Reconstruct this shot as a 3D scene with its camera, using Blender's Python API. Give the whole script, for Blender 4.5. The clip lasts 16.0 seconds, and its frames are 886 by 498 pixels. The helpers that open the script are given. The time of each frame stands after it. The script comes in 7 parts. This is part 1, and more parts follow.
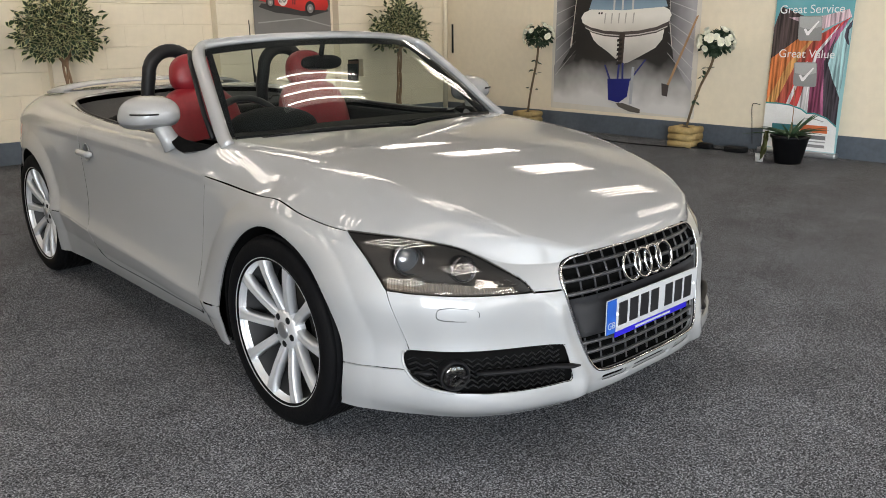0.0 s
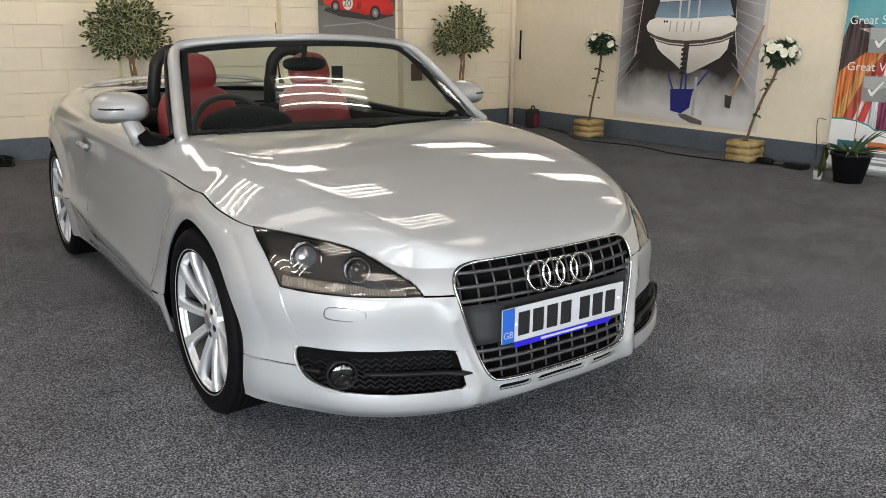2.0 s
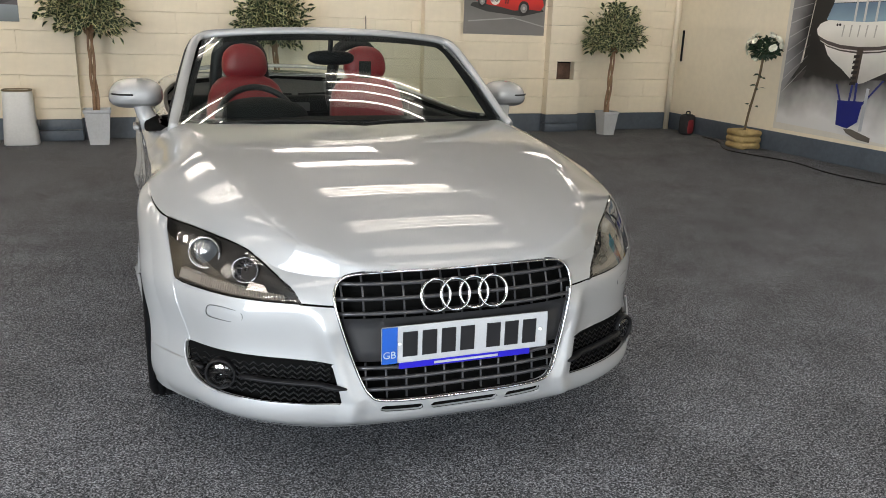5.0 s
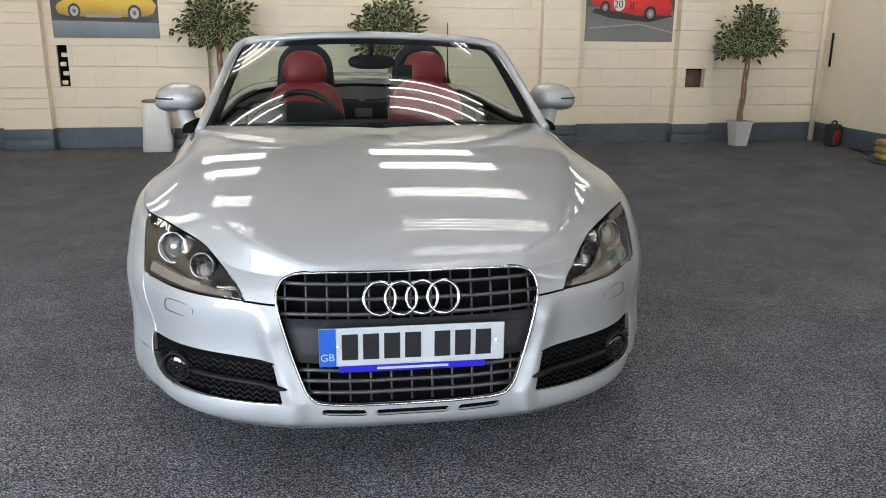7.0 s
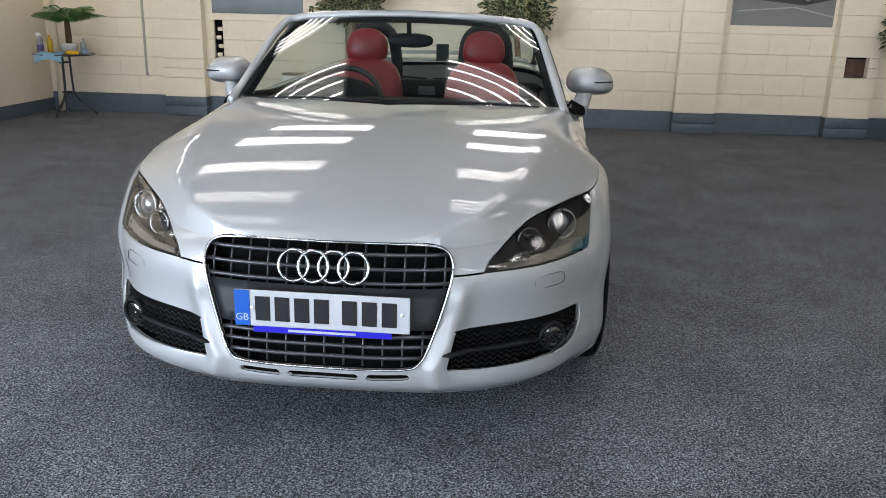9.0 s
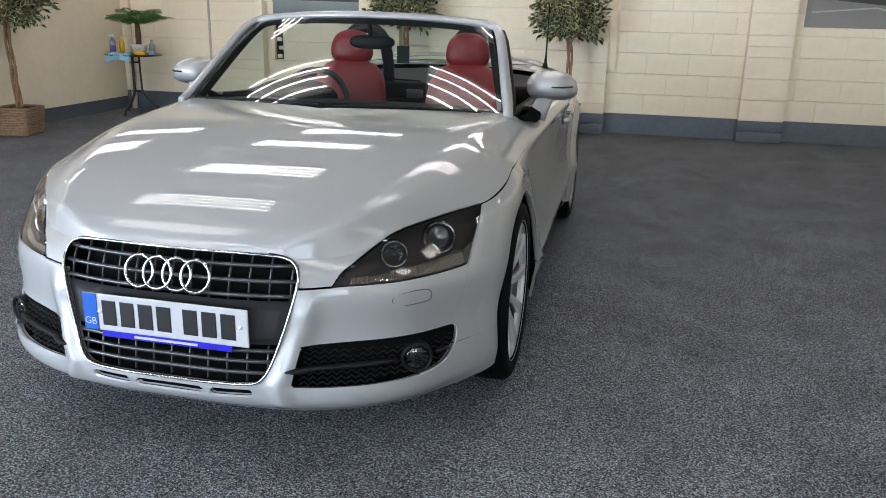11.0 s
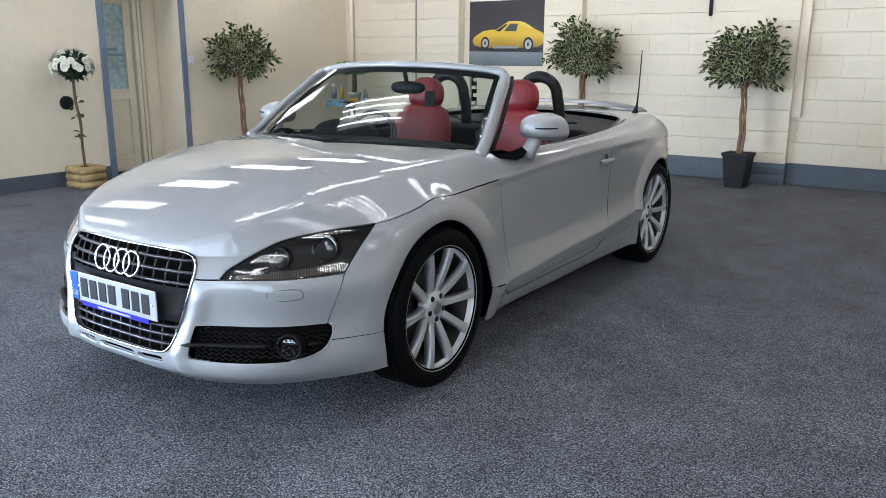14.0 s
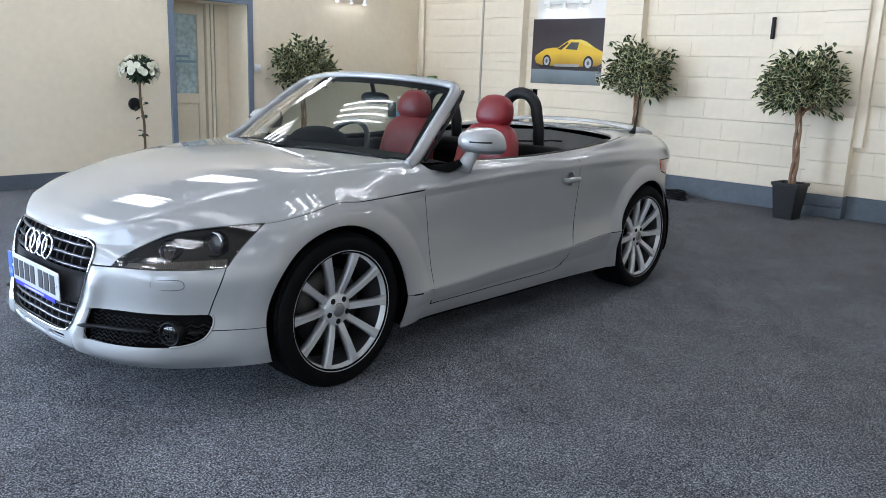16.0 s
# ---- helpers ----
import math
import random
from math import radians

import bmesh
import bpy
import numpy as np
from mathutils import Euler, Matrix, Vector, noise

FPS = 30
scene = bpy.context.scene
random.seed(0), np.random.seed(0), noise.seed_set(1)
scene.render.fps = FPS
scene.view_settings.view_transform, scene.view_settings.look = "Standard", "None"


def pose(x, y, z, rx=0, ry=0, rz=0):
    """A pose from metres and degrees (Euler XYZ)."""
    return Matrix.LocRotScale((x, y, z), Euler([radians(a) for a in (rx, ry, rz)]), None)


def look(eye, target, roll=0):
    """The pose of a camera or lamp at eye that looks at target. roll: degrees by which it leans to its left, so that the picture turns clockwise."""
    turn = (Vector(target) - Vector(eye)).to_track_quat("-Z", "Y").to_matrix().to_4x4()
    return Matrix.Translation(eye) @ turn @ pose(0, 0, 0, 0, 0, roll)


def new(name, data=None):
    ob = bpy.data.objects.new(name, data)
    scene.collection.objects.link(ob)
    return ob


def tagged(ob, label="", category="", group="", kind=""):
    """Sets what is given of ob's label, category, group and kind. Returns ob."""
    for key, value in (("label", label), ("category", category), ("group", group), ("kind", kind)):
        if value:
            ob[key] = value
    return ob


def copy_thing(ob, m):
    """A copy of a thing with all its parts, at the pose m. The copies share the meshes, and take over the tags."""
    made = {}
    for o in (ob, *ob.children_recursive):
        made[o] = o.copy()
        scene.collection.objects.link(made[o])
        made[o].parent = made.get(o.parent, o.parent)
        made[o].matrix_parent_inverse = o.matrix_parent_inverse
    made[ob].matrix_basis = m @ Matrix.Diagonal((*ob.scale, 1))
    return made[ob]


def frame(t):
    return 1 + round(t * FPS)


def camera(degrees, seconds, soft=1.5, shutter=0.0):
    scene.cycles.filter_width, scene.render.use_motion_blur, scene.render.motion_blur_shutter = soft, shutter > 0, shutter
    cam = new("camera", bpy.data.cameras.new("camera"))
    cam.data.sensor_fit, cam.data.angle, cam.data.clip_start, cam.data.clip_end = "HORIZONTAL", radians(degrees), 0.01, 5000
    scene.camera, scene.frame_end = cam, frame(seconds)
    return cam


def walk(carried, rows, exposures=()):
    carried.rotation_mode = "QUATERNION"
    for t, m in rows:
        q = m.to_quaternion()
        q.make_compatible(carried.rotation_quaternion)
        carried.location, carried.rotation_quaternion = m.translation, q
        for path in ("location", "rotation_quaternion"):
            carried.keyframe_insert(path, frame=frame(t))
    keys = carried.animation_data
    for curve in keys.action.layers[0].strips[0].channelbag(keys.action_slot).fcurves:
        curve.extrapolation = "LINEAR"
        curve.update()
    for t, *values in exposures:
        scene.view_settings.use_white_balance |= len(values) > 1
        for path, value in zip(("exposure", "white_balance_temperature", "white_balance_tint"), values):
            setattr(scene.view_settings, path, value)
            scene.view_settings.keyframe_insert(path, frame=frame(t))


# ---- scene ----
cam = camera(58.5, 16.0, soft=0.9)
PATH = [
    (0, (0.634, 0.146, 1.306), (1.951, 1.55, 0.765), -0.5),
    (0.5, (0.736, -0.018, 1.306), (2.0, 1.439, 0.777), 0.2),
    (1, (0.822, -0.131, 1.299), (2.037, 1.375, 0.791), 0.7),
    (1.5, (0.953, -0.179, 1.293), (2.12, 1.361, 0.779), 0.7),
    (2, (1.09, -0.243, 1.298), (2.218, 1.322, 0.771), 0.4),
    (2.5, (1.217, -0.304, 1.289), (2.295, 1.292, 0.75), 0.3),
    (3, (1.389, -0.412, 1.292), (2.387, 1.231, 0.738), 1.0),
    (3.5, (1.52, -0.475, 1.285), (2.444, 1.209, 0.729), 0.6),
    (4, (1.658, -0.496, 1.3), (2.541, 1.215, 0.758), 0.7),
    (4.5, (1.816, -0.502, 1.319), (2.63, 1.244, 0.782), 1.8),
    (5, (1.936, -0.524, 1.325), (2.631, 1.27, 0.777), 1.9),
    (5.2, (1.993, -0.556, 1.331), (2.638, 1.256, 0.782), 1.8),
    (7.3, (2.620, -0.612, 1.281), (2.876, 1.301, 0.753), 0.3),
    (7.5, (2.666, -0.648, 1.295), (2.897, 1.261, 0.745), 0.3),
    (7.8, (2.740, -0.652, 1.283), (2.955, 1.255, 0.717), 1),
    (8, (2.872, -0.682, 1.289), (3.015, 1.227, 0.710), 1),
    (8.2, (2.973, -0.699, 1.287), (3.048, 1.209, 0.698), 1.1),
    (10.3, (3.752, -0.489, 1.307), (3.401, 1.402, 0.758), 1.8),
    (10.5, (3.823, -0.459, 1.302), (3.466, 1.428, 0.743), 2),
    (11, (3.996, -0.406, 1.301), (3.576, 1.462, 0.724), 1.3),
    (11.5, (4.178, -0.320, 1.312), (3.652, 1.523, 0.744), 0.8),
    (12, (4.398, -0.29, 1.335), (3.732, 1.516, 0.795), 0.6),
    (12.5, (4.678, -0.32, 1.333), (3.877, 1.44, 0.821), 0.9),
    (13, (4.874, -0.287, 1.307), (3.954, 1.422, 0.826), 0.0),
    (13.5, (5.096, -0.233, 1.315), (4.098, 1.436, 0.845), 0.4),
    (14, (5.339, -0.22, 1.312), (4.268, 1.402, 0.84), 0.3),
    (14.5, (5.537, -0.181, 1.313), (4.397, 1.388, 0.826), 0.4),
    (15, (5.689, -0.045, 1.303), (4.492, 1.483, 0.821), 1.1),
    (15.5, (5.833, 0.118, 1.325), (4.595, 1.615, 0.852), 2.1),
    (16, (6.059, 0.263, 1.309), (4.752, 1.712, 0.871), 2.1),
]
WALK_EXPOSURE = [(0.0, -0.28, 7250, 14), (5.0, -0.27, 7100, 13), (8.0, -0.27, 6450, 13), (12.0, -0.11, 6300, 13), (13.0, -0.07, 6050, 12), (14.0, -0.02, 5850, 12), (16.0, 0.03, 5750, 12)]
walk(cam, [(t, look(eye, target, roll)) for t, eye, target, roll in PATH], WALK_EXPOSURE)

# ---- plan ----
X0, X1, Y0, Y1, ZC = -2.35, 8.95, -6.0, 8.87, 3.3      # inner faces of the hall
BAND = 0.225                                            # height of the painted plinth band
CX, CY = 2.79, 2.315                                    # car: front axle over this point, nose towards -y

# ---- world and light ----
world = bpy.data.worlds.new("sky")
scene.world = world
world.use_nodes = True
wn = world.node_tree.nodes
sky = wn.new("ShaderNodeTexSky")
sky.sky_type, sky.sun_disc, sky.sun_elevation, sky.sun_rotation = "NISHITA", False, radians(35), radians(200)
wn["Background"].inputs["Strength"].default_value = 0.12
world.node_tree.links.new(sky.outputs[0], wn["Background"].inputs["Color"])

# daylight from the glazed front and side of the hall, behind the camera
for place, target, width, power in (((0.2, Y0, 1.5), (0.2, Y0 + 3, 1.4), 2.5, 95), ((3.3, Y0, 1.5), (3.3, Y0 + 3, 1.4), 2.5, 95), ((6.4, Y0, 1.5), (6.4, Y0 + 3, 1.4), 2.5, 110), ((X0 - 0.02, -3.1, 1.3), (X0 + 3, -2.7, 0.8), 4.8, 950)):
    lamp = bpy.data.lights.new("window_daylight", "AREA")
    lamp.shape, lamp.size, lamp.size_y, lamp.energy, lamp.color = "RECTANGLE", width, 2.2, power, (0.72, 0.86, 1.0)
    new("window_daylight", lamp).matrix_world = look(place, target)

# ---- materials ----
def mat(name, base, rough=0.5, metal=0.0, var=0.0, scale=8.0, bump=0.0, bump_scale=60.0, coat=0.0, emit=0.0, trans=0.0, alpha=None, spec=0.5):
    """A principled material with two scales of colour variation and fine relief."""
    m = bpy.data.materials.new(name)
    m.use_nodes = True
    n, ln = m.node_tree.nodes, m.node_tree.links
    p = n["Principled BSDF"]
    p.inputs["Base Color"].default_value = (*base, 1)
    p.inputs["Roughness"].default_value = rough
    p.inputs["Metallic"].default_value = metal
    p.inputs["Coat Weight"].default_value = coat
    p.inputs["Coat Roughness"].default_value = 0.006
    p.inputs["Specular IOR Level"].default_value = spec
    p.inputs["Transmission Weight"].default_value = trans
    if emit:
        p.inputs["Emission Color"].default_value = (*base, 1)
        p.inputs["Emission Strength"].default_value = emit
    if var or bump:
        tc = n.new("ShaderNodeTexCoord")
    if var:
        a, b, mx, rp = n.new("ShaderNodeTexNoise"), n.new("ShaderNodeTexNoise"), n.new("ShaderNodeMath"), n.new("ShaderNodeMix")
        a.inputs["Scale"].default_value, a.inputs["Detail"].default_value = scale, 4
        b.inputs["Scale"].default_value, b.inputs["Detail"].default_value = scale * 9, 3
        ln.new(tc.outputs["Object"], a.inputs["Vector"])
        ln.new(tc.outputs["Object"], b.inputs["Vector"])
        mx.operation = "ADD"
        ln.new(a.outputs["Fac"], mx.inputs[0])
        ln.new(b.outputs["Fac"], mx.inputs[1])
        mr = n.new("ShaderNodeMapRange")
        mr.inputs["From Min"].default_value, mr.inputs["From Max"].default_value = 0.7, 1.3
        ln.new(mx.outputs[0], mr.inputs["Value"])
        rp.data_type = "RGBA"
        rp.inputs["A"].default_value = (*[c * (1 - var) for c in base], 1)
        rp.inputs["B"].default_value = (*[min(1, c * (1 + var)) for c in base], 1)
        ln.new(mr.outputs[0], rp.inputs["Factor"])
        ln.new(rp.outputs["Result"], p.inputs["Base Color"])
    if bump:
        t, bp = n.new("ShaderNodeTexNoise"), n.new("ShaderNodeBump")
        t.inputs["Scale"].default_value, t.inputs["Detail"].default_value = bump_scale, 4
        bp.inputs["Strength"].default_value, bp.inputs["Distance"].default_value = bump, 0.01
        ln.new(tc.outputs["Object"], t.inputs["Vector"])
        ln.new(t.outputs["Fac"], bp.inputs["Height"])
        ln.new(bp.outputs["Normal"], p.inputs["Normal"])
    return m


def carpet_material():
    """Looped carpet, blue-grey, flecked light and dark, with faint wear."""
    m = mat("carpet", (0.075, 0.08, 0.09), 0.95, spec=0.1)
    n, ln = m.node_tree.nodes, m.node_tree.links
    p = n["Principled BSDF"]
    tc, cell, clump, wide, ramp, mixer, bp = (n.new("ShaderNodeTexCoord"), n.new("ShaderNodeTexVoronoi"), n.new("ShaderNodeTexNoise"), n.new("ShaderNodeTexNoise"), n.new("ShaderNodeValToRGB"),
                                              n.new("ShaderNodeMix"), n.new("ShaderNodeBump"))
    cell.inputs["Scale"].default_value = 285
    clump.inputs["Scale"].default_value, clump.inputs["Detail"].default_value = 140, 6
    wide.inputs["Scale"].default_value, wide.inputs["Detail"].default_value = 2.2, 12
    wide.inputs["Roughness"].default_value = 0.78
    sep, ad = n.new("ShaderNodeSeparateColor"), n.new("ShaderNodeMath")
    for q in (cell, clump, wide):
        ln.new(tc.outputs["Object"], q.inputs["Vector"])
    ln.new(cell.outputs["Color"], sep.inputs[0])
    ad.operation = "MULTIPLY_ADD"
    ad.inputs[1].default_value = 0.62
    cl = n.new("ShaderNodeMath")
    cl.operation = "MULTIPLY_ADD"
    cl.inputs[1].default_value, cl.inputs[2].default_value = 1.1, -0.35
    ln.new(clump.outputs["Fac"], cl.inputs[0])
    ln.new(sep.outputs[0], ad.inputs[0])
    ln.new(cl.outputs[0], ad.inputs[2])
    e = ramp.color_ramp.elements
    e[0].position, e[0].color = 0.14, (0.006, 0.0065, 0.008, 1)
    e[1].position, e[1].color = 0.95, (0.48, 0.50, 0.545, 1)
    mid = e.new(0.55)
    mid.color = (0.104, 0.109, 0.122, 1)
    ln.new(ad.outputs[0], ramp.inputs["Fac"])
    mixer.data_type, mixer.blend_type = "RGBA", "MULTIPLY"
    mixer.inputs["Factor"].default_value = 0.8
    wr = n.new("ShaderNodeValToRGB")
    wr.color_ramp.elements[0].position, wr.color_ramp.elements[0].color = 0.34, (0.58, 0.57, 0.56, 1)
    wr.color_ramp.elements[1].position, wr.color_ramp.elements[1].color = 0.64, (1.15, 1.15, 1.15, 1)
    ln.new(wide.outputs["Fac"], wr.inputs["Fac"])
    ln.new(ramp.outputs["Color"], mixer.inputs["A"])
    ln.new(wr.outputs["Color"], mixer.inputs["B"])
    ln.new(mixer.outputs["Result"], p.inputs["Base Color"])
    bp.inputs["Strength"].default_value, bp.inputs["Distance"].default_value = 0.5, 0.004
    ln.new(ad.outputs[0], bp.inputs["Height"])
    ln.new(bp.outputs["Normal"], p.inputs["Normal"])
    return m


def glass_material(name, tint, gloss_low=0.05, rough=0.0):
    """Thin pane: straight view through, with mirror gloss that grows at grazing angles."""
    m = bpy.data.materials.new(name)
    m.use_nodes = True
    n, ln = m.node_tree.nodes, m.node_tree.links
    n.remove(n["Principled BSDF"])
    tr, gl, mx, fr, mm = n.new("ShaderNodeBsdfTransparent"), n.new("ShaderNodeBsdfGlossy"), n.new("ShaderNodeMixShader"), n.new("ShaderNodeFresnel"), n.new("ShaderNodeMath")
    tr.inputs["Color"].default_value = (*tint, 1)
    gl.inputs["Roughness"].default_value = rough
    fr.inputs["IOR"].default_value = 1.52
    mm.operation = "MULTIPLY_ADD"
    mm.inputs[1].default_value, mm.inputs[2].default_value = 1.8, gloss_low
    ln.new(fr.outputs[0], mm.inputs[0])
    ln.new(mm.outputs[0], mx.inputs[0])
    ln.new(tr.outputs[0], mx.inputs[1])
    ln.new(gl.outputs[0], mx.inputs[2])
    ln.new(mx.outputs[0], n["Material Output"].inputs["Surface"])
    return m


CARPET = carpet_material()
CREAM = mat("cream_wall_paint", (0.80, 0.715, 0.565), 0.55, var=0.04, scale=1.5, bump=0.12, bump_scale=90)
BANDM = mat("blue_grey_plinth_paint", (0.085, 0.105, 0.13), 0.5, var=0.15, scale=3, bump=0.1)
CEIL = mat("dark_grey_ceiling", (0.12, 0.12, 0.12), 0.8, var=0.05, scale=2, bump=0.1)
PAINT = mat("silver_car_paint", (0.325, 0.33, 0.336), 0.55, metal=0.30, coat=1.0)
PAINT.node_tree.nodes["Principled BSDF"].inputs["Coat IOR"].default_value = 1.52
CHROME = mat("chrome", (0.50, 0.50, 0.52), 0.08, metal=1.0)
BLACK = mat("black_plastic", (0.006, 0.006, 0.007), 0.5, var=0.2, scale=20, spec=0.2)
SATIN = mat("satin_grey_plastic", (0.065, 0.065, 0.07), 0.42)
# near-black: the shade of gaps, hollows and the underside is put into the colour
VOID = mat("shade_black", (0.004, 0.004, 0.004), 0.95, spec=0.05)
RUBBER = mat("tyre_rubber", (0.0035, 0.0035, 0.004), 0.7, var=0.2, scale=15, bump=0.1, spec=0.08)
ALLOY = mat("alloy_wheel_paint", (0.64, 0.65, 0.67), 0.42, metal=0.6, coat=0.6)
LEATHER = mat("red_leather", (0.20, 0.009, 0.015), 0.42, var=0.12, scale=6, bump=0.15, bump_scale=220)
TRIM = mat("black_interior_trim", (0.007, 0.0075, 0.0075), 0.75, spec=0.12, var=0.15, scale=12, bump=0.1, bump_scale=200)
GLASS = glass_material("windscreen_glass", (0.70, 0.78, 0.74), 0.03)
LENS = glass_material("headlamp_lens", (0.74, 0.72, 0.70), 0.02)
TUBE = mat("fluorescent_tube", (1.0, 0.97, 0.92), 0.4, emit=20.0)
FITTING = mat("white_fitting_enamel", (0.42, 0.42, 0.41), 0.5)
TRAY = mat("white_enamel", (0.85, 0.85, 0.84), 0.35)


# ---- mesh helpers ----
def part(name, data, material, parent=None, label="", smooth=True, normals=None):
    """Links a bmesh, or a pair of vertices and faces, as one mesh object."""
    me = bpy.data.meshes.new(name)
    if isinstance(data, tuple):
        me.from_pydata([tuple(v) for v in data[0]], [], [tuple(int(i) for i in f) for f in data[1]])
    else:
        data.to_mesh(me)
        data.free()
    for mm in (material if isinstance(material, (list, tuple)) else [material]):
        me.materials.append(mm)
    me.polygons.foreach_set("use_smooth", [smooth] * len(me.polygons))
    if normals is not None:
        me.normals_split_custom_set_from_vertices([tuple(n) for n in normals])
    ob = new(name, me)
    if parent is not None:
        ob.parent = parent
    if label:
        ob["label"] = label
    return ob


def empty(name, x, y, z, rz=0.0):
    ob = new(name)
    ob.matrix_basis = pose(x, y, z, 0, 0, rz)
    ob.empty_display_size = 0.1
    return ob


def box(x0, x1, y0, y1, z0, z1, bevel=0.0, seg=2, bm=None):
    own = bm is None
    bm = bmesh.new() if own else bm
    r = bmesh.ops.create_cube(bm, size=1.0, matrix=Matrix.LocRotScale(((x0 + x1) / 2, (y0 + y1) / 2, (z0 + z1) / 2), None, (x1 - x0, y1 - y0, z1 - z0)))
    if bevel:
        es = {e for v in r["verts"] for e in v.link_edges}
        bmesh.ops.bevel(bm, geom=list(es), offset=bevel, segments=seg, affect="EDGES", profile=0.5)
    return bm


def lathe(profile, n=32, axis="z", bm=None, at=(0, 0, 0), caps=True):
    """Turns (radius, height) pairs about an axis through a place."""
    bm = bm or bmesh.new()
    rings = []
    for r, h in profile:
        ring = []
        for k in range(n):
            a = 2 * math.pi * k / n
            p = (r * math.cos(a), r * math.sin(a), h) if axis == "z" else ((h, r * math.cos(a), r * math.sin(a)) if axis == "x" else (r * math.cos(a), h, r * math.sin(a)))
            ring.append(bm.verts.new(Vector(p) + Vector(at)))
        rings.append(ring)
    for a, b in zip(rings, rings[1:]):
        for k in range(n):
            bm.faces.new((a[k], a[(k + 1) % n], b[(k + 1) % n], b[k]))
    for ring in (rings[0], rings[-1]) if caps else ():
        if (ring[0].co - ring[n // 2].co).length > 1e-4:
            bm.faces.new(ring)
    bmesh.ops.recalc_face_normals(bm, faces=bm.faces)
    return bm


def tube(points, radius, n=8, bm=None, closed=False, flat=1.0, caps=True):
    """A pipe along points; radius may be a number or one for each point."""
    bm = bm or bmesh.new()
    pts = [Vector(p) for p in points]
    rad = [float(r) for r in radius] if isinstance(radius, (list, tuple)) else [float(radius)] * len(pts)
    rings = []
    up = None
    for i, p in enumerate(pts):
        a = pts[i - 1] if i else (pts[-1] if closed else p)
        b = pts[(i + 1) % len(pts)] if (closed or i < len(pts) - 1) else p
        d = (b - a).normalized()
        if up is None:
            up = Vector((0, 0, 1)) if abs(d.z) < 0.9 else Vector((1, 0, 0))
        side = d.cross(up).normalized()
        up = side.cross(d).normalized()
        rings.append([bm.verts.new(p + rad[i] * (math.cos(2 * math.pi * k / n) * side + flat * math.sin(2 * math.pi * k / n) * up)) for k in range(n)])
    pairs = list(zip(rings, rings[1:])) + ([(rings[-1], rings[0])] if closed else [])
    for a, b in pairs:
        for k in range(n):
            bm.faces.new((a[k], a[(k + 1) % n], b[(k + 1) % n], b[k]))
    if caps and not closed:
        bm.faces.new(list(reversed(rings[0])))
        bm.faces.new(rings[-1])
    bmesh.ops.recalc_face_normals(bm, faces=bm.faces)
    return bm


def smooth_path(points, per=6, closed=False):
    """A Catmull-Rom curve through points."""
    P = [np.array(p, float) for p in points]
    n = len(P)
    out = []
    for i in range(n if closed else n - 1):
        p0 = P[(i - 1) % n] if (closed or i) else 2 * P[0] - P[1]
        p1, p2 = P[i], P[(i + 1) % n]
        p3 = P[(i + 2) % n] if (closed or i + 2 < n) else 2 * P[-1] - P[-2]
        for k in range(per):
            t = k / per
            out.append(0.5 * (2 * p1 + (p2 - p0) * t + (2 * p0 - 5 * p1 + 4 * p2 - p3) * t * t + (3 * p1 - p0 - 3 * p2 + p3) * t ** 3))
    if not closed:
        out.append(P[-1])
    return [tuple(float(c) for c in p) for p in out]


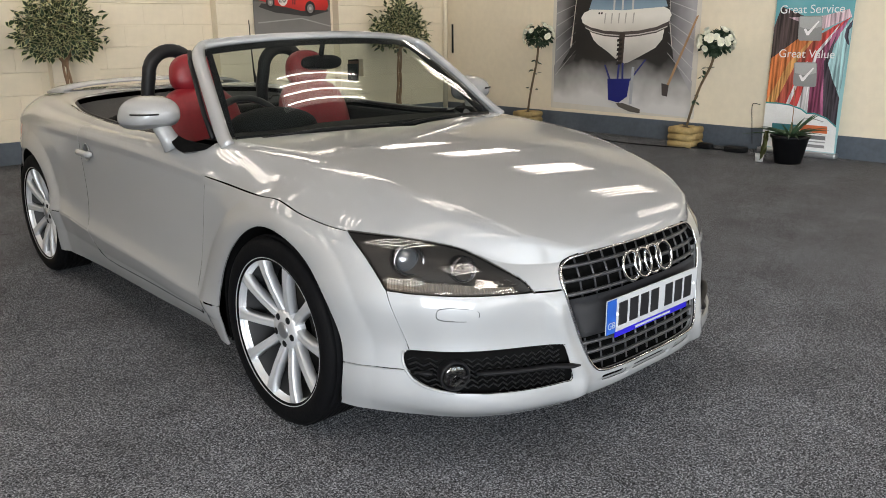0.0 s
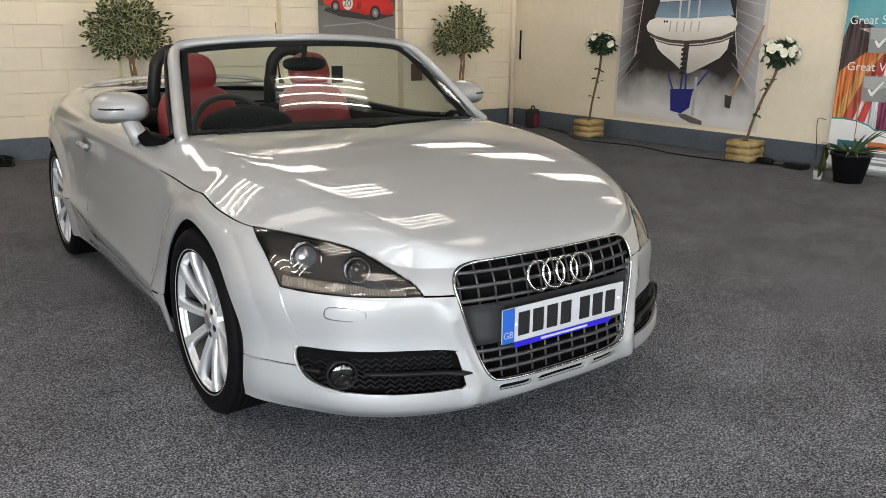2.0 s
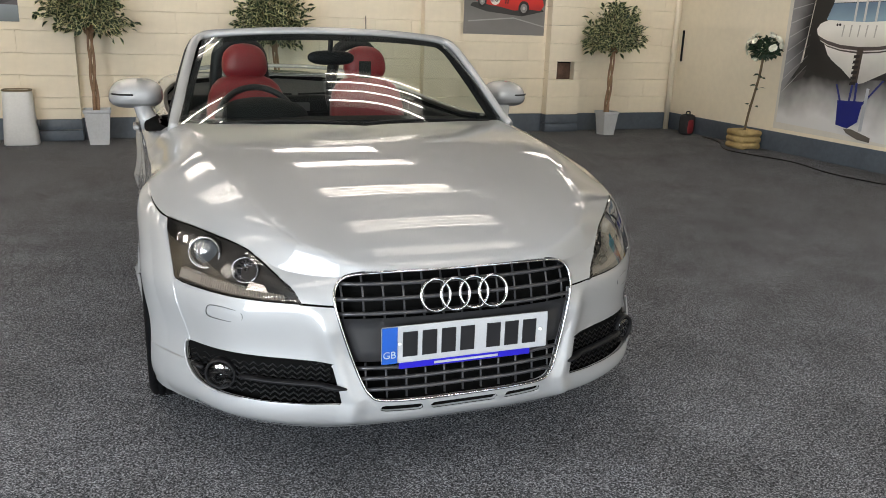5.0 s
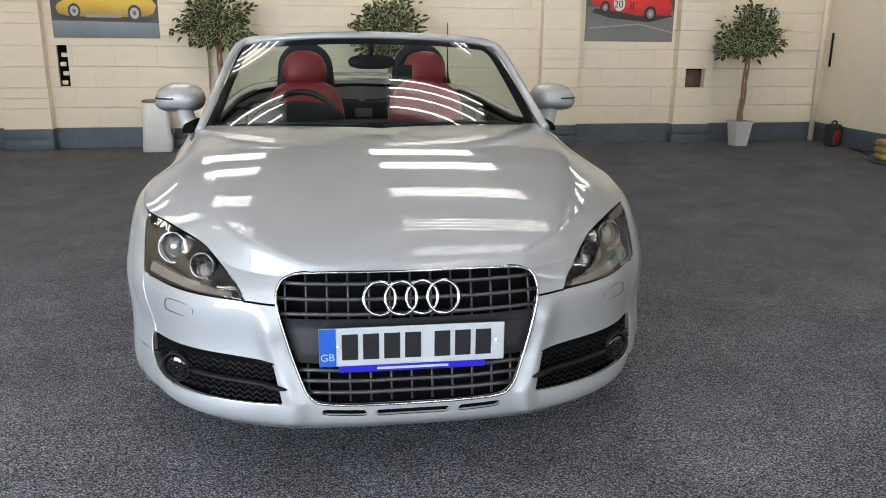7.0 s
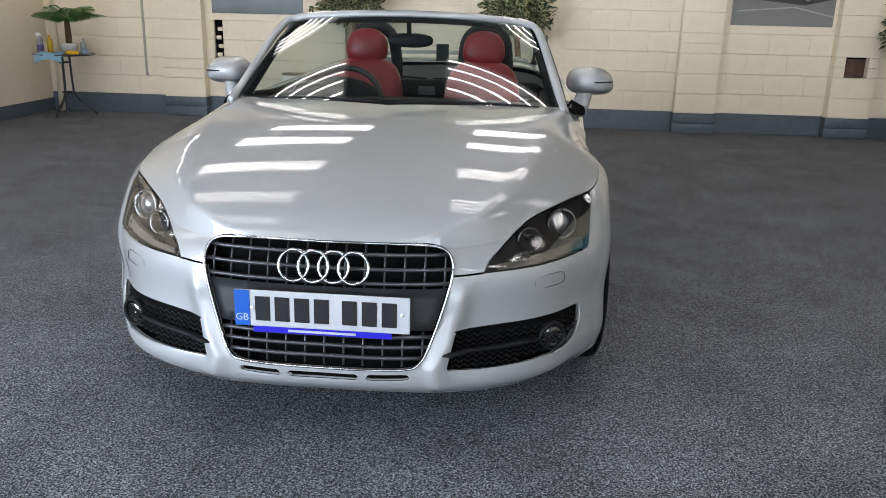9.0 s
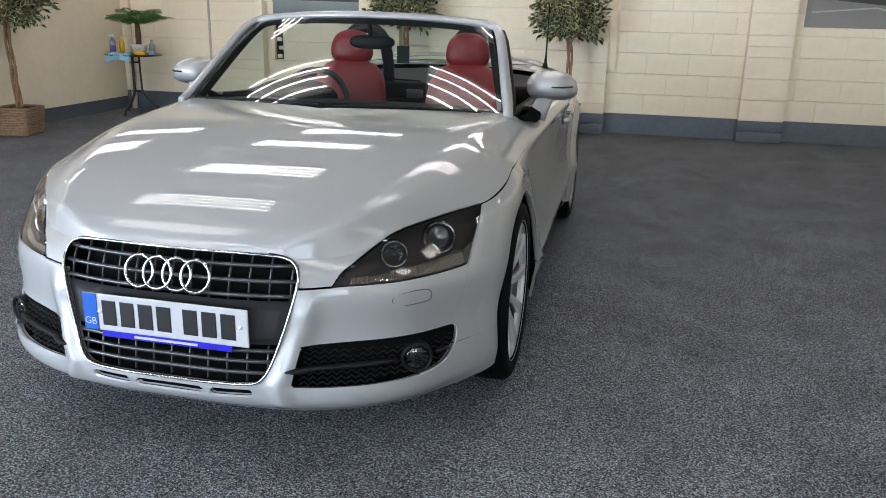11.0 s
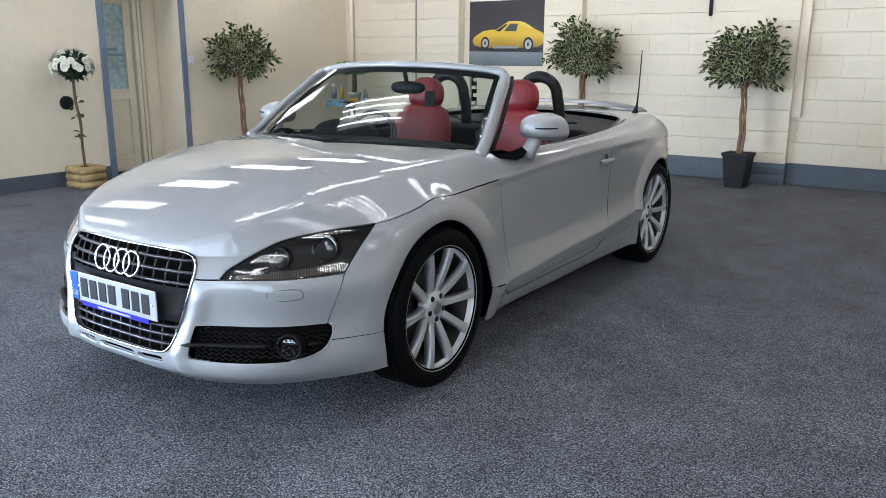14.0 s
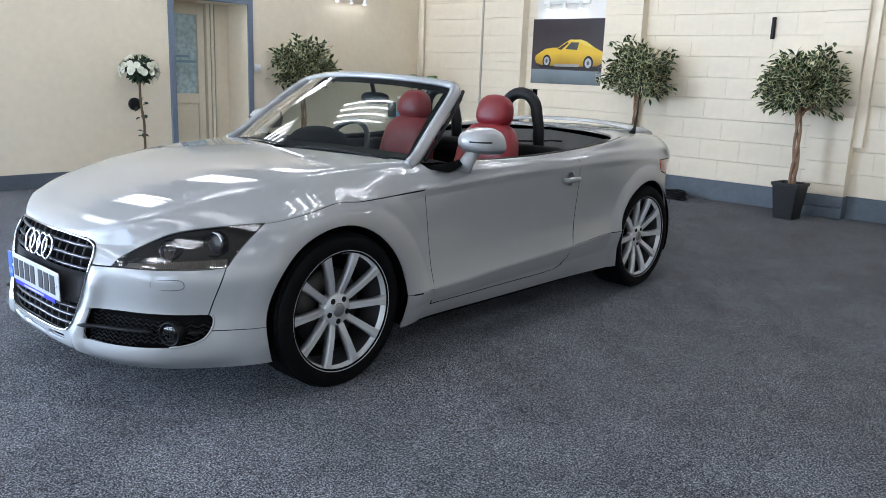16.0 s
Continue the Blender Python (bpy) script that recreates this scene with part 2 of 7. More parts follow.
# ---- car body surface: lofted over key curves, from the nose centre round to the tail centre ----
CURVES = [
    [(0, -.83, .186), (.2, -.825, .185), (.37, -.79, .178), (.465, -.752, .175), (.632, -.645, .175), (.752, -.495, .178), (.82, -.36, .185), (.86, -.12, .19), (.86, .14, .19), (.86, .36, .19),
     (.85, .51, .19), (.85, 1.05, .19), (.85, 1.6, .19), (.86, 2.1, .19), (.85, 2.47, .2), (.79, 2.80, .25), (.66, 3.13, .27), (.4, 3.27, .26), (0, 3.29, .26)],
    [(0, -.873, .226), (.2, -.868, .225), (.372, -.836, .222), (.476, -.804, .222), (.664, -.690, .226), (.779, -.520, .232), (.838, -.350, .243), (.866, -.12, .25), (.866, .14, .25), (.868, .36, .245),
     (.872, .51, .24), (.872, 1.05, .245), (.874, 1.6, .25), (.872, 2.1, .255), (.865, 2.47, .27), (.81, 2.80, .32), (.68, 3.12, .34), (.42, 3.31, .34), (0, 3.33, .34)],
    [(0, -.86, .40), (.2, -.855, .40), (.37, -.815, .40), (.465, -.772, .40), (.652, -.66, .40), (.771, -.50, .40), (.839, -.335, .40), (.860, -.12, .40), (.863, .14, .38), (.872, .36, .336),
     (.881, .51, .337), (.882, 1.05, .361), (.884, 1.6, .383), (.877, 2.1, .413), (.866, 2.47, .42), (.818, 2.80, .45), (.66, 3.13, .48), (.43, 3.32, .5), (0, 3.34, .5)],
    [(0, -.84, .555), (.2, -.832, .555), (.365, -.80, .553), (.4625, -.762, .557), (.644, -.65, .562), (.783, -.48, .57), (.843, -.325, .58), (.856, -.12, .60), (.852, .14, .60), (.852, .36, .60),
     (.852, .51, .60), (.860, 1.05, .61), (.868, 1.6, .62), (.872, 2.1, .63), (.866, 2.47, .64), (.812, 2.80, .65), (.65, 3.12, .67), (.42, 3.31, .68), (0, 3.33, .68)],
    [(0, -.80, .645), (.2, -.792, .643), (.36, -.76, .63), (.47, -.70, .635), (.60, -.57, .687), (.715, -.425, .712), (.80, -.29, .724), (.835, -.12, .748), (.83, .14, .766), (.828, .36, .776),
     (.832, .53, .786), (.853, 1.05, .817), (.868, 1.6, .830), (.868, 2.1, .834), (.858, 2.47, .826), (.808, 2.85, .81), (.65, 3.13, .81), (.4, 3.25, .83), (0, 3.28, .84)],
    [(0, -.70, .72), (.2, -.69, .72), (.34, -.655, .71), (.42, -.58, .725), (.50, -.42, .768), (.57, -.25, .803), (.62, -.10, .83), (.655, .04, .85), (.69, .22, .875), (.71, .38, .893),
     (.765, .54, .885), (.80, 1.05, .872), (.805, 1.6, .878), (.79, 2.1, .90), (.76, 2.5, .92), (.70, 2.85, .925), (.58, 3.08, .92), (.35, 3.19, .925), (0, 3.22, .93)],
    [(0, -.63, .765), (0, -.60, .778), (0, -.54, .80), (0, -.46, .822), (0, -.32, .855), (0, -.17, .88), (0, -.03, .90), (0, .10, .917), (0, .30, .935), (.42, .43, .925),
     (.715, .56, .91), (.735, 1.05, .882), (.74, 1.6, .888), (.71, 2.1, .912), (.60, 2.45, .94), (.30, 2.60, .955), (0, 2.64, .96), (0, 2.85, .965), (0, 3.05, .955)],
]
NS, NK = len(CURVES[0]), len(CURVES)
GHOST = [(-k5[0], k5[1], k5[2]) if i < 9 or i > 15 else tuple(2 * b - a for a, b in zip(k5, k6)) for i, (k5, k6) in enumerate(zip(CURVES[5], CURVES[6]))]
NET = np.array(CURVES + [GHOST])
SPAR = np.array([0, .2, .38, .48, .7, .91, 1.1, 1.3, 1.55, 1.77, 1.92, 2.46, 3.0, 3.5, 3.87, 4.25, 4.6, 4.95, 5.35])
TPAR = np.array([0, .08, .24, .40, .52, .68, 1.05, 1.5])
WAXLE, HUBZ, ARCH = (0.0, 2.47), 0.33, 0.357


SPINE = np.array(smooth_path([(-.86, .56, 0), (-.80, .645, 0), (-.76, .685, 0), (-.70, .722, 0), (-.60, .765, 0), (-.45, .812, 0), (-.25, .857, 0), (-.08, .8835, 0), (.06, .8985, 0), (.2, .909, 0), (.32, .915, 0), (.48, .919, 0), (.7, .924, 0)], 80))
LEAD = []


def bonnet_height(x, y):
    """Height of the bonnet: full along the spine, falling to its edge over the lamps and fenders."""
    if not LEAD:
        u, a, b = edge_curve()
        LEAD.extend([u, a, b])
    zs = np.interp(y, SPINE[:, 0], SPINE[:, 1])
    xe, ze = np.interp(y, LEAD[1], LEAD[0]), np.interp(y, LEAD[1], LEAD[2])
    xr = np.minimum(np.interp(y, RIDGE[:, 0], RIDGE[:, 1]), 0.92 * np.maximum(xe, 1e-4))
    d1 = np.minimum(np.interp(y, FALL[:, 0], FALL[:, 1]), 0.5 * (zs - ze))
    ax = np.minimum(np.abs(x), xe)
    crown = zs - d1 * (ax / xr) ** 2.2
    t = np.minimum((ax - xr) / np.maximum(xe - xr, 1e-4), 1)
    bow = np.interp(y, [-.65, -.35, .0, .35], [1.7, 1.2, 1.3, 1.5])
    flank = (zs - d1) + (ze - zs + d1) * np.where(t > 0, np.maximum(t, 1e-9) ** bow, t)
    k = np.interp(y, [-.80, -.70, -.55, -.38, .1, .35], [.003, .007, .007, .0035, .004, .008])
    soft = np.minimum(crown, flank) - k * np.log1p(np.exp(-np.abs(crown - flank) / k))
    return soft


RIDGE = np.array(smooth_path([(-.80, .40, 0), (-.66, .46, 0), (-.57, .512, 0), (-.45, .55, 0), (-.24, .603, 0), (0, .652, 0), (.30, .69, 0), (.55, .722, 0)], 60))
FALL = np.array(smooth_path([(-.9, .004, 0), (-.75, .009, 0), (-.6, .015, 0), (-.4, .020, 0), (-.15, .022, 0), (.15, .021, 0), (.5, .018, 0)], 60))


def edge_curve():
    q = np.linspace(0, 10.6, 2500)
    p = body(q, np.full(2500, 4.0))
    y = np.maximum.accumulate(p[:, 1] + np.arange(2500) * 1e-8)
    return p[:, 0], y, p[:, 2]


def hermite(P, par, q):
    """Interpolates rows P at parameters par, for row positions q (fractions allowed)."""
    q = np.clip(q, 0, len(par) - 1 - 1e-9)
    i = q.astype(int)
    m = np.empty_like(P)
    d = (P[1:] - P[:-1]) / (par[1:] - par[:-1]).reshape(-1, *([1] * (P.ndim - 1)))
    h = par[1:] - par[:-1]
    w = (h[1:] / (h[1:] + h[:-1])).reshape(-1, *([1] * (P.ndim - 1)))
    m[1:-1] = d[:-1] * w + d[1:] * (1 - w)
    m[0], m[-1] = d[0], d[-1]
    return i, m, h


def arch_band(p, k):
    """Distance from a hub, the flare's outer radius in that direction, and how crisp its crease is there."""
    dy, dz = p[:, 1] - WAXLE[k], p[:, 2] - HUBZ
    r = np.hypot(dy, dz)
    c = dy / np.maximum(r, 1e-6)
    if k == 0:
        return r, 0.452 + 0.05 * np.clip(c, 0, 1) ** 1.5, 0.45 + 0.55 * np.clip((c + 0.8) / 0.6, 0, 1)
    return r, 0.455 - 0.035 * np.clip(-c, 0, 1) ** 2, 0.3 + 0.7 * np.clip((0.6 - c) / 0.5, 0, 1)


def body(sig, tau):
    """Points of the car's left half for stations sig and rows tau."""
    sig, tau = np.asarray(sig, float), np.asarray(tau, float)
    i, m, h = hermite(NET.transpose(1, 0, 2), SPAR, sig)
    # at the centre planes the surface crosses squarely
    m[0, :, 1:], m[-1, :, 1:] = 0, 0
    f = (np.clip(sig, 0, NS - 1) - i)[:, None, None]
    P = NET.transpose(1, 0, 2)
    hh = h[i][:, None, None]
    row = ((2 * f ** 3 - 3 * f ** 2 + 1) * P[i] + (f ** 3 - 2 * f ** 2 + f) * hh * m[i] + (-2 * f ** 3 + 3 * f ** 2) * P[i + 1] + (f ** 3 - f ** 2) * hh * m[i + 1])
    row = row.transpose(1, 0, 2)                                     # rows x points x 3
    d = (row[1:] - row[:-1]) / (TPAR[1:] - TPAR[:-1])[:, None, None]
    hk = TPAR[1:] - TPAR[:-1]
    mt = np.empty_like(row)
    w = (hk[1:] / (hk[1:] + hk[:-1]))[:, None, None]
    mt[1:-1] = d[:-1] * w + d[1:] * (1 - w)
    mt[0], mt[-1] = d[0], d[-1]
    tau = np.clip(tau, 0, NK - 1)
    j = np.minimum(tau.astype(int), NK - 2)
    g = (tau - j)[:, None]
    k = np.arange(len(tau))
    hj = hk[j][:, None]
    p = (2 * g ** 3 - 3 * g ** 2 + 1) * row[j, k] + (g ** 3 - 2 * g ** 2 + g) * hj * mt[j, k] + (-2 * g ** 3 + 3 * g ** 2) * row[j + 1, k] + (g ** 3 - g ** 2) * hj * mt[j + 1, k]
    top = (tau > 4.0001) & (sig < 10.5)
    if top.any():
        w = np.clip((10.5 - sig[top]) / 0.45, 0, 1)
        p[top, 2] = (1 - w) * p[top, 2] + w * bonnet_height(p[top, 0], p[top, 1])
    # the bonnet's edge lifts over the front arch
    lift = np.clip(1 - (4 - tau) / 0.8, 0, 1)
    p[:, 2] += np.where(tau <= 4.0001, 0.018 * np.exp(-(p[:, 1] / 0.10) ** 2) * lift * lift * (3 - 2 * lift) * (sig < 9.5), 0)
    # rounded columns down either side of the grille
    near = (sig < 5) & (tau < 3.0)
    line = np.interp(p[:, 2], [0.18, 0.28, 0.345, 0.45, 0.6], [0.35, 0.33, 0.36, 0.395, 0.415])
    p[:, 1] -= np.where(near, 0.015 * np.exp(-((p[:, 0] - line) / 0.030) ** 2) * np.clip((3.0 - tau) / 0.5, 0, 1) * np.clip((tau - 0.3) / 0.7, 0, 1), 0)
    # wheel-arch flares: a rounded band that meets the flank in a crease
    for k in range(2):
        r, edge, crisp = arch_band(p, k)
        t = np.clip((edge - r) / (edge - 0.36), 0, 1)
        u = np.clip((0.57 - r) / 0.16, 0, 1)
        band = 0.025 * (1 - (1 - t) ** 2)
        soft = 0.027 * u ** 1.3 * (2.3 - 1.3 * u)
        p[:, 0] += np.where(p[:, 0] > 0.6, crisp * (band + 0.22 * soft) + (1 - crisp) * soft, 0) * np.clip((4.1 - tau) / 0.3, 0, 1) * np.clip((p[:, 0] - 0.6) / 0.2, 0, 1)
    # pressed waist line along the door and fender
    crease = np.clip(1 - np.abs(tau - 4) / 0.2, 0, 1) * np.clip((sig - 9) / 1.0, 0, 1) * np.clip((15.0 - sig) / 1.5, 0, 1)
    p[:, 0] += 0.008 * crease
    # lower crease of the door, rising to the rear
    crease = np.where(tau > 2, np.clip(1 - (tau - 2) / 0.62, 0, 1) ** 2, np.clip(1 - (2 - tau) / 0.6, 0, 1)) * np.clip((sig - 8.8) / 0.8, 0, 1) * np.clip((14.0 - sig) / 0.8, 0, 1)
    p[:, 0] += 0.022 * crease
    return p


def body_normals(sig, tau, e=0.04):
    a = body(sig + e, tau) - body(sig - e, tau)
    b = body(sig, tau + e) - body(sig, tau - e)
    n = np.cross(a, b)
    n = np.where(np.linalg.norm(n, axis=1)[:, None] < 1e-9, np.array([[0, 0, 1.0]]), n)
    return n / np.linalg.norm(n, axis=1)[:, None]


def poly_sd(px, py, poly):
    """Signed distance to a polygon, negative inside."""
    poly = np.array(poly, float)
    dist = np.full(len(px), 1e9)
    inside = np.zeros(len(px), bool)
    for (x0, y0), (x1, y1) in zip(poly, np.roll(poly, -1, 0)):
        ex, ey = x1 - x0, y1 - y0
        t = np.clip(((px - x0) * ex + (py - y0) * ey) / (ex * ex + ey * ey + 1e-12), 0, 1)
        dist = np.minimum(dist, np.hypot(px - x0 - t * ex, py - y0 - t * ey))
        cross = ((y0 > py) != (y1 > py)) & (px < (x1 - x0) * (py - y0) / (y1 - y0 + 1e-12) + x0)
        inside ^= cross
    return np.where(inside, -dist, dist)


class Sheet:
    """Triangles over the parameters of the body, split along curves so that panels meet exactly."""

    def __init__(self, per_s=13, per_t=18):
        s = np.concatenate([np.linspace(i, i + 1, per_s, endpoint=False) for i in range(NS - 1)] + [[NS - 1]])
        t = np.concatenate([np.linspace(i, i + 1, per_t, endpoint=False) for i in range(NK - 1)] + [[NK - 1]])
        S, T = np.meshgrid(s, t, indexing="ij")
        self.q = np.stack([S.ravel(), T.ravel()], 1)
        a = (np.arange(len(s) - 1)[:, None] * len(t) + np.arange(len(t) - 1)[None, :]).ravel()
        b, c, d = a + len(t), a + len(t) + 1, a + 1
        self.f = np.concatenate([np.stack([a, b, c], 1), np.stack([a, c, d], 1)])

    def cut(self, fn):
        val = fn(self.q)
        val = np.where(np.abs(val) < 1e-6, 1e-6, val)
        pos = val[self.f] > 0
        cross = pos.any(1) & ~pos.all(1)
        made, q, keep = {}, [], list(map(tuple, self.f[~cross]))
        base = len(self.q)

        def mid(a, b):
            key = (min(a, b), max(a, b))
            if key not in made:
                va, vb = val[a], val[b]
                t = va / (va - vb)
                made[key] = base + len(q)
                q.append(self.q[a] + t * (self.q[b] - self.q[a]))
            return made[key]
        for tri in self.f[cross]:
            up = [val[i] > 0 for i in tri]
            lone = up.index(True) if sum(up) == 1 else up.index(False)
            a, b, c = tri[lone], tri[(lone + 1) % 3], tri[(lone + 2) % 3]
            ab, ac = mid(a, b), mid(a, c)
            keep += [(a, ab, ac), (ab, b, c), (ab, c, ac)]
        if q:
            self.q = np.concatenate([self.q, np.array(q)])
        self.f = np.array(keep)

    def centres(self):
        return self.q[self.f].mean(1)


def panel_mesh(sheet, mask, gap=0.0036, rim=0.007, lift=0.0, side=1):
    """Vertices, faces and normals of one panel: drawn in by half the shut gap, its edges turned inward."""
    faces = sheet.f[mask]
    used, inv = np.unique(faces, return_inverse=True)
    faces = inv.reshape(-1, 3)
    q = sheet.q[used]
    p, n = body(q[:, 0], q[:, 1]), body_normals(q[:, 0], q[:, 1])
    e = np.concatenate([faces[:, [0, 1]], faces[:, [1, 2]], faces[:, [2, 0]]])
    key = np.sort(e, 1)
    uniq, first, count = np.unique(key, axis=0, return_index=True, return_counts=True)
    edge = e[first[count == 1]]
    # an edge on the centre plane is no real edge
    edge = edge[~((np.abs(p[edge[:, 0], 0]) < 1e-5) & (np.abs(p[edge[:, 1], 0]) < 1e-5))]
    shift = np.zeros_like(p)
    if gap and len(edge):
        d = p[edge[:, 1]] - p[edge[:, 0]]
        inward = np.cross(n[edge[:, 0]], d)
        inward /= np.linalg.norm(inward, axis=1)[:, None] + 1e-12
        np.add.at(shift, edge[:, 0], inward)
        np.add.at(shift, edge[:, 1], inward)
        ln = np.linalg.norm(shift, axis=1)[:, None]
        shift = np.where(ln > 1e-6, shift / (ln + 1e-12), 0) * gap
        # points close to an edge give way with it
        near = np.full(len(p), 1e9)
        which = np.zeros(len(p), int)
        for k in range(0, len(edge), 50):
            a, d = p[edge[k:k + 50, 0]], p[edge[k:k + 50, 1]] - p[edge[k:k + 50, 0]]
            w = p[:, None, :] - a[None]
            u = np.clip((w * d[None]).sum(2) / ((d * d).sum(1)[None] + 1e-12), 0, 1)
            dist = np.linalg.norm(w - u[:, :, None] * d[None], axis=2)
            j = dist.argmin(1)
            best = dist[np.arange(len(p)), j]
            which, near = np.where(best < near, edge[j + k, 0], which), np.minimum(best, near)
        free = ln[:, 0] <= 1e-6
        ease = np.clip(1 - near / (3 * abs(gap)), 0, 1)
        shift[free] = shift[which[free]] * ease[free][:, None]
    p = p + shift + n * lift
    nn = n.copy()
    if rim and len(edge):
        a, b = edge[:, 0], edge[:, 1]
        ids, ii = np.unique(np.concatenate([a, b]), return_inverse=True)
        inner = p[ids] - rim * n[ids]
        k = len(p)
        ia, ib = ii[:len(a)] + k, ii[len(a):] + k
        q4 = np.stack([b, a, ia, ib], 1)
        fl = [tuple(x) for x in faces] + [tuple(x) for x in q4]
        p = np.concatenate([p, inner])
        nn = np.concatenate([nn, n[ids]])
    else:
        fl = [tuple(x) for x in faces]
    if side < 0:
        p, nn = p * [-1, 1, 1], nn * [-1, 1, 1]
        fl = [tuple(reversed(x)) for x in fl]
    return p, fl, nn


def add_panel(name, sheet, mask, material, parent, label="", sides=(1, -1), join=False, **kw):
    """Panels for both halves of the car: joined across the centre, or one each side."""
    if join:
        p, f, n = panel_mesh(sheet, mask, **kw)
        p2, f2, n2 = panel_mesh(sheet, mask, side=-1, **kw)
        f2 = [tuple(i + len(p) for i in x) for x in f2]
        return [part(name, (np.concatenate([p, p2]), f + f2), material, parent, label, normals=np.concatenate([n, n2]))]
    out = []
    for s in sides:
        p, f, n = panel_mesh(sheet, mask, side=s, **kw)
        out.append(part(name, (p, f), material, parent, label, normals=n))
    return out


car = empty("convertible_car", CX, CY, 0, -0.55)
tagged(car, "silver two-seat convertible with roof down and red leather seats", "car")
GRILLE = smooth_path([(0, .643, 0), (.25, .642, 0), (.335, .632, 0), (.368, .60, 0), (.37, .55, 0), (.345, .45, 0), (.31, .345, 0), (.285, .30, 0), (.25, .283, 0), (.15, .279, 0), (0, .278, 0)], 5)
GRILLE = [(x, z) for x, z, _ in GRILLE] + [(-0.3, .278), (-0.3, .643)]
FOG = [(.388, .385), (.384, .391), (.50, .394), (.64, .395), (.757, .393), (.763, .387), (.767, .355), (.760, .318), (.745, .296), (.72, .284), (.69, .279), (.58, .275), (.46, .273), (.372, .274), (.366, .279), (.376, .33)]
LAMP = [(s, t) for s, t, _ in smooth_path([(3.0, 3.02, 0), (3.1, 3.5, 0), (3.35, 3.84, 0), (3.8, 3.97, 0), (5.0, 4.0, 0), (5.85, 4.0, 0)], 5)[:-1]] + \
       [(s, t) for s, t, _ in smooth_path([(5.85, 4.0, 0), (5.45, 3.6, 0), (5.15, 3.25, 0), (5.0, 3.0, 0)], 5)[:-1]] + [(5.0, 3.02), (4.8, 3.0), (4.0, 3.0)]
DOOR = [(.522, .262), (1.36, .264), (1.50, .270), (1.56, .288), (1.605, .325), (1.645, .383), (1.67, .48), (1.70, .64), (1.71, .75), (1.70, 1.0), (.455, 1.0), (.458, .93), (.478, .88), (.513, .79), (.524, .62), (.530, .36)]

SLOTS = [[(-.2, .238), (.1, .238), (.108, .246), (.104, .260), (-.2, .260)], [(.132, .239), (.245, .243), (.256, .25), (.25, .263), (.136, .261), (.129, .249)]]
WASH = [(x, z) for x, z, _ in smooth_path([(.622, .492, 0), (.66, .489, 0), (.70, .494, 0), (.707, .505, 0), (.703, .522, 0), (.69, .529, 0), (.65, .527, 0), (.62, .521, 0), (.614, .508, 0)], 4, closed=True)]

sh = Sheet()
XYZ = lambda q: body(q[:, 0], q[:, 1])


def arch_cut(v0):
    def fn(q):
        p = XYZ(q)
        return np.where(p[:, 0] > 0.55, np.hypot(p[:, 1] - v0, p[:, 2] - HUBZ) - ARCH, 1.0)
    return fn


def flare_cut(k):
    def fn(q):
        p = XYZ(q)
        r, edge, _ = arch_band(p, k)
        return np.where((p[:, 0] > 0.6) & (q[:, 1] < 4.0), r - edge, 1.0)
    return fn


def grille_cut(q):
    p = XYZ(q)
    return np.where(q[:, 0] < 4, poly_sd(p[:, 0], p[:, 2], GRILLE), 1.0)


def fog_cut(q):
    p = XYZ(q)
    return np.where(p[:, 1] < -0.3, poly_sd(p[:, 0], p[:, 2], FOG), 1.0)


def slot_cut(q):
    p = XYZ(q)
    return np.where(q[:, 0] < 4, np.minimum(poly_sd(p[:, 0], p[:, 2], SLOTS[0]), poly_sd(p[:, 0], p[:, 2], SLOTS[1])), 1.0)


def lamp_cut(q):
    return poly_sd(q[:, 0], q[:, 1], LAMP)


def door_cut(q):
    p = XYZ(q)
    return np.where((p[:, 0] > 0.6), poly_sd(p[:, 1], p[:, 2], DOOR), 1.0)


BON = [(-1, 3.0), (1.8, 3.0), (3.0, 3.0)] + [p for p in LAMP if p[1] > 3.03 and p[0] <= 5.85][:26] + [(5.85, 4.0), (6.2, 4.0), (10.02, 4.0), (10.02, 7), (-1, 7)]


def bonnet_cut(q):
    return poly_sd(q[:, 0], q[:, 1], BON)


def fender_cut(q):
    # seam from the lamp's lower corner to the intake, and along the lower edge to the arch
    p = XYZ(q)
    return np.where((q[:, 0] > 4.3) & (q[:, 0] < 10.5), np.minimum(p[:, 2] - 0.335, q[:, 0] - (4.72 + 0.28 * (p[:, 2] - .335) / .235)), -1.0)


def tail_cut(q):
    return poly_sd(q[:, 0], q[:, 1], [(14.5, 3.5), (14.45, 3.93), (16.6, 3.88), (16.6, 3.2), (15.2, 3.2)])


for fn in (grille_cut, fog_cut, lamp_cut, bonnet_cut, arch_cut(WAXLE[0]), arch_cut(WAXLE[1]), door_cut, fender_cut, tail_cut, slot_cut, flare_cut(0), flare_cut(1)):
    sh.cut(fn)
cen = sh.centres()
in_grille, in_fog, in_lamp, in_bon = (fn(cen) < 0 for fn in (grille_cut, fog_cut, lamp_cut, bonnet_cut))
in_arch = (arch_cut(WAXLE[0])(cen) < 0) | (arch_cut(WAXLE[1])(cen) < 0)
in_door, in_tail, in_fender = door_cut(cen) < 0, tail_cut(cen) < 0, fender_cut(cen) > 0
in_slot = slot_cut(cen) < 0
hole = in_grille | in_fog | in_arch | in_slot
bonnet = in_bon & ~in_grille & ~in_lamp
fender = in_fender & ~hole & ~in_lamp & ~in_bon & ~in_door & (cen[:, 0] < 10.4)
door = in_door & ~hole
bumper = (cen[:, 0] < 6.5) & ~hole & ~in_lamp & ~in_bon & ~fender & ~in_door
tail = in_tail & ~hole
mid = XYZ(cen)[:, 1]
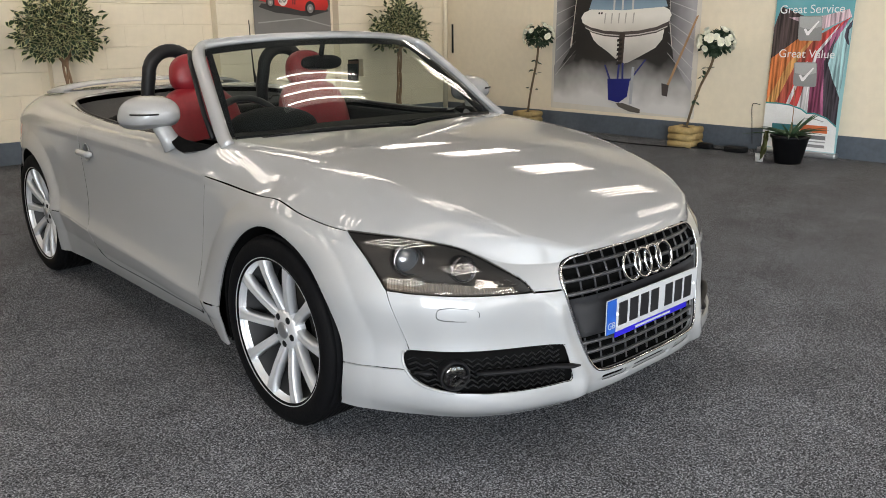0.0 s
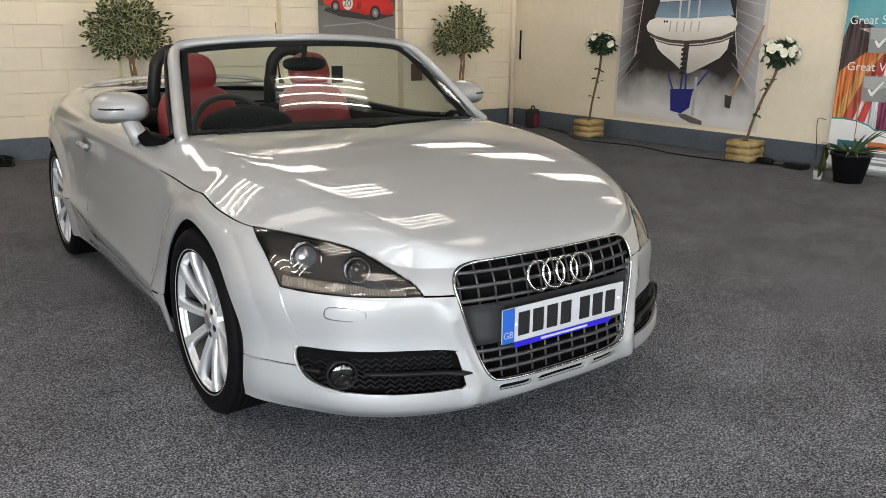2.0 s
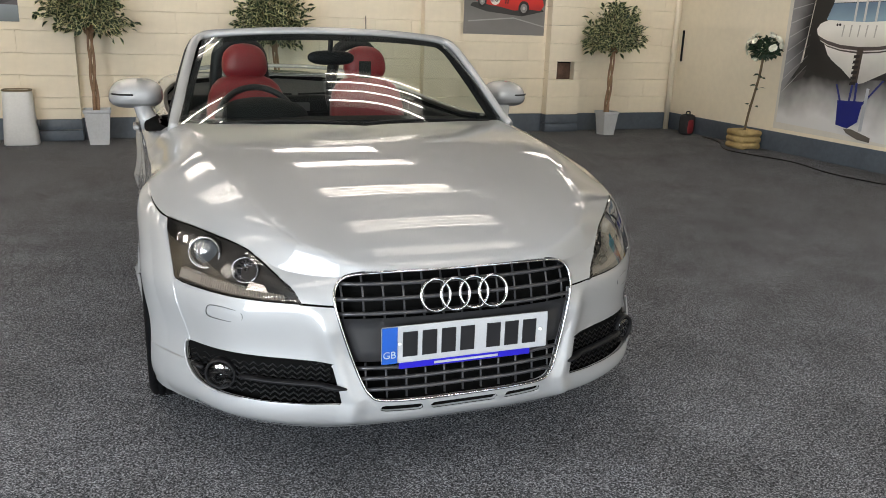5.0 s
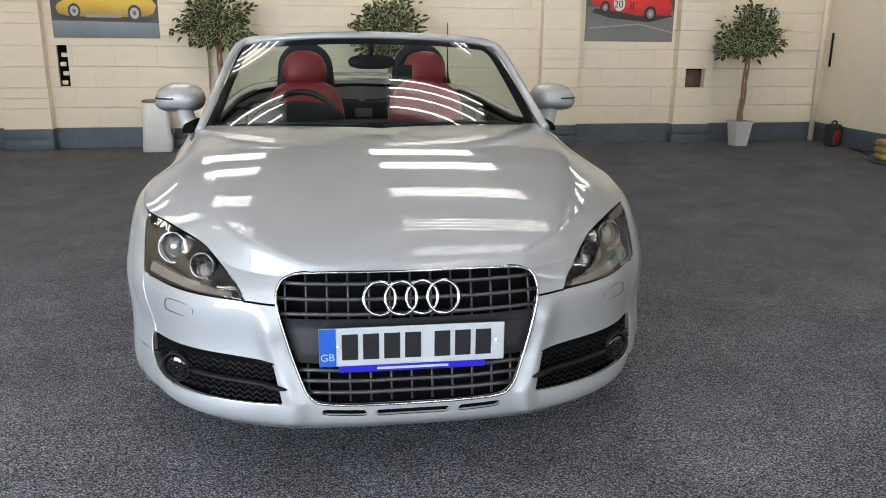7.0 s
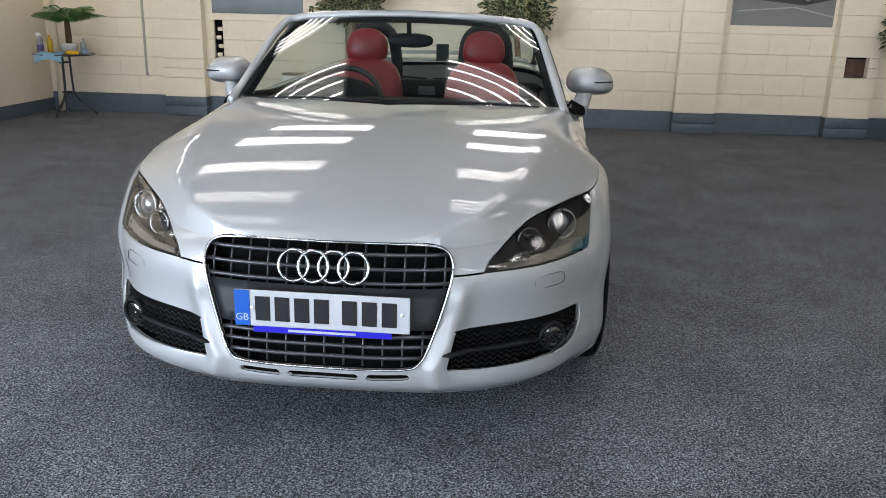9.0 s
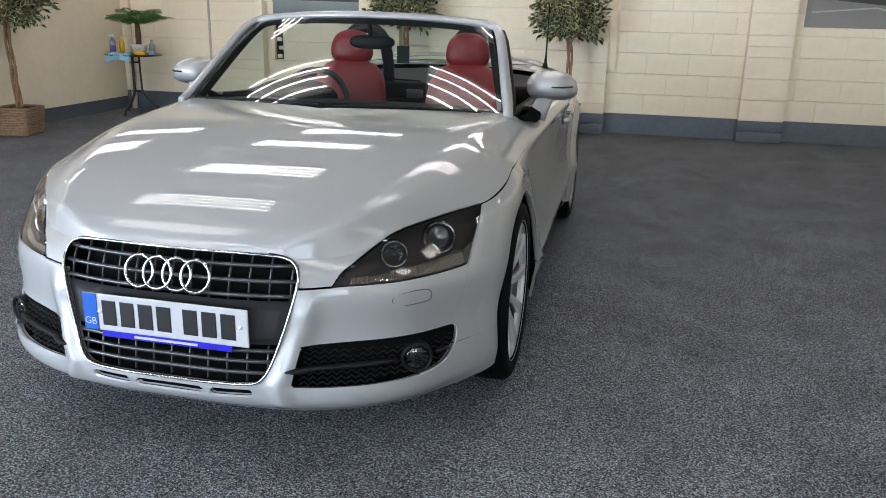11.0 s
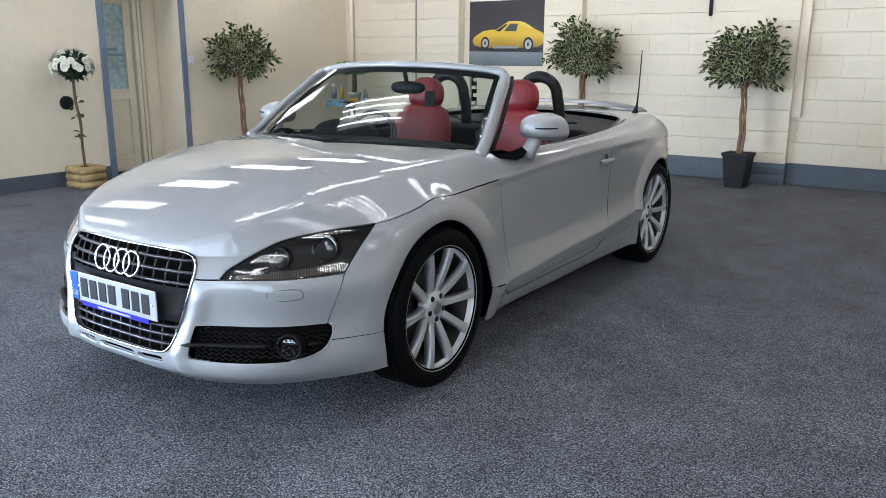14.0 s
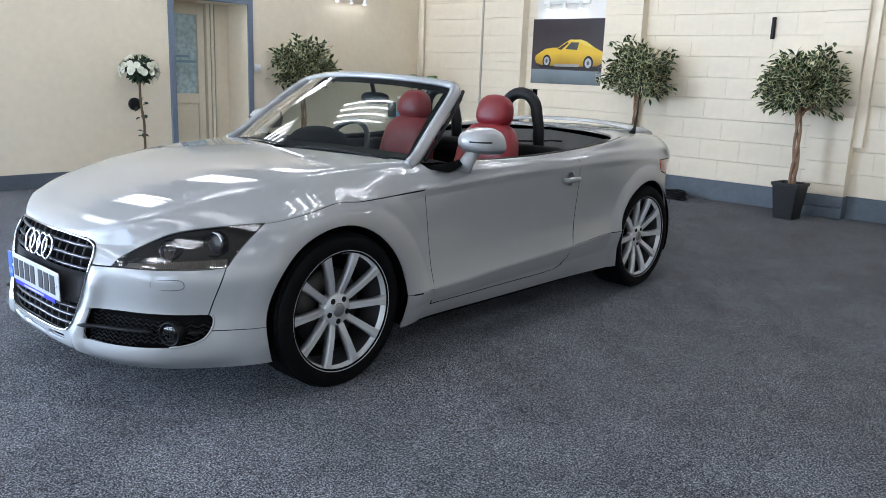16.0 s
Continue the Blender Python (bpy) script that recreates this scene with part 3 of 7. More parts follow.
sill = (cen[:, 1] < 2) & (mid > 0.25) & (mid < 2.25) & (cen[:, 0] > 8) & ~(hole | fender | door | bumper)
rest = ~(hole | bonnet | fender | door | bumper | tail | in_lamp | sill)
add_panel("bonnet", sh, bonnet, PAINT, car, join=True, gap=0.0042)
add_panel("bumper", sh, bumper, PAINT, car, join=True, rim=0.020, gap=0.0022)
add_panel("front_fender", sh, fender, PAINT, car, gap=0.0026, rim=0.014)
add_panel("sill", sh, sill, PAINT, car, gap=0.0022, rim=0.012)
doors = add_panel("door", sh, door, PAINT, car, gap=0.0030, lift=-0.0008)
add_panel("cowl_panel", sh, rest & (mid < 1.2), PAINT, car)
add_panel("body_shell", sh, rest & (mid >= 1.2), PAINT, car, join=True)
add_panel("tail_light", sh, tail, mat("red_lens", (0.35, 0.01, 0.01), 0.15, coat=1.0), car, "red tail light lens")
lamps = add_panel("headlight", sh, in_lamp & ~hole, LENS, car, "smoked clear headlight with projector lamps")
# near-black sheet behind the panels, so that the shut gaps read as shade
inner = ~(in_grille | in_fog | in_arch | in_lamp | in_slot)
add_panel("intake_cavity", sh, in_grille | in_fog | in_slot, VOID, car, "dark cavity behind the intakes", join=True, gap=-0.004, rim=-0.058, lift=-0.062)
add_panel("lamp_housing", sh, in_lamp & ~hole, mat("lamp_housing", (0.055, 0.050, 0.046), 0.35), car, "dark lamp housing", gap=-0.004, rim=-0.048, lift=-0.05)
add_panel("gap_shade", sh, inner, VOID, car, "near-black sheet painting shade into the shut gaps", join=True, gap=0, rim=0, lift=-0.010)
# ---- hall ----
tagged(part("floor", box(X0 - 0.6, X1 + 0.2, Y0 - 0.2, Y1 + 0.2, -0.2, 0), CARPET, smooth=False), "speckled blue-grey carpet laid wall to wall", "floor", kind="structure")
tagged(part("ceiling", box(X0 - 0.6, X1 + 0.2, Y0 - 0.2, Y1 + 0.2, ZC, ZC + 0.2), CEIL, smooth=False), "dark grey painted ceiling over the showroom", "ceiling", kind="structure")


def wall(name, pieces, m, label):
    bm = bmesh.new()
    for p in pieces:
        box(*p, bm=bm)
    return tagged(part(name, bm, m, smooth=False), label, "wall", kind="structure")


DY0, DY1, DZ = 4.97, 5.93, 2.0                          # doorway in the west wall
north = wall("wall_north", [(X0, X1, Y1 + 0.06, Y1 + 0.26, 0, ZC)], CREAM, "cream painted blockwork wall with shallow pilasters")
wall("wall_east", [(X1, X1 + 0.2, Y0, Y1 + 0.06, 0, ZC)], CREAM, "cream painted plain wall")
wall("wall_west", [(X0 - 0.2, X0, Y0, -5.55, 0, ZC), (X0 - 0.2, X0, -5.55, -0.65, 0, 0.15), (X0 - 0.2, X0, -5.55, -0.65, 2.45, ZC), (X0 - 0.2, X0, -0.65, DY0, 0, ZC), (X0 - 0.2, X0, DY1, Y1 + 0.06, 0, ZC), (X0 - 0.2, X0, DY0, DY1, DZ, ZC)], CREAM, "cream painted plain wall with a doorway and a window")
WX = [(-1.05, 1.45), (2.05, 4.55), (5.15, 7.65)]
south = [(X0 - 0.2, X1 + 0.2, Y0 - 0.25, Y0 - 0.05, 0, 0.4), (X0 - 0.2, X1 + 0.2, Y0 - 0.25, Y0 - 0.05, 2.6, ZC)]
xs = [X0 - 0.2] + [v for w in WX for v in w] + [X1 + 0.2]
south += [(xs[i], xs[i + 1], Y0 - 0.25, Y0 - 0.05, 0.4, 2.6) for i in range(0, len(xs), 2)]
wall("wall_south", south, CREAM, "cream painted front wall with three large windows")
# plinth bands of the plain walls
for name, b in (("baseboard_east", (X1 - 0.012, X1, Y0, Y1, 0, BAND)), ("baseboard_west", (X0, X0 + 0.012, Y0, DY0 - 0.07, 0, 0.15)), ("baseboard_west", (X0, X0 + 0.012, DY1 + 0.07, Y1, 0, 0.15))):
    tagged(part(name, box(*b, 0.003), BANDM, smooth=False), "blue-grey painted plinth band", "baseboard", kind="structure")
tagged(part("baseboard_north", box(X0, X1, Y1 - 0.002, Y1 + 0.06, 0, BAND, 0.003), BANDM, smooth=False), "blue-grey painted plinth course", "baseboard", kind="structure")

# ---- ceiling lights: four-tube fittings in rows ----
fit0 = empty("ceiling_light", 0, 0, ZC - 0.05)
part("tray", box(-0.63, 0.63, -0.27, 0.27, -0.012, 0.05, 0.008), FITTING, fit0)
for k in range(4):
    yk = -0.195 + 0.13 * k
    part("lamp_tube", tube([(-0.60, yk, -0.045), (0.60, yk, -0.045)], 0.0100, 8), TUBE, fit0, "lit white fluorescent tube")
    for e in (-1, 1):
        part("lamp_holder", box(e * 0.613 - 0.012, e * 0.613 + 0.012, yk - 0.014, yk + 0.014, -0.06, -0.01, 0.002), TRAY, fit0)
tagged(fit0, "white ceiling fitting with four lit tubes", "ceiling light", "fluorescent fittings in rows")
first = True
for cx in (-4.28, -1.56, 0.88, 4.30):
    for k in range(-5, 4):
        m = pose(CX + cx, CY + 0.70 + 1.45 * k, ZC - 0.05)
        if first:
            fit0.matrix_basis, first = m, False
        else:
            copy_thing(fit0, m)


# ---- painted blockwork of the north wall ----
def block_mesh(w, d, h):
    """A block with a softened outline, front towards -y."""
    c = 0.0035
    me = bpy.data.meshes.new("block")
    f = [(0, 0), (w, 0), (w, h), (0, h)]
    g = [(0.0004, c), (w - 0.0004, c), (w - 0.0004, h - c), (0.0004, h - c)]
    vs = [(x, d, z) for x, z in f] + [(x, 0.0028, z) for x, z in f] + [(x, 0, z) for x, z in g]
    fs = [(8, 9, 10, 11)] + [(4 + i, 4 + (i + 1) % 4, 8 + (i + 1) % 4, 8 + i) for i in range(4)] + [(i, (i + 1) % 4, 4 + (i + 1) % 4, 4 + i) for i in range(4)]
    me.from_pydata(vs, [], fs)
    me.materials.append(CREAM)
    return me


BLOCKS = {}


def lay(x0, x1, z0, h, y, d, parent, m=None, gap=0.0003):
    key = (round(x1 - x0, 4), round(h, 4), d, m is None)
    if key not in BLOCKS:
        BLOCKS[key] = block_mesh(x1 - x0 - 2 * gap, d, h - 0.0024)
        if m:
            BLOCKS[key].materials[0] = m
    ob = new("block", BLOCKS[key])
    ob.location = (x0 + gap, y + 0.0007 * math.sin(37 * x0 + 11 * z0), z0 + 0.0012)
    ob.parent = parent
    return ob


PILASTERS = [(-0.85, -0.35), (0.87, 1.36), (3.35, 3.75), (5.195, 5.65), (6.90, 7.37)]
ROW = 0.225
HOLES = [(-0.255, -0.145, 0.685, 1.09), (7.02, 7.27, 0.65, 0.88)]
for r in range(13):
    z = BAND + r * ROW
    x = X0 - (0.0 if r % 2 else 0.225)
    while x < X1:
        a, b = max(x, X0), min(x + 0.45, X1)
        x += 0.45
        if b - a < 0.03 or any(p0 <= a and b <= p1 for p0, p1 in PILASTERS):
            continue
        cut = [hh for hh in HOLES[:1] if a < hh[1] and b > hh[0] and z < hh[3] - 0.03 and z + ROW > hh[2] + 0.03]
        if cut:
            if cut[0][0] - a > 0.03:
                lay(a, cut[0][0], z, ROW, Y1, 0.06, north)
            if b - cut[0][1] > 0.03:
                lay(cut[0][1], b, z, ROW, Y1, 0.06, north)
        else:
            lay(a, b, z, ROW, Y1, 0.06, north)
part("slot_lining", box(-0.255, -0.145, Y1 + 0.05, Y1 + 0.058, 0.685, 1.135), VOID, north, "dark slot in the wall")
for k in range(4):
    part("slot_rubble", box(-0.235 + 0.02 * (k % 2), -0.175 + 0.02 * (k % 2), Y1 + 0.015, Y1 + 0.05, 0.70 + 0.1 * k, 0.745 + 0.1 * k, 0.008), CREAM, north)
for i, (p0, p1) in enumerate(PILASTERS):
    yf = Y1 - 0.13
    core = [(p0 + 0.004, p1 - 0.004, yf + 0.1 if i == 4 else yf + 0.03, Y1 + 0.05, 0, ZC)]
    if i == 2:
        core.append((p1, p1 + 0.09, Y1 - 0.07, Y1 + 0.05, 0.72, ZC))
    pil = wall("pilaster_%d" % (i + 1), core, VOID if i == 4 else CREAM, "cream painted blockwork pilaster")
    part("plinth", box(p0 - 0.006, p1 + 0.006, yf - 0.008, Y1, 0, BAND / 2 - 0.003, 0.005), BANDM, pil, "blue-grey painted plinth block")
    part("plinth", box(p0 - 0.006, p1 + 0.006, yf - 0.008, Y1, BAND / 2 + 0.003, BAND, 0.005), BANDM, pil, "blue-grey painted plinth block")
    z, k = BAND, 0
    while z < ZC - 0.05:
        h = (0.225, 0.1125, 0.1125, 0.225, 0.225)[(k + i) % 5]
        h = min(h, ZC - z)
        if i == 4 and z < 0.88 and z + h > 0.68:
            lay(p0, 7.02, z, h, yf, 0.13, pil)
            lay(7.27, p1, z, h, yf, 0.13, pil)
            if 0.66 - z > 0.03:
                lay(7.02, 7.27, z, 0.66 - z, yf, 0.13, pil)
            if z + h - 0.89 > 0.03:
                lay(7.02, 7.27, 0.89, z + h - 0.89, yf, 0.13, pil)
        else:
            lay(p0, p1, z, h, yf, 0.13, pil)
        z, k = z + h, k + 1
part("slot_lining", box(7.03, 7.26, Y1 - 0.045, Y1 - 0.035, 0.66, 0.88), mat("broken_clay_block", (0.13, 0.075, 0.055), 0.9, var=0.4, scale=12, bump=0.6), pil, "brown broken block inside the hole")
# ---- car details ----
FS, FT = (a.ravel() for a in np.meshgrid(np.linspace(0, 6, 121), np.linspace(0.2, 4.2, 121)))
FP = body(FS, FT)


def front_y(x, z):
    """Depth of the nose at a width and height."""
    d = (FP[:, 0] - abs(x)) ** 2 + (FP[:, 2] - z) ** 2
    i = np.argsort(d)[:4]
    w = 1 / (d[i] + 1e-7)
    return float((FP[i, 1] * w).sum() / w.sum())


def onbody(sig, tau, lift=0.0):
    s, t = np.array([sig], float), np.array([tau], float)
    return Vector(body(s, t)[0] + lift * body_normals(s, t)[0]), Vector(body_normals(s, t)[0])


def flip(pts):
    return [(-p[0], *p[1:]) for p in pts]


# grille
ring = [(x, z) for x, z in GRILLE[:-2]]
loop = [(x, front_y(x, z) - 0.002, z) for x, z in ring]
ys = [p[1] for p in loop]
for _ in range(6):
    ys = [ys[0]] + [(a + b + c) / 3 for a, b, c in zip(ys, ys[1:], ys[2:])] + [ys[-1]]
loop = [(x, y, z) for (x, _, z), y in zip(loop, ys)]
loop = loop + flip(reversed(loop[1:-1]))
grille = part("grille", tube(loop, 0.0042, 8, closed=True), CHROME, car, "dark grille of crossed bars in a chrome frame")
DARKBAR = mat("dark_grey_grille_bar", (0.07, 0.07, 0.075), 0.32, metal=0.4)


def half_width(z):
    xs = [a[0] + (b[0] - a[0]) * (z - a[1]) / (b[1] - a[1]) for a, b in zip(ring, ring[1:]) if (a[1] - z) * (b[1] - z) <= 0 and abs(a[1] - b[1]) > 1e-6]
    return max(xs) if xs else 0


for z in (0.610, 0.570, 0.530, 0.372, 0.342, 0.310):
    w = half_width(z) - 0.004
    pts = [(w * k / 8, front_y(w * k / 8, z) + 0.014, z) for k in range(-8, 9)]
    part("grille_bar", tube(pts, 0.0065, 6, flat=0.9), DARKBAR, grille)
for top, bot in ((0.638, 0.515), (0.385, 0.282)):
    for k in range(-6, 7):
        x = 0.058 * k + 0.0
        if abs(x) < half_width((top + bot) / 2) - 0.012:
            zt = min(top, 0.63 if abs(x) > 0.3 else top)
            part("grille_bar", tube([(x, front_y(x, z) + 0.02, z) for z in (bot, (bot + zt) / 2, zt)], 0.0035, 5), DARKBAR, grille)
# plate carrier
bm = bmesh.new()
rows = []
for z in np.linspace(0.392, 0.518, 5):
    w = half_width(z) - 0.006
    rows.append([bm.verts.new((w * k / 12, front_y(w * k / 12, z) + 0.010, z)) for k in range(-12, 13)])
for a, b in zip(rows, rows[1:]):
    for k in range(24):
        bm.faces.new((a[k], a[k + 1], b[k + 1], b[k]))
bmesh.ops.solidify(bm, geom=bm.faces[:], thickness=0.012)
part("plate_carrier", bm, SATIN, grille, "satin dark grey panel")
# number plate
PLW, PLZ0, PLZ1 = 0.258, 0.397, 0.508
py = front_y(0, 0.45) - 0.016
WHITE = mat("plate_white", (0.44, 0.45, 0.47), 0.35, var=0.04, scale=20)
plate = part("number_plate", box(-PLW, PLW, py - 0.004, py, PLZ0, PLZ1, 0.0035), WHITE, car, "white number plate with a blue end band", smooth=False)
BLUE = mat("plate_blue", (0.01, 0.09, 0.42), 0.35)
DBLUE = mat("dealer_blue", (0.012, 0.008, 0.42), 0.4)
INK = mat("plate_black", (0.01, 0.01, 0.012), 0.4)
part("blue_band", box(-PLW + 0.001, -PLW + 0.046, py - 0.0065, py - 0.003, PLZ0 + 0.001, PLZ1 - 0.001, 0.001), BLUE, plate, "blue band", smooth=False)
for k in range(7):
    x = -0.196 + 0.058 * k + (0.024 if k > 3 else 0)
    part("character_bar", box(x, x + 0.044, py - 0.0062, py - 0.0035, PLZ0 + 0.018, PLZ1 - 0.018, 0.001), INK, plate, "black printed bar", smooth=False)
for x in (-0.205, 0.235):
    part("screw_cap", lathe([(0.0, -0.006), (0.005, -0.005), (0.006, 0)], 10, "y", at=(x, py - 0.003, 0.455)), TRAY, plate)
part("dealer_strip", box(-0.205, 0.205, py - 0.002, py + 0.003, PLZ0 - 0.02, PLZ0 + 0.002, 0.001), DBLUE, plate, "bright blue plate surround strip", smooth=False)
part("strip_bar", box(-0.10, 0.10, py - 0.004, py - 0.0015, PLZ0 - 0.014, PLZ0 - 0.007), WHITE, plate, "pale printed bar", smooth=False)
# outlines of the headlamp washer covers
WP = body(*(a.ravel() for a in np.meshgrid(np.linspace(3.6, 5.4, 300), np.linspace(2.2, 3.0, 200))))
for s in (1, -1):
    wy = [float(WP[np.argmin((WP[:, 0] - x) ** 2 + (WP[:, 2] - z) ** 2), 1]) for x, z in WASH]
    for _ in range(6):
        wy = [(wy[i - 1] + wy[i] + wy[(i + 1) % len(wy)]) / 3 for i in range(len(wy))]
    part("washer_cover", tube([(s * x, y - 0.0008, z) for (x, z), y in zip(WASH, wy)], 0.0015, 5, closed=True), SATIN, car, "thin seam of the headlamp washer cover")
# four rings
bz, by = 0.578, front_y(0, 0.575) - 0.006
badge = None
for k in range(4):
    x = -0.0885 + 0.059 * k
    r = part("badge_ring" if badge else "badge", tube([(x + 0.044 * math.cos(a), by - 0.003 * (k % 2) + 0.02 * 0 + 0.28 * 0.044 * math.sin(a), bz + 0.044 * math.sin(a)) for a in np.linspace(0, 2 * math.pi, 40, endpoint=False)], 0.0054, 8, closed=True),
             CHROME, badge or car, "" if badge else "four interlocked chrome rings")
    badge = badge or r
# lower intakes, fog lamps
for s in (1, -1):
    mesh_bm = bmesh.new()
    for j in range(9):
        z = 0.278 + 0.0145 * j
        xs = np.arange(0.375, 0.76, 0.0125)
        pts = [(x, front_y(x, z) + 0.024, z + (0.0055 if i % 2 else -0.0055)) for i, x in enumerate(xs) if poly_sd(np.array([x]), np.array([z]), FOG)[0] < -0.003]
        if len(pts) > 2:
            tube([(s * a, b, c) for a, b, c in pts], 0.0028, 4, bm=mesh_bm, caps=False)
    intake = part("air_intake", mesh_bm, BLACK, car, "black honeycomb air intake")
    backing = [(x, front_y(x, 0.33) + 0.036) for x in np.linspace(0.36, 0.76, 12)]
    vv = [(s * x, y, z) for x, y in backing for z in (0.262, 0.41)]
    part("backing", (vv, [(2 * i, 2 * i + 1, 2 * i + 3, 2 * i + 2) for i in range(11)]), VOID, intake)
    blade = [(x, front_y(x, 0.325) + 0.006 - (0.012 if x < 0.40 else 0), 0.326 + 0.012 * (x - 0.36) / 0.4) for x in np.linspace(0.352, 0.632, 14)]
    part("blade", tube([(s * a, b, c) for a, b, c in blade], [0.004] + [0.013] * 12 + [0.006], 8, flat=0.55), BLACK, intake)
    nub = [(x, front_y(x, 0.33) + 0.002, 0.331) for x in (0.722, 0.737, 0.752)]
    part("blade_end", tube([(s * p, q, r) for p, q, r in nub], [0.010, 0.011, 0.005], 8, flat=0.6), BLACK, intake)
    fx, fz = 0.678, 0.326
    fy = front_y(fx, fz)
    lampm = pose(s * fx, fy + 0.010, fz, 0, 0, s * 24)
    bm = lathe([(0.046, 0.03), (0.047, -0.002), (0.045, -0.009), (0.040, -0.008), (0.0385, 0.004)], 32, "y", caps=False)
    bmesh.ops.transform(bm, matrix=lampm, verts=bm.verts)
    fog = part("fog_lamp", bm, BLACK, car, "round fog lamp in a black ring")
    bm = lathe([(0.0395, 0.0), (0.03, -0.005), (0.016, -0.008), (0.0, -0.009)], 32, "y")
    bmesh.ops.transform(bm, matrix=lampm, verts=bm.verts)
    part("lens", bm, LENS, fog)
    bm = lathe([(0.0395, 0.002), (0.03, 0.014), (0.012, 0.024), (0.0, 0.026)], 32, "y")
    bmesh.ops.transform(bm, matrix=lampm, verts=bm.verts)
    part("reflector", bm, mat("dim_reflector", (0.09, 0.09, 0.10), 0.22, metal=1.0), fog)
    # chrome-edged corner of the intake
    edge = [(x, z) for x, z, _ in smooth_path([(a, b, 0) for a, b in FOG[4:11]], 5)]
    ey = [front_y(x, z) for x, z in edge]
    for _ in range(5):
        ey = [ey[0]] + [(a + b + c) / 3 for a, b, c in zip(ey, ey[1:], ey[2:])] + [ey[-1]]
    part("intake_lip", tube([(s * (x + 0.002), y + 0.001, z) for (x, z), y in zip(edge, ey)], [0.002] + [0.0042] * (len(edge) - 2) + [0.002], 8), PAINT, intake, "silver lip round the intake's outer end")
    # projector lamps inside the headlight
    lens_ob = lamps[0 if s > 0 else 1]
    for sg, ta, rad in ((4.74, 3.66, 0.041), (3.90, 3.62, 0.033)):
        c, nrm = onbody(sg, ta, -0.034)
        c.x *= s
        m = Matrix.Translation(c) @ pose(0, 0, 0, -8, 0, s * 20)
        bm = lathe([(rad * 1.22, 0.03), (rad * 1.25, -0.004), (rad * 1.12, -0.012), (rad * 1.0, -0.004), (rad * 0.97, 0.012)], 36, "y", caps=False)
        bmesh.ops.transform(bm, matrix=m, verts=bm.verts)
        unit = part("lamp_ring", bm, mat("smoked_chrome", (0.32, 0.32, 0.33), 0.18, metal=1.0), lens_ob, "chrome lamp ring")
        bm = bmesh.new()
        bmesh.ops.create_uvsphere(bm, u_segments=24, v_segments=14, radius=rad * 0.93)
        bmesh.ops.transform(bm, matrix=m @ pose(0, 0.014, 0) @ Matrix.Diagonal((1, 0.6, 1, 1)), verts=bm.verts)
        if sg > 4.3:
            part("projector_lens", bm, mat("lamp_glass_ball", (0.42, 0.47, 0.53), 0.06, metal=0.7, coat=1.0), lens_ob, "clear projector lens")
        else:
            bm.free()
            bm = lathe([(rad * 1.02, -0.004), (rad * 0.85, 0.010), (rad * 0.5, 0.022), (rad * 0.18, 0.026), (rad * 0.16, 0.004), (0.0, 0.0)], 14, "y", caps=False)
            bmesh.ops.transform(bm, matrix=m, verts=bm.verts)
            part("lamp_reflector", bm, CHROME, lens_ob, "faceted chrome reflector", smooth=False)
    vs = []
    for k, sg in enumerate(np.linspace(3.22, 5.02, 91)):
        for ta in (3.03, 3.07, 3.16, 3.25, 3.29):
            p, _ = onbody(sg, ta, -0.020 - (0.0025 if k % 2 else 0.0) - (0.012 if ta in (3.03, 3.29) else 0.0))
            vs.append((s * p.x, p.y, p.z))
    part("indicator_strip", (vs, [(5 * k + j, 5 * k + j + 1, 5 * k + j + 6, 5 * k + j + 5) for k in range(90) for j in range(4)]), mat("indicator_lens", (0.30, 0.265, 0.235), 0.22, coat=1.0), lens_ob, "pale ribbed indicator strip", smooth=False)
    part("reflector_facet", (lambda a: (a, [(0, 1, 2, 3)]))([(s * p.x, p.y, p.z) for p in (onbody(3.45, 3.22, -0.018)[0], onbody(3.8, 3.22, -0.018)[0], onbody(3.75, 3.4, -0.018)[0], onbody(3.5, 3.4, -0.018)[0])]), CHROME, lens_ob, smooth=False)


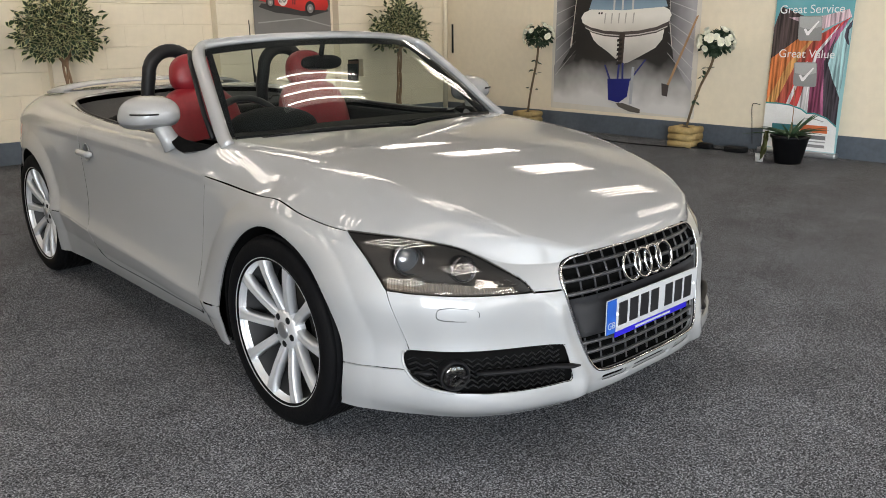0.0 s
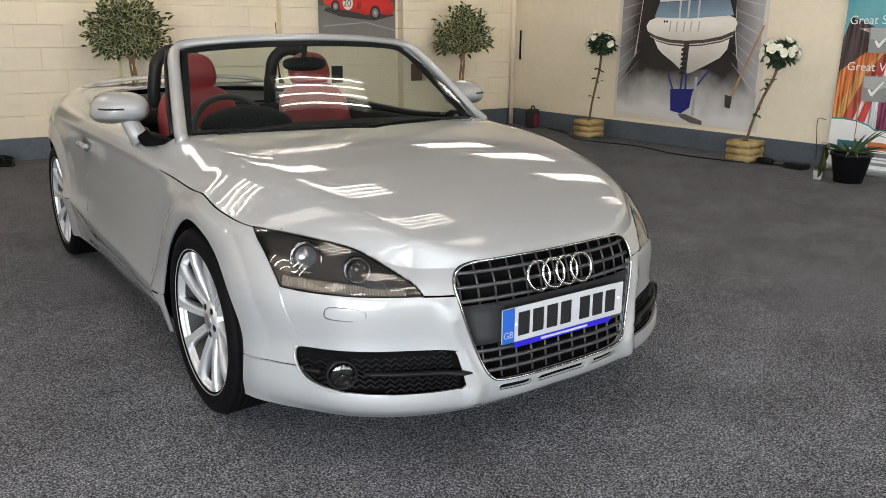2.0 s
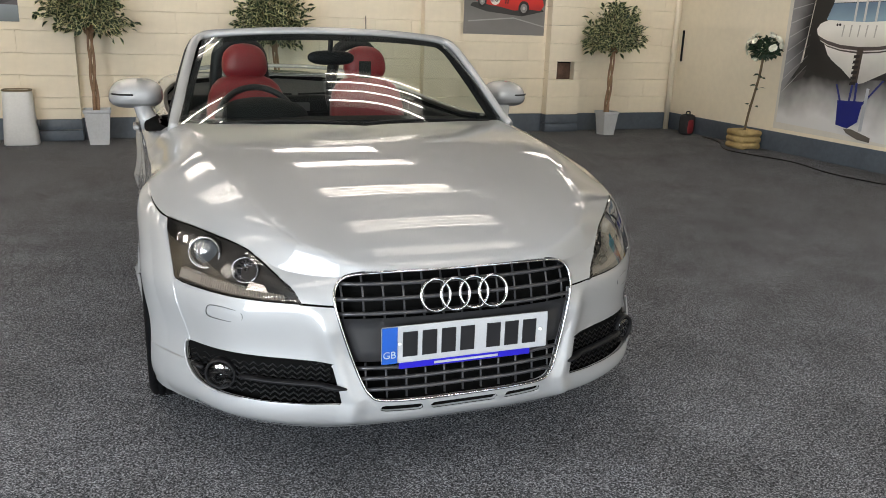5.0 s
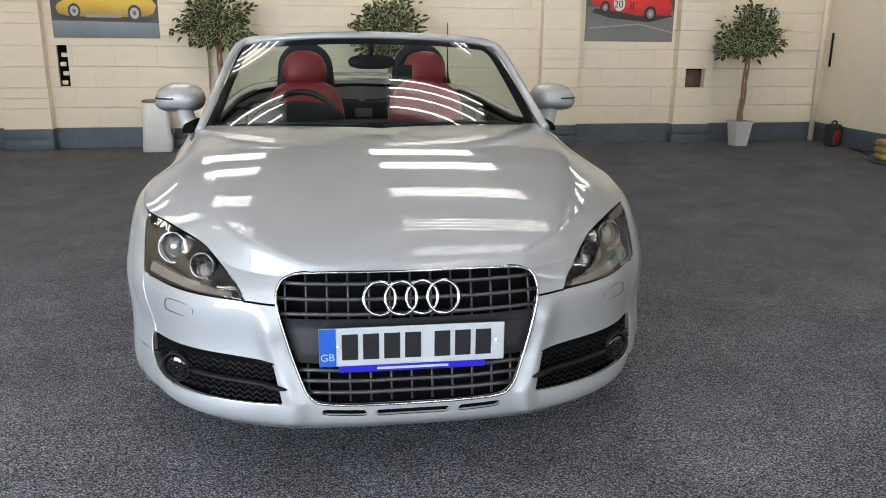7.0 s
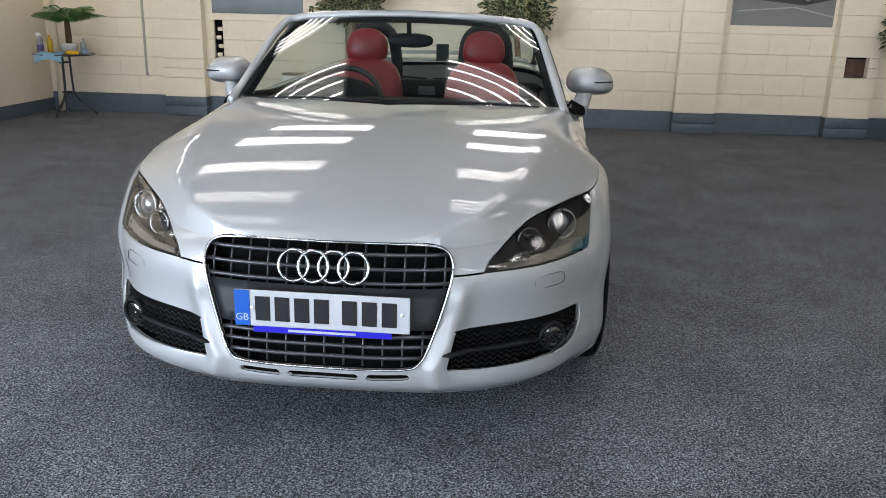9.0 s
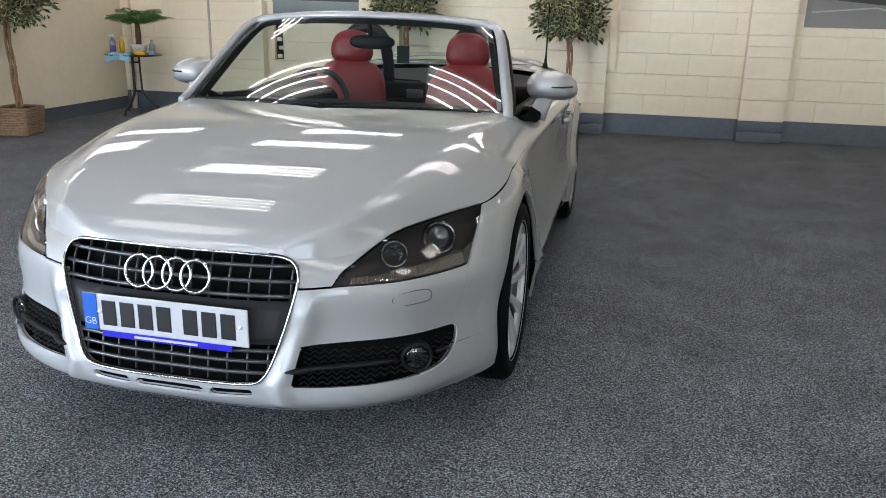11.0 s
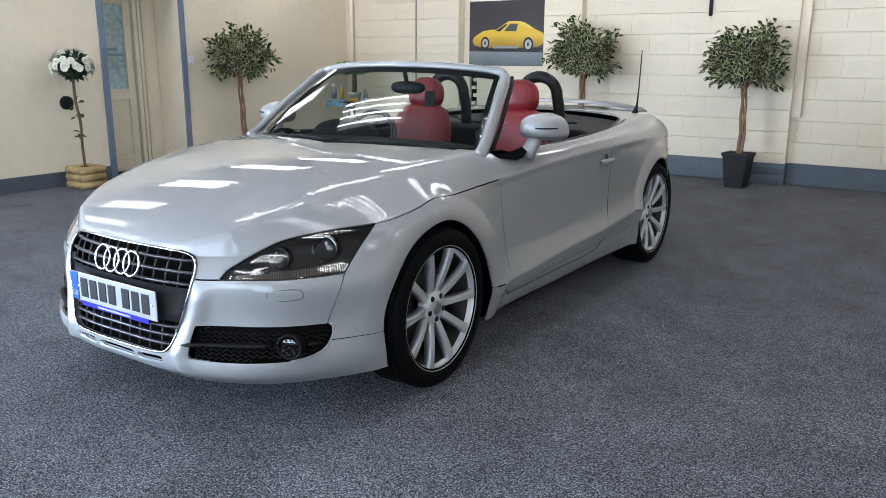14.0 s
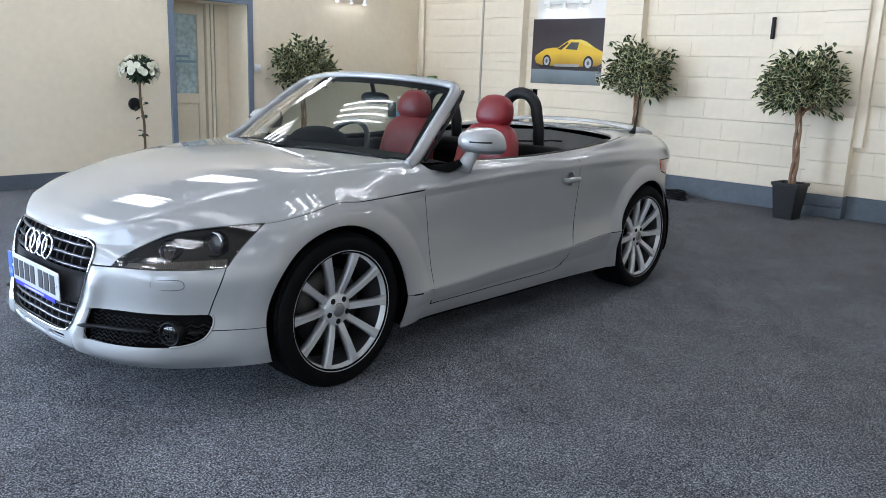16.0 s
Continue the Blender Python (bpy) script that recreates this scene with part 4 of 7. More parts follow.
# wheels
def make_wheel(sx, y0):
    def put(bm, turned=True):
        if sx < 0:
            bmesh.ops.transform(bm, matrix=Matrix.Diagonal((-1, 1, 1, 1)), verts=bm.verts)
            bmesh.ops.reverse_faces(bm, faces=bm.faces)
        if y0 < 1 and turned:
            bmesh.ops.transform(bm, matrix=pose(0, 0, 0, 0, 0, 0.6), verts=bm.verts)
        bmesh.ops.translate(bm, verts=bm.verts, vec=(sx * 0.774, y0 + (0.008 if y0 < 1 else 0), 0.328))
        return bm
    bm = lathe([(0.245, 0.075), (0.250, 0.098), (0.256, 0.106), (0.260, 0.102), (0.258, 0.092), (0.246, 0.086), (0.238, 0.074)], 72, "x", caps=False)
    wheel = part("wheel", put(bm), ALLOY, car, "ten-spoke silver alloy wheel with low-profile tyre")
    # barrel darker than the rim: shade between the spokes put into its colour
    part("barrel", put(lathe([(0.238, 0.074), (0.229, 0.03), (0.226, -0.09), (0.245, -0.10)], 60, "x", caps=False)), mat("shaded_barrel", (0.05, 0.05, 0.052), 0.5, metal=0.4), wheel)
    prof = [(0.246, -0.10), (0.262, -0.112), (0.295, -0.118), (0.315, -0.108), (0.324, -0.092)]
    for k in range(-3, 4):
        x = k * 0.024
        prof += [(0.328, x - 0.010), (0.328, x + 0.009), (0.321, x + 0.010), (0.321, x + 0.013)]
    prof += [(0.324, 0.090), (0.315, 0.102), (0.296, 0.111), (0.270, 0.110), (0.257, 0.105), (0.246, 0.10)]
    part("tyre", put(lathe(prof, 72, "x", caps=False)), RUBBER, wheel, "black low-profile tyre")
    part("hub", put(lathe([(0.0, 0.074), (0.03, 0.074), (0.062, 0.070), (0.072, 0.058), (0.076, 0.03)], 48, "x", caps=False)), ALLOY, wheel)
    part("centre_cap", put(lathe([(0.0, 0.082), (0.02, 0.081), (0.029, 0.077), (0.031, 0.070)], 32, "x")), mat("cap_grey", (0.32, 0.32, 0.33), 0.3, metal=0.8), wheel)
    for k in range(5):
        a = 2 * math.pi * (k + 0.5) / 5 + 0.31
        part("wheel_bolt", put(lathe([(0.0, 0.0735), (0.011, 0.0735), (0.0125, 0.072), (0.0125, 0.055)], 12, "x", at=(0, 0.049 * math.cos(a), 0.049 * math.sin(a)))), BLACK, wheel)
    for k in range(10):
        a = 2 * math.pi * k / 10
        bm = bmesh.new()
        rings = []
        for r, w, xf, dp in ((0.050, 0.0150, 0.060, 0.03), (0.085, 0.0152, 0.070, 0.034), (0.14, 0.0148, 0.085, 0.034), (0.20, 0.0158, 0.096, 0.032), (0.235, 0.019, 0.099, 0.03), (0.249, 0.024, 0.099, 0.03)):
            sec = [(-w * 1.05, xf - dp), (-w, xf - 0.006), (-w * 0.75, xf), (-w * 0.35, xf - 0.0035), (w * 0.35, xf - 0.0035), (w * 0.75, xf), (w, xf - 0.006), (w * 1.05, xf - dp)]
            rings.append([bm.verts.new((x, r * math.cos(a) - t * math.sin(a), r * math.sin(a) + t * math.cos(a))) for t, x in sec])
        for p, q in zip(rings, rings[1:]):
            for i in range(8):
                bm.faces.new((p[i], p[(i + 1) % 8], q[(i + 1) % 8], q[i]))
        bmesh.ops.recalc_face_normals(bm, faces=bm.faces)
        part("spoke", put(bm), ALLOY, wheel)
    # disc colour darkened too, as shade behind the spokes
    part("brake_disc", put(lathe([(0.06, 0.0), (0.165, 0.0), (0.165, -0.02), (0.06, -0.02)], 40, "x", caps=False)), mat("shaded_disc_steel", (0.06, 0.058, 0.056), 0.5, metal=0.9, var=0.2, scale=30), wheel, "steel brake disc")
    # near-black sheet added for the shade at the back of the wheel
    part("wheel_back", put(lathe([(0.0, -0.03), (0.226, -0.03)], 40, "x", caps=False)), VOID, wheel)
    if True:
        bm = bmesh.new()
        rr = []
        for k in range(25):
            a = math.pi * (k / 24 * 1.24 - 0.12)
            rr.append([bm.verts.new((x, 0.367 * math.cos(a), 0.002 + 0.367 * math.sin(a))) for x in (-0.26, 0.09)])
        for p, q in zip(rr, rr[1:]):
            bm.faces.new((p[0], p[1], q[1], q[0]))
        part("arch_liner", put(bm, False), VOID, car, "black wheel arch liner")


for sx in (1, -1):
    for y0 in WAXLE:
        make_wheel(sx, y0)
# underside, with the shade under the car as near-black colour, and cabin tub
part("floor_pan", box(-0.62, 0.62, -0.62, 3.0, 0.15, 0.2, 0.02), VOID, car, "underside, its shade painted near-black")
part("floor_pan", box(-0.83, 0.83, 0.42, 2.06, 0.165, 0.24, 0.02), VOID, car, "underside, its shade painted near-black")

# windscreen
PIL = smooth_path([(.742, .50, .885), (.728, .565, .925), (.70, .665, 1.005), (.665, .785, 1.10), (.628, .905, 1.19), (.598, .952, 1.228), (.555, .962, 1.245), (.45, .934, 1.258), (.25, .888, 1.271), (0, .866, 1.277)], 6)
WS = PIL + flip(reversed(PIL[:-1]))
bm = bmesh.new()
rings = []
nW = len(WS)
for i, p in enumerate(WS):
    p = Vector(p)
    d = (Vector(WS[min(i + 1, nW - 1)]) - Vector(WS[max(i - 1, 0)])).normalized()
    out = (p - Vector((0, 1.1, 0.95)))
    out = (out - out.dot(d) * d).normalized()
    side = d.cross(out).normalized()
    sec = [(-.030, -.018), (-.030, .006), (-.020, .016), (0.0, .019), (.020, .016), (.032, .004), (.032, -.018)]
    slim = 0.62 + 0.26 * min(1.0, max(0.0, (abs(p.x) - 0.50) / 0.12))
    rings.append([bm.verts.new(p + side * a * slim + out * b * slim) for a, b in sec])
for a, b in zip(rings, rings[1:]):
    for k in range(7):
        bm.faces.new((a[k], a[(k + 1) % 7], b[(k + 1) % 7], b[k]))
bm.faces.new(rings[0])
bm.faces.new(rings[-1])
bmesh.ops.recalc_face_normals(bm, faces=bm.faces)
screen = part("windscreen_frame", bm, PAINT, car, "silver windscreen surround")


def ws(a, b):
    """Windscreen surface: a from -1 to 1 across, b from 0 (base) to 1 (header)."""
    base = Vector((0.715 * a, 0.43 + 0.115 * abs(a) ** 2.2, 0.925 - 0.012 * a * a))
    head = Vector((0.575 * a, 0.842 + 0.105 * abs(a) ** 2.2, 1.262 - 0.035 * abs(a) ** 2.5))
    p = base.lerp(head, b)
    bulge = math.sin(math.pi * b) * 0.009
    return p + Vector((0, -bulge * 0.6, bulge))


def ws_grid(a0, a1, b0, b1, na, nb, lift=0.0):
    vs, fs = [], []
    for j in range(nb + 1):
        for i in range(na + 1):
            p = ws(a0 + (a1 - a0) * i / na, b0 + (b1 - b0) * j / nb)
            vs.append(p + Vector((0, 0.6, -0.8)) * lift)
    for j in range(nb):
        for i in range(na):
            k = j * (na + 1) + i
            fs.append((k, k + 1, k + na + 2, k + na + 1))
    return vs, fs


pane = part("windscreen_pane", ws_grid(-1, 1, -0.13, 1, 48, 26), GLASS, screen, "clear tinted windscreen glass")
pane.visible_shadow = False
FRIT = mat("black_frit", (0.010, 0.010, 0.011), 0.25)
for name, a0, a1, b0, b1 in (("frit_band", -1, -0.96, 0, 1), ("frit_band", 0.96, 1, 0, 1), ("frit_band", -0.96, 0.96, 0.92, 1), ("frit_band", -0.96, 0.96, -0.13, 0.0)):
    part(name, ws_grid(a0, a1, b0, b1, 24, 12, 0.003), FRIT, screen, "black printed edge of the glass")
# inside of the header and the pillars
part("header_trim", tube([(x * 0.95, y + 0.03, z - 0.018) for x, y, z in WS[6:-6]], 0.019, 8, flat=0.7), TRIM, screen, "black header lining")
for s in (1, -1):
    part("window_seal", tube([(s * x, y, z) for x, y, z in ((.745, .60, .905), (.722, .70, .985), (.685, .82, 1.085), (.648, .935, 1.175), (.622, .985, 1.215))], 0.010, 6), BLACK, screen, "black rubber window seal")
part("mirror_stalk", tube([(0, .93, 1.245), (0, .945, 1.20), (0, .955, 1.165)], 0.012, 8), BLACK, screen)
bm = bmesh.new()
bmesh.ops.create_uvsphere(bm, u_segments=28, v_segments=16, radius=1)
for v in bm.verts:
    v.co = Vector((0.112 * math.copysign(abs(v.co.x) ** 0.75, v.co.x), 0.022 * v.co.y, 0.034 * math.copysign(abs(v.co.z) ** 0.8, v.co.z))) + Vector((0.005, 0.955, 1.152))
part("interior_mirror", bm, BLACK, screen, "black rear-view mirror")
part("pass_holder", box(0.135, 0.195, 0.93, 0.934, 1.06, 1.14, 0.001), mat("tinted_film", (0.02, 0.022, 0.02), 0.7, spec=0.1), screen, "small dark card holder", smooth=False)
# wipers
for x0, x1, yy in ((0.62, 0.02, 0.0), (-0.05, -0.60, 0.0)):
    pts = [ws(x0 / 0.715 + (x1 - x0) / 0.715 * t, -0.05 + 0.03 * math.sin(math.pi * t)) + Vector((0, -0.012, 0.006)) for t in np.linspace(0, 1, 9)]
    part("wiper", tube(pts, [0.008, 0.007, 0.006, 0.006, 0.005, 0.005, 0.005, 0.005, 0.004], 6), BLACK, car, "black wiper arm and blade")
part("scuttle", (lambda g: g)(ws_grid(-1, 1, -0.17, -0.05, 40, 3, 0.012)), BLACK, car, "black scuttle panel below the glass")

# door mirrors
for s in (1, -1):
    bm = bmesh.new()
    bmesh.ops.create_uvsphere(bm, u_segments=40, v_segments=24, radius=1)
    for v in bm.verts:
        c = v.co.copy()
        x = math.copysign(abs(c.x) ** 0.72, c.x)
        z = math.copysign(abs(c.z) ** 0.78, c.z)
        y = c.y if c.y < 0 else 0.12 * c.y
        x += -0.16 * (z - 0.2) * (1 if x > 0 else -0.2)
        v.co = Vector((s * (0.868 + 0.108 * x), 0.885 + 0.135 * y + 0.012 * x, 0.994 + 0.064 * z))
    if s < 0:
        bmesh.ops.reverse_faces(bm, faces=bm.faces)
    for f in bm.faces:
        f.material_index = 1 if (f.calc_center_median().z < 0.955) else 0
    door_mirror = part("door_mirror", bm, [PAINT, mat("mirror_underside", (0.22, 0.22, 0.225), 0.35, metal=0.5)], car, "silver door mirror with a slot indicator")
    part("mirror_foot", tube([(s * .850, .835, .960), (s * .843, .815, .93), (s * .832, .800, .90), (s * .815, .790, .860)], [0.038, 0.037, 0.038, 0.046], 14, flat=0.85), PAINT, door_mirror)
    slot = []
    for k in range(14):
        a = 0.05 + 0.95 * k / 13
        slot.append((s * (0.868 + 0.110 * math.sin(a) ** 0.72), 0.886 - 0.136 * math.cos(a), 0.996))
    part("indicator_slot", tube(slot, 0.0038, 6), BLACK, door_mirror, "thin dark indicator slot")
    vs = [(s * (0.868 + 0.088 * math.copysign(abs(math.cos(a)) ** 0.7, math.cos(a))), 0.9065, 0.990 + 0.058 * math.copysign(abs(math.sin(a)) ** 0.75, math.sin(a))) for a in np.linspace(0, 2 * math.pi, 32, endpoint=False)]
    part("mirror_glass", (vs, [tuple(range(32))]), CHROME, door_mirror, smooth=False)
    # door handle
    dob = doors[0 if s > 0 else 1]
    hp = np.array([0.888, 1.575, 0.742])
    hx = []
    for yy in np.linspace(1.540, 1.690, 9):
        qs = np.linspace(11, 13, 60)
        col = body(qs, np.full(60, 3.78))
        hx.append((s * (float(np.interp(yy, col[:, 1], col[:, 0])) + 0.016 + (-0.010 if yy in (1.540, 1.690) else 0.006)), yy, 0.757))
    part("door_handle", tube(hx, [0.009] + [0.0135] * 7 + [0.009], 10, flat=1.15), PAINT, dob, "silver door handle")
    qs = np.linspace(11, 13, 60)
    xs = float(np.interp(1.615, body(qs, np.full(60, 3.8))[:, 1], body(qs, np.full(60, 3.8))[:, 0]))
    bm = lathe([(0.0, -0.004), (0.034, -0.002), (0.040, 0.004), (0.043, 0.0035)], 28, "x")
    bmesh.ops.transform(bm, matrix=Matrix.Translation((s * (xs + 0.001), 1.615, 0.760)) @ Matrix.Diagonal((s, 0.9, 1, 1)), verts=bm.verts)
    part("handle_cup", bm, mat("shaded_cup", (0.36, 0.37, 0.38), 0.4, metal=0.7), dob)
# dark seals in the door gaps
SQ, TQ = (a.ravel() for a in np.meshgrid(np.linspace(9, 13.8, 300), np.linspace(0.6, 5.2, 220)))
SP = body(SQ, TQ)
path = []
for (y0, z0), (y1, z1) in zip(DOOR, DOOR[1:] + DOOR[:1]):
    n = max(2, int(math.hypot(y1 - y0, z1 - z0) / 0.02))
    path += [(y0 + (y1 - y0) * k / n, z0 + (z1 - z0) * k / n) for k in range(n)]
seal = []
for y, z in path:
    if z < 0.86:
        i = np.argmin((SP[:, 1] - y) ** 2 + (SP[:, 2] - z) ** 2)
        seal.append((float(SP[i, 0]), y, z))
cutat = max(range(len(seal)), key=lambda i: math.dist(seal[i], seal[i - 1]))
seal = seal[cutat:] + seal[:cutat]
for _ in range(3):
    seal = [seal[0]] + [((a[0] + b[0] + c[0]) / 3, b[1], b[2]) for a, b, c in zip(seal, seal[1:], seal[2:])] + [seal[-1]]
for s in (1, -1):
    part("door_seal", tube([(s * (x - 0.0030), y, z) for x, y, z in seal], 0.0022, 6), VOID, doors[0 if s > 0 else 1], "black rubber door seal")
# aerial
aerial = part("aerial", tube([(.635, 2.655, .955), (.635, 2.68, .99), (.635, 2.69, 1.03), (.636, 2.70, 1.12), (.637, 2.715, 1.36)], [0.022, 0.010, 0.006, 0.0045, 0.003], 8), BLACK, car, "black whip aerial")
# rear spoiler lip and tonneau
bm = bmesh.new()
rings = []
for x in np.linspace(-0.6, 0.6, 33):
    k = 1 - (x / 0.6) ** 4
    y0 = 2.86 + 0.10 * (1 - (x / 0.6) ** 2)
    zc = 0.955 + 0.05 * k ** 0.5 * (1 - 0.35 * (x / 0.6) ** 2)
    rings.append([bm.verts.new((x, y0 + a, zc + b)) for a, b in ((-0.10, -0.012), (-0.085, 0.0), (0.0, 0.010), (0.09, 0.004), (0.13, -0.004), (0.13, -0.016), (0.0, -0.016))])
for a, b in zip(rings, rings[1:]):
    for k in range(7):
        bm.faces.new((a[k], a[(k + 1) % 7], b[(k + 1) % 7], b[k]))
bm.faces.new(rings[0])
bm.faces.new(rings[-1])
bmesh.ops.recalc_face_normals(bm, faces=bm.faces)
part("rear_spoiler", bm, PAINT, car, "silver raised rear spoiler")


def ring_fill(z_drop, shrink, y_from):
    """A lid inside the cabin edge, behind y_from."""
    q = np.linspace(9.0, 16.0, 90)
    p = body(q, np.full(90, 6.0))
    p = p[p[:, 1] > y_from]
    vs, fs = [], []
    for x, y, z in p:
        for k in range(-8, 9):
            vs.append((x * shrink * k / 8, y, z - z_drop + 0.012 * (1 - (k / 8) ** 2)))
    for i in range(len(p) - 1):
        for k in range(16):
            a = i * 17 + k
            fs.append((a, a + 1, a + 18, a + 17))
    return vs, fs


part("folded_roof", ring_fill(0.035, 1.0, 1.86), mat("dark_roof_fabric", (0.022, 0.023, 0.026), 0.75, var=0.2, scale=20, bump=0.2, bump_scale=400), car, "folded dark fabric roof under its front panel")
pts = [(0.02, 1.93, .895), (0.2, 1.96, .90), (0.34, 2.0, .905), (0.40, 2.08, .913), (0.47, 2.10, .913)]
for s in (1, -1):
    part("roof_seam", tube([(s * x, y, z) for x, y, z in pts], 0.006, 6), BLACK, car)

# cabin
tub = [(-0.72, .62), (0.72, .62), (0.72, 1.98), (-0.72, 1.98)]
part("cabin_floor", box(-0.70, 0.70, 0.45, 1.95, 0.24, 0.27), TRIM, car)
for s in (1, -1):
    part("door_lining", box(s * 0.69 - 0.03, s * 0.69 + 0.03, 0.60, 1.80, 0.26, 0.86, 0.02), TRIM, car, "black door lining")
    q = np.linspace(10.75, 13.6, 50)
    p = body(q, np.full(50, 6.0))
    part("window_sill_trim", tube([(s * (x - 0.006), y, z - 0.004) for x, y, z in p], 0.011, 6), BLACK, car, "black window seal on the door top")
part("rear_bulkhead", box(-0.68, 0.68, 1.80, 1.90, 0.26, 0.885, 0.03), TRIM, car, "black panel behind the seats")
bm = bmesh.new()
prof = [(0.44, 0.90), (0.60, 0.905), (0.78, 0.90), (0.90, 0.875), (0.955, 0.82), (0.95, 0.74), (0.90, 0.60), (0.88, 0.45)]
rings = [[bm.verts.new((x, y - 0.10 * (x / 0.7) ** 2 * 0, z - 0.02 * (x / 0.7) ** 4)) for y, z in prof] for x in np.linspace(-0.69, 0.69, 13)]
for a, b in zip(rings, rings[1:]):
    for k in range(len(prof) - 1):
        bm.faces.new((a[k], a[k + 1], b[k + 1], b[k]))
part("dashboard", bm, TRIM, car, "black soft dashboard")
bm = bmesh.new()
bmesh.ops.create_uvsphere(bm, u_segments=24, v_segments=14, radius=1)
for v in bm.verts:
    v.co = Vector((-0.34 + 0.21 * v.co.x, 0.84 + 0.14 * v.co.y, 0.895 + 0.085 * v.co.z))
part("instrument_hood", bm, TRIM, car, "black instrument hood")
part("centre_console", box(-0.11, 0.11, 0.85, 1.80, 0.27, 0.60, 0.03), TRIM, car, "black centre console")
sw = pose(-0.335, 1.02, 0.838, 62, 0, 0)
bm = tube([tuple(sw @ Vector((0.185 * math.cos(a), 0.185 * math.sin(a), 0))) for a in np.linspace(0, 2 * math.pi, 48, endpoint=False)], 0.0155, 10, closed=True)
wheel_ob = part("steering_wheel", bm, mat("wheel_leather", (0.015, 0.015, 0.016), 0.42), car, "black leather steering wheel")
bm = lathe([(0.0, 0.03), (0.05, 0.028), (0.07, 0.01), (0.072, -0.02)], 24, "z")
bmesh.ops.transform(bm, matrix=sw, verts=bm.verts)
part("horn_pad", bm, TRIM, wheel_ob)
for a in (0.15, math.pi - 0.15, -math.pi / 2):
    part("wheel_spoke", tube([tuple(sw @ Vector((r * math.cos(a), r * math.sin(a), 0.004))) for r in (0.05, 0.11, 0.18)], [0.022, 0.017, 0.012], 8, flat=0.5), SATIN, wheel_ob)


def pillow(cx, cy, cz, hx, hy, hz, px=0.55, tilt=0.0, taper=0.0, seg=28):
    """A rounded cushion; taper narrows it towards the top."""
    bm = bmesh.new()
    bmesh.ops.create_uvsphere(bm, u_segments=seg, v_segments=seg // 2 + 4, radius=1)
    for v in bm.verts:
        c = [math.copysign(abs(k) ** px, k) for k in v.co]
        w = 1 - taper * c[2]
        v.co = Vector((hx * c[0] * w, hy * c[1] * (1 - 0.3 * taper * c[2]), hz * c[2]))
    bmesh.ops.transform(bm, matrix=Matrix.Translation((cx, cy, cz)) @ Euler((radians(tilt), 0, 0)).to_matrix().to_4x4(), verts=bm.verts)
    return bm


def backrest(cx):
    """Leaning seat back, broad to the shoulders and rounded over towards the headrest."""
    bm = bmesh.new()
    rows = ((0.40, 0.19, 0.05), (0.44, 0.212, 0.075), (0.60, 0.218, 0.085), (0.76, 0.216, 0.085), (0.87, 0.208, 0.08), (0.93, 0.195, 0.075), (0.975, 0.172, 0.068), (1.005, 0.140, 0.058), (1.022, 0.10, 0.045), (1.03, 0.05, 0.02))
    rings = []
    for z, w, d in rows:
        yc = 1.50 + 0.23 * (z - 0.70)
        ring = []
        for k in range(32):
            a = 2 * math.pi * k / 32
            ca, sa = math.cos(a), math.sin(a)
            x, y = w * math.copysign(abs(ca) ** 0.6, ca), d * math.copysign(abs(sa) ** 0.7, sa)
            if y < 0:
                y += 0.030 * math.exp(-(x / (0.55 * w)) ** 2) * min(1, max(0, (0.93 - z) / 0.1))      # hollow between the bolsters
            ring.append(bm.verts.new((cx + x, yc + y, z)))
        rings.append(ring)
    for p, q in zip(rings, rings[1:]):
        for k in range(32):
            bm.faces.new((p[k], p[(k + 1) % 32], q[(k + 1) % 32], q[k]))
    bm.faces.new(rings[-1])
    bm.faces.new(list(reversed(rings[0])))
    bmesh.ops.recalc_face_normals(bm, faces=bm.faces)
    return bm


PIPING = mat("dark_red_stitch", (0.12, 0.008, 0.012), 0.6)
for s, sxx in ((1, 0.335), (-1, -0.325)):
    seat = part("seat", backrest(sxx), LEATHER, car, "red leather sports seat with headrest")
    part("headrest", pillow(sxx, 1.595, 1.093, 0.118, 0.072, 0.096, 0.78, -10, 0.10), LEATHER, seat)
    part("seat_cushion", pillow(sxx, 1.19, 0.45, 0.25, 0.26, 0.10, 0.5), LEATHER, seat)
    seam = [(sxx + 0.125 * math.cos(a), 1.437 + 0.23 * (0.17 + 0.10 * math.sin(a)), 0.80 + 0.12 * math.sin(a)) for a in np.linspace(math.pi, 0, 14)]
    part("seat_seam", tube(seam, 0.004, 5), PIPING, seat)
    hx = sxx
    arc = [(hx - 0.135, 1.86, 0.80), (hx - 0.132, 1.85, 1.0)] + [(hx + 0.122 * math.cos(a), 1.835, 1.085 + 0.115 * math.sin(a)) for a in np.linspace(math.pi, 0, 14)] + [(hx + 0.132, 1.85, 1.0), (hx + 0.135, 1.86, 0.80)]
    hoop = part("roll_hoop", tube(arc, 0.034, 12), mat("hoop_black", (0.010, 0.010, 0.011), 0.5, spec=0.25), car, "black padded roll hoop")
    part("hoop_trim", tube([(x, y + 0.026, z + 0.006) for x, y, z in arc], 0.018, 8), mat("hoop_alloy", (0.5, 0.5, 0.51), 0.3, metal=1.0), hoop, "brushed metal back of the hoop")
part("wind_deflector_base", box(-0.66, 0.66, 1.74, 1.86, 0.80, 0.90, 0.03), TRIM, car)
part("socket_panel", box(-0.05, 0.05, 1.735, 1.742, 0.815, 0.865, 0.004), SATIN, car)
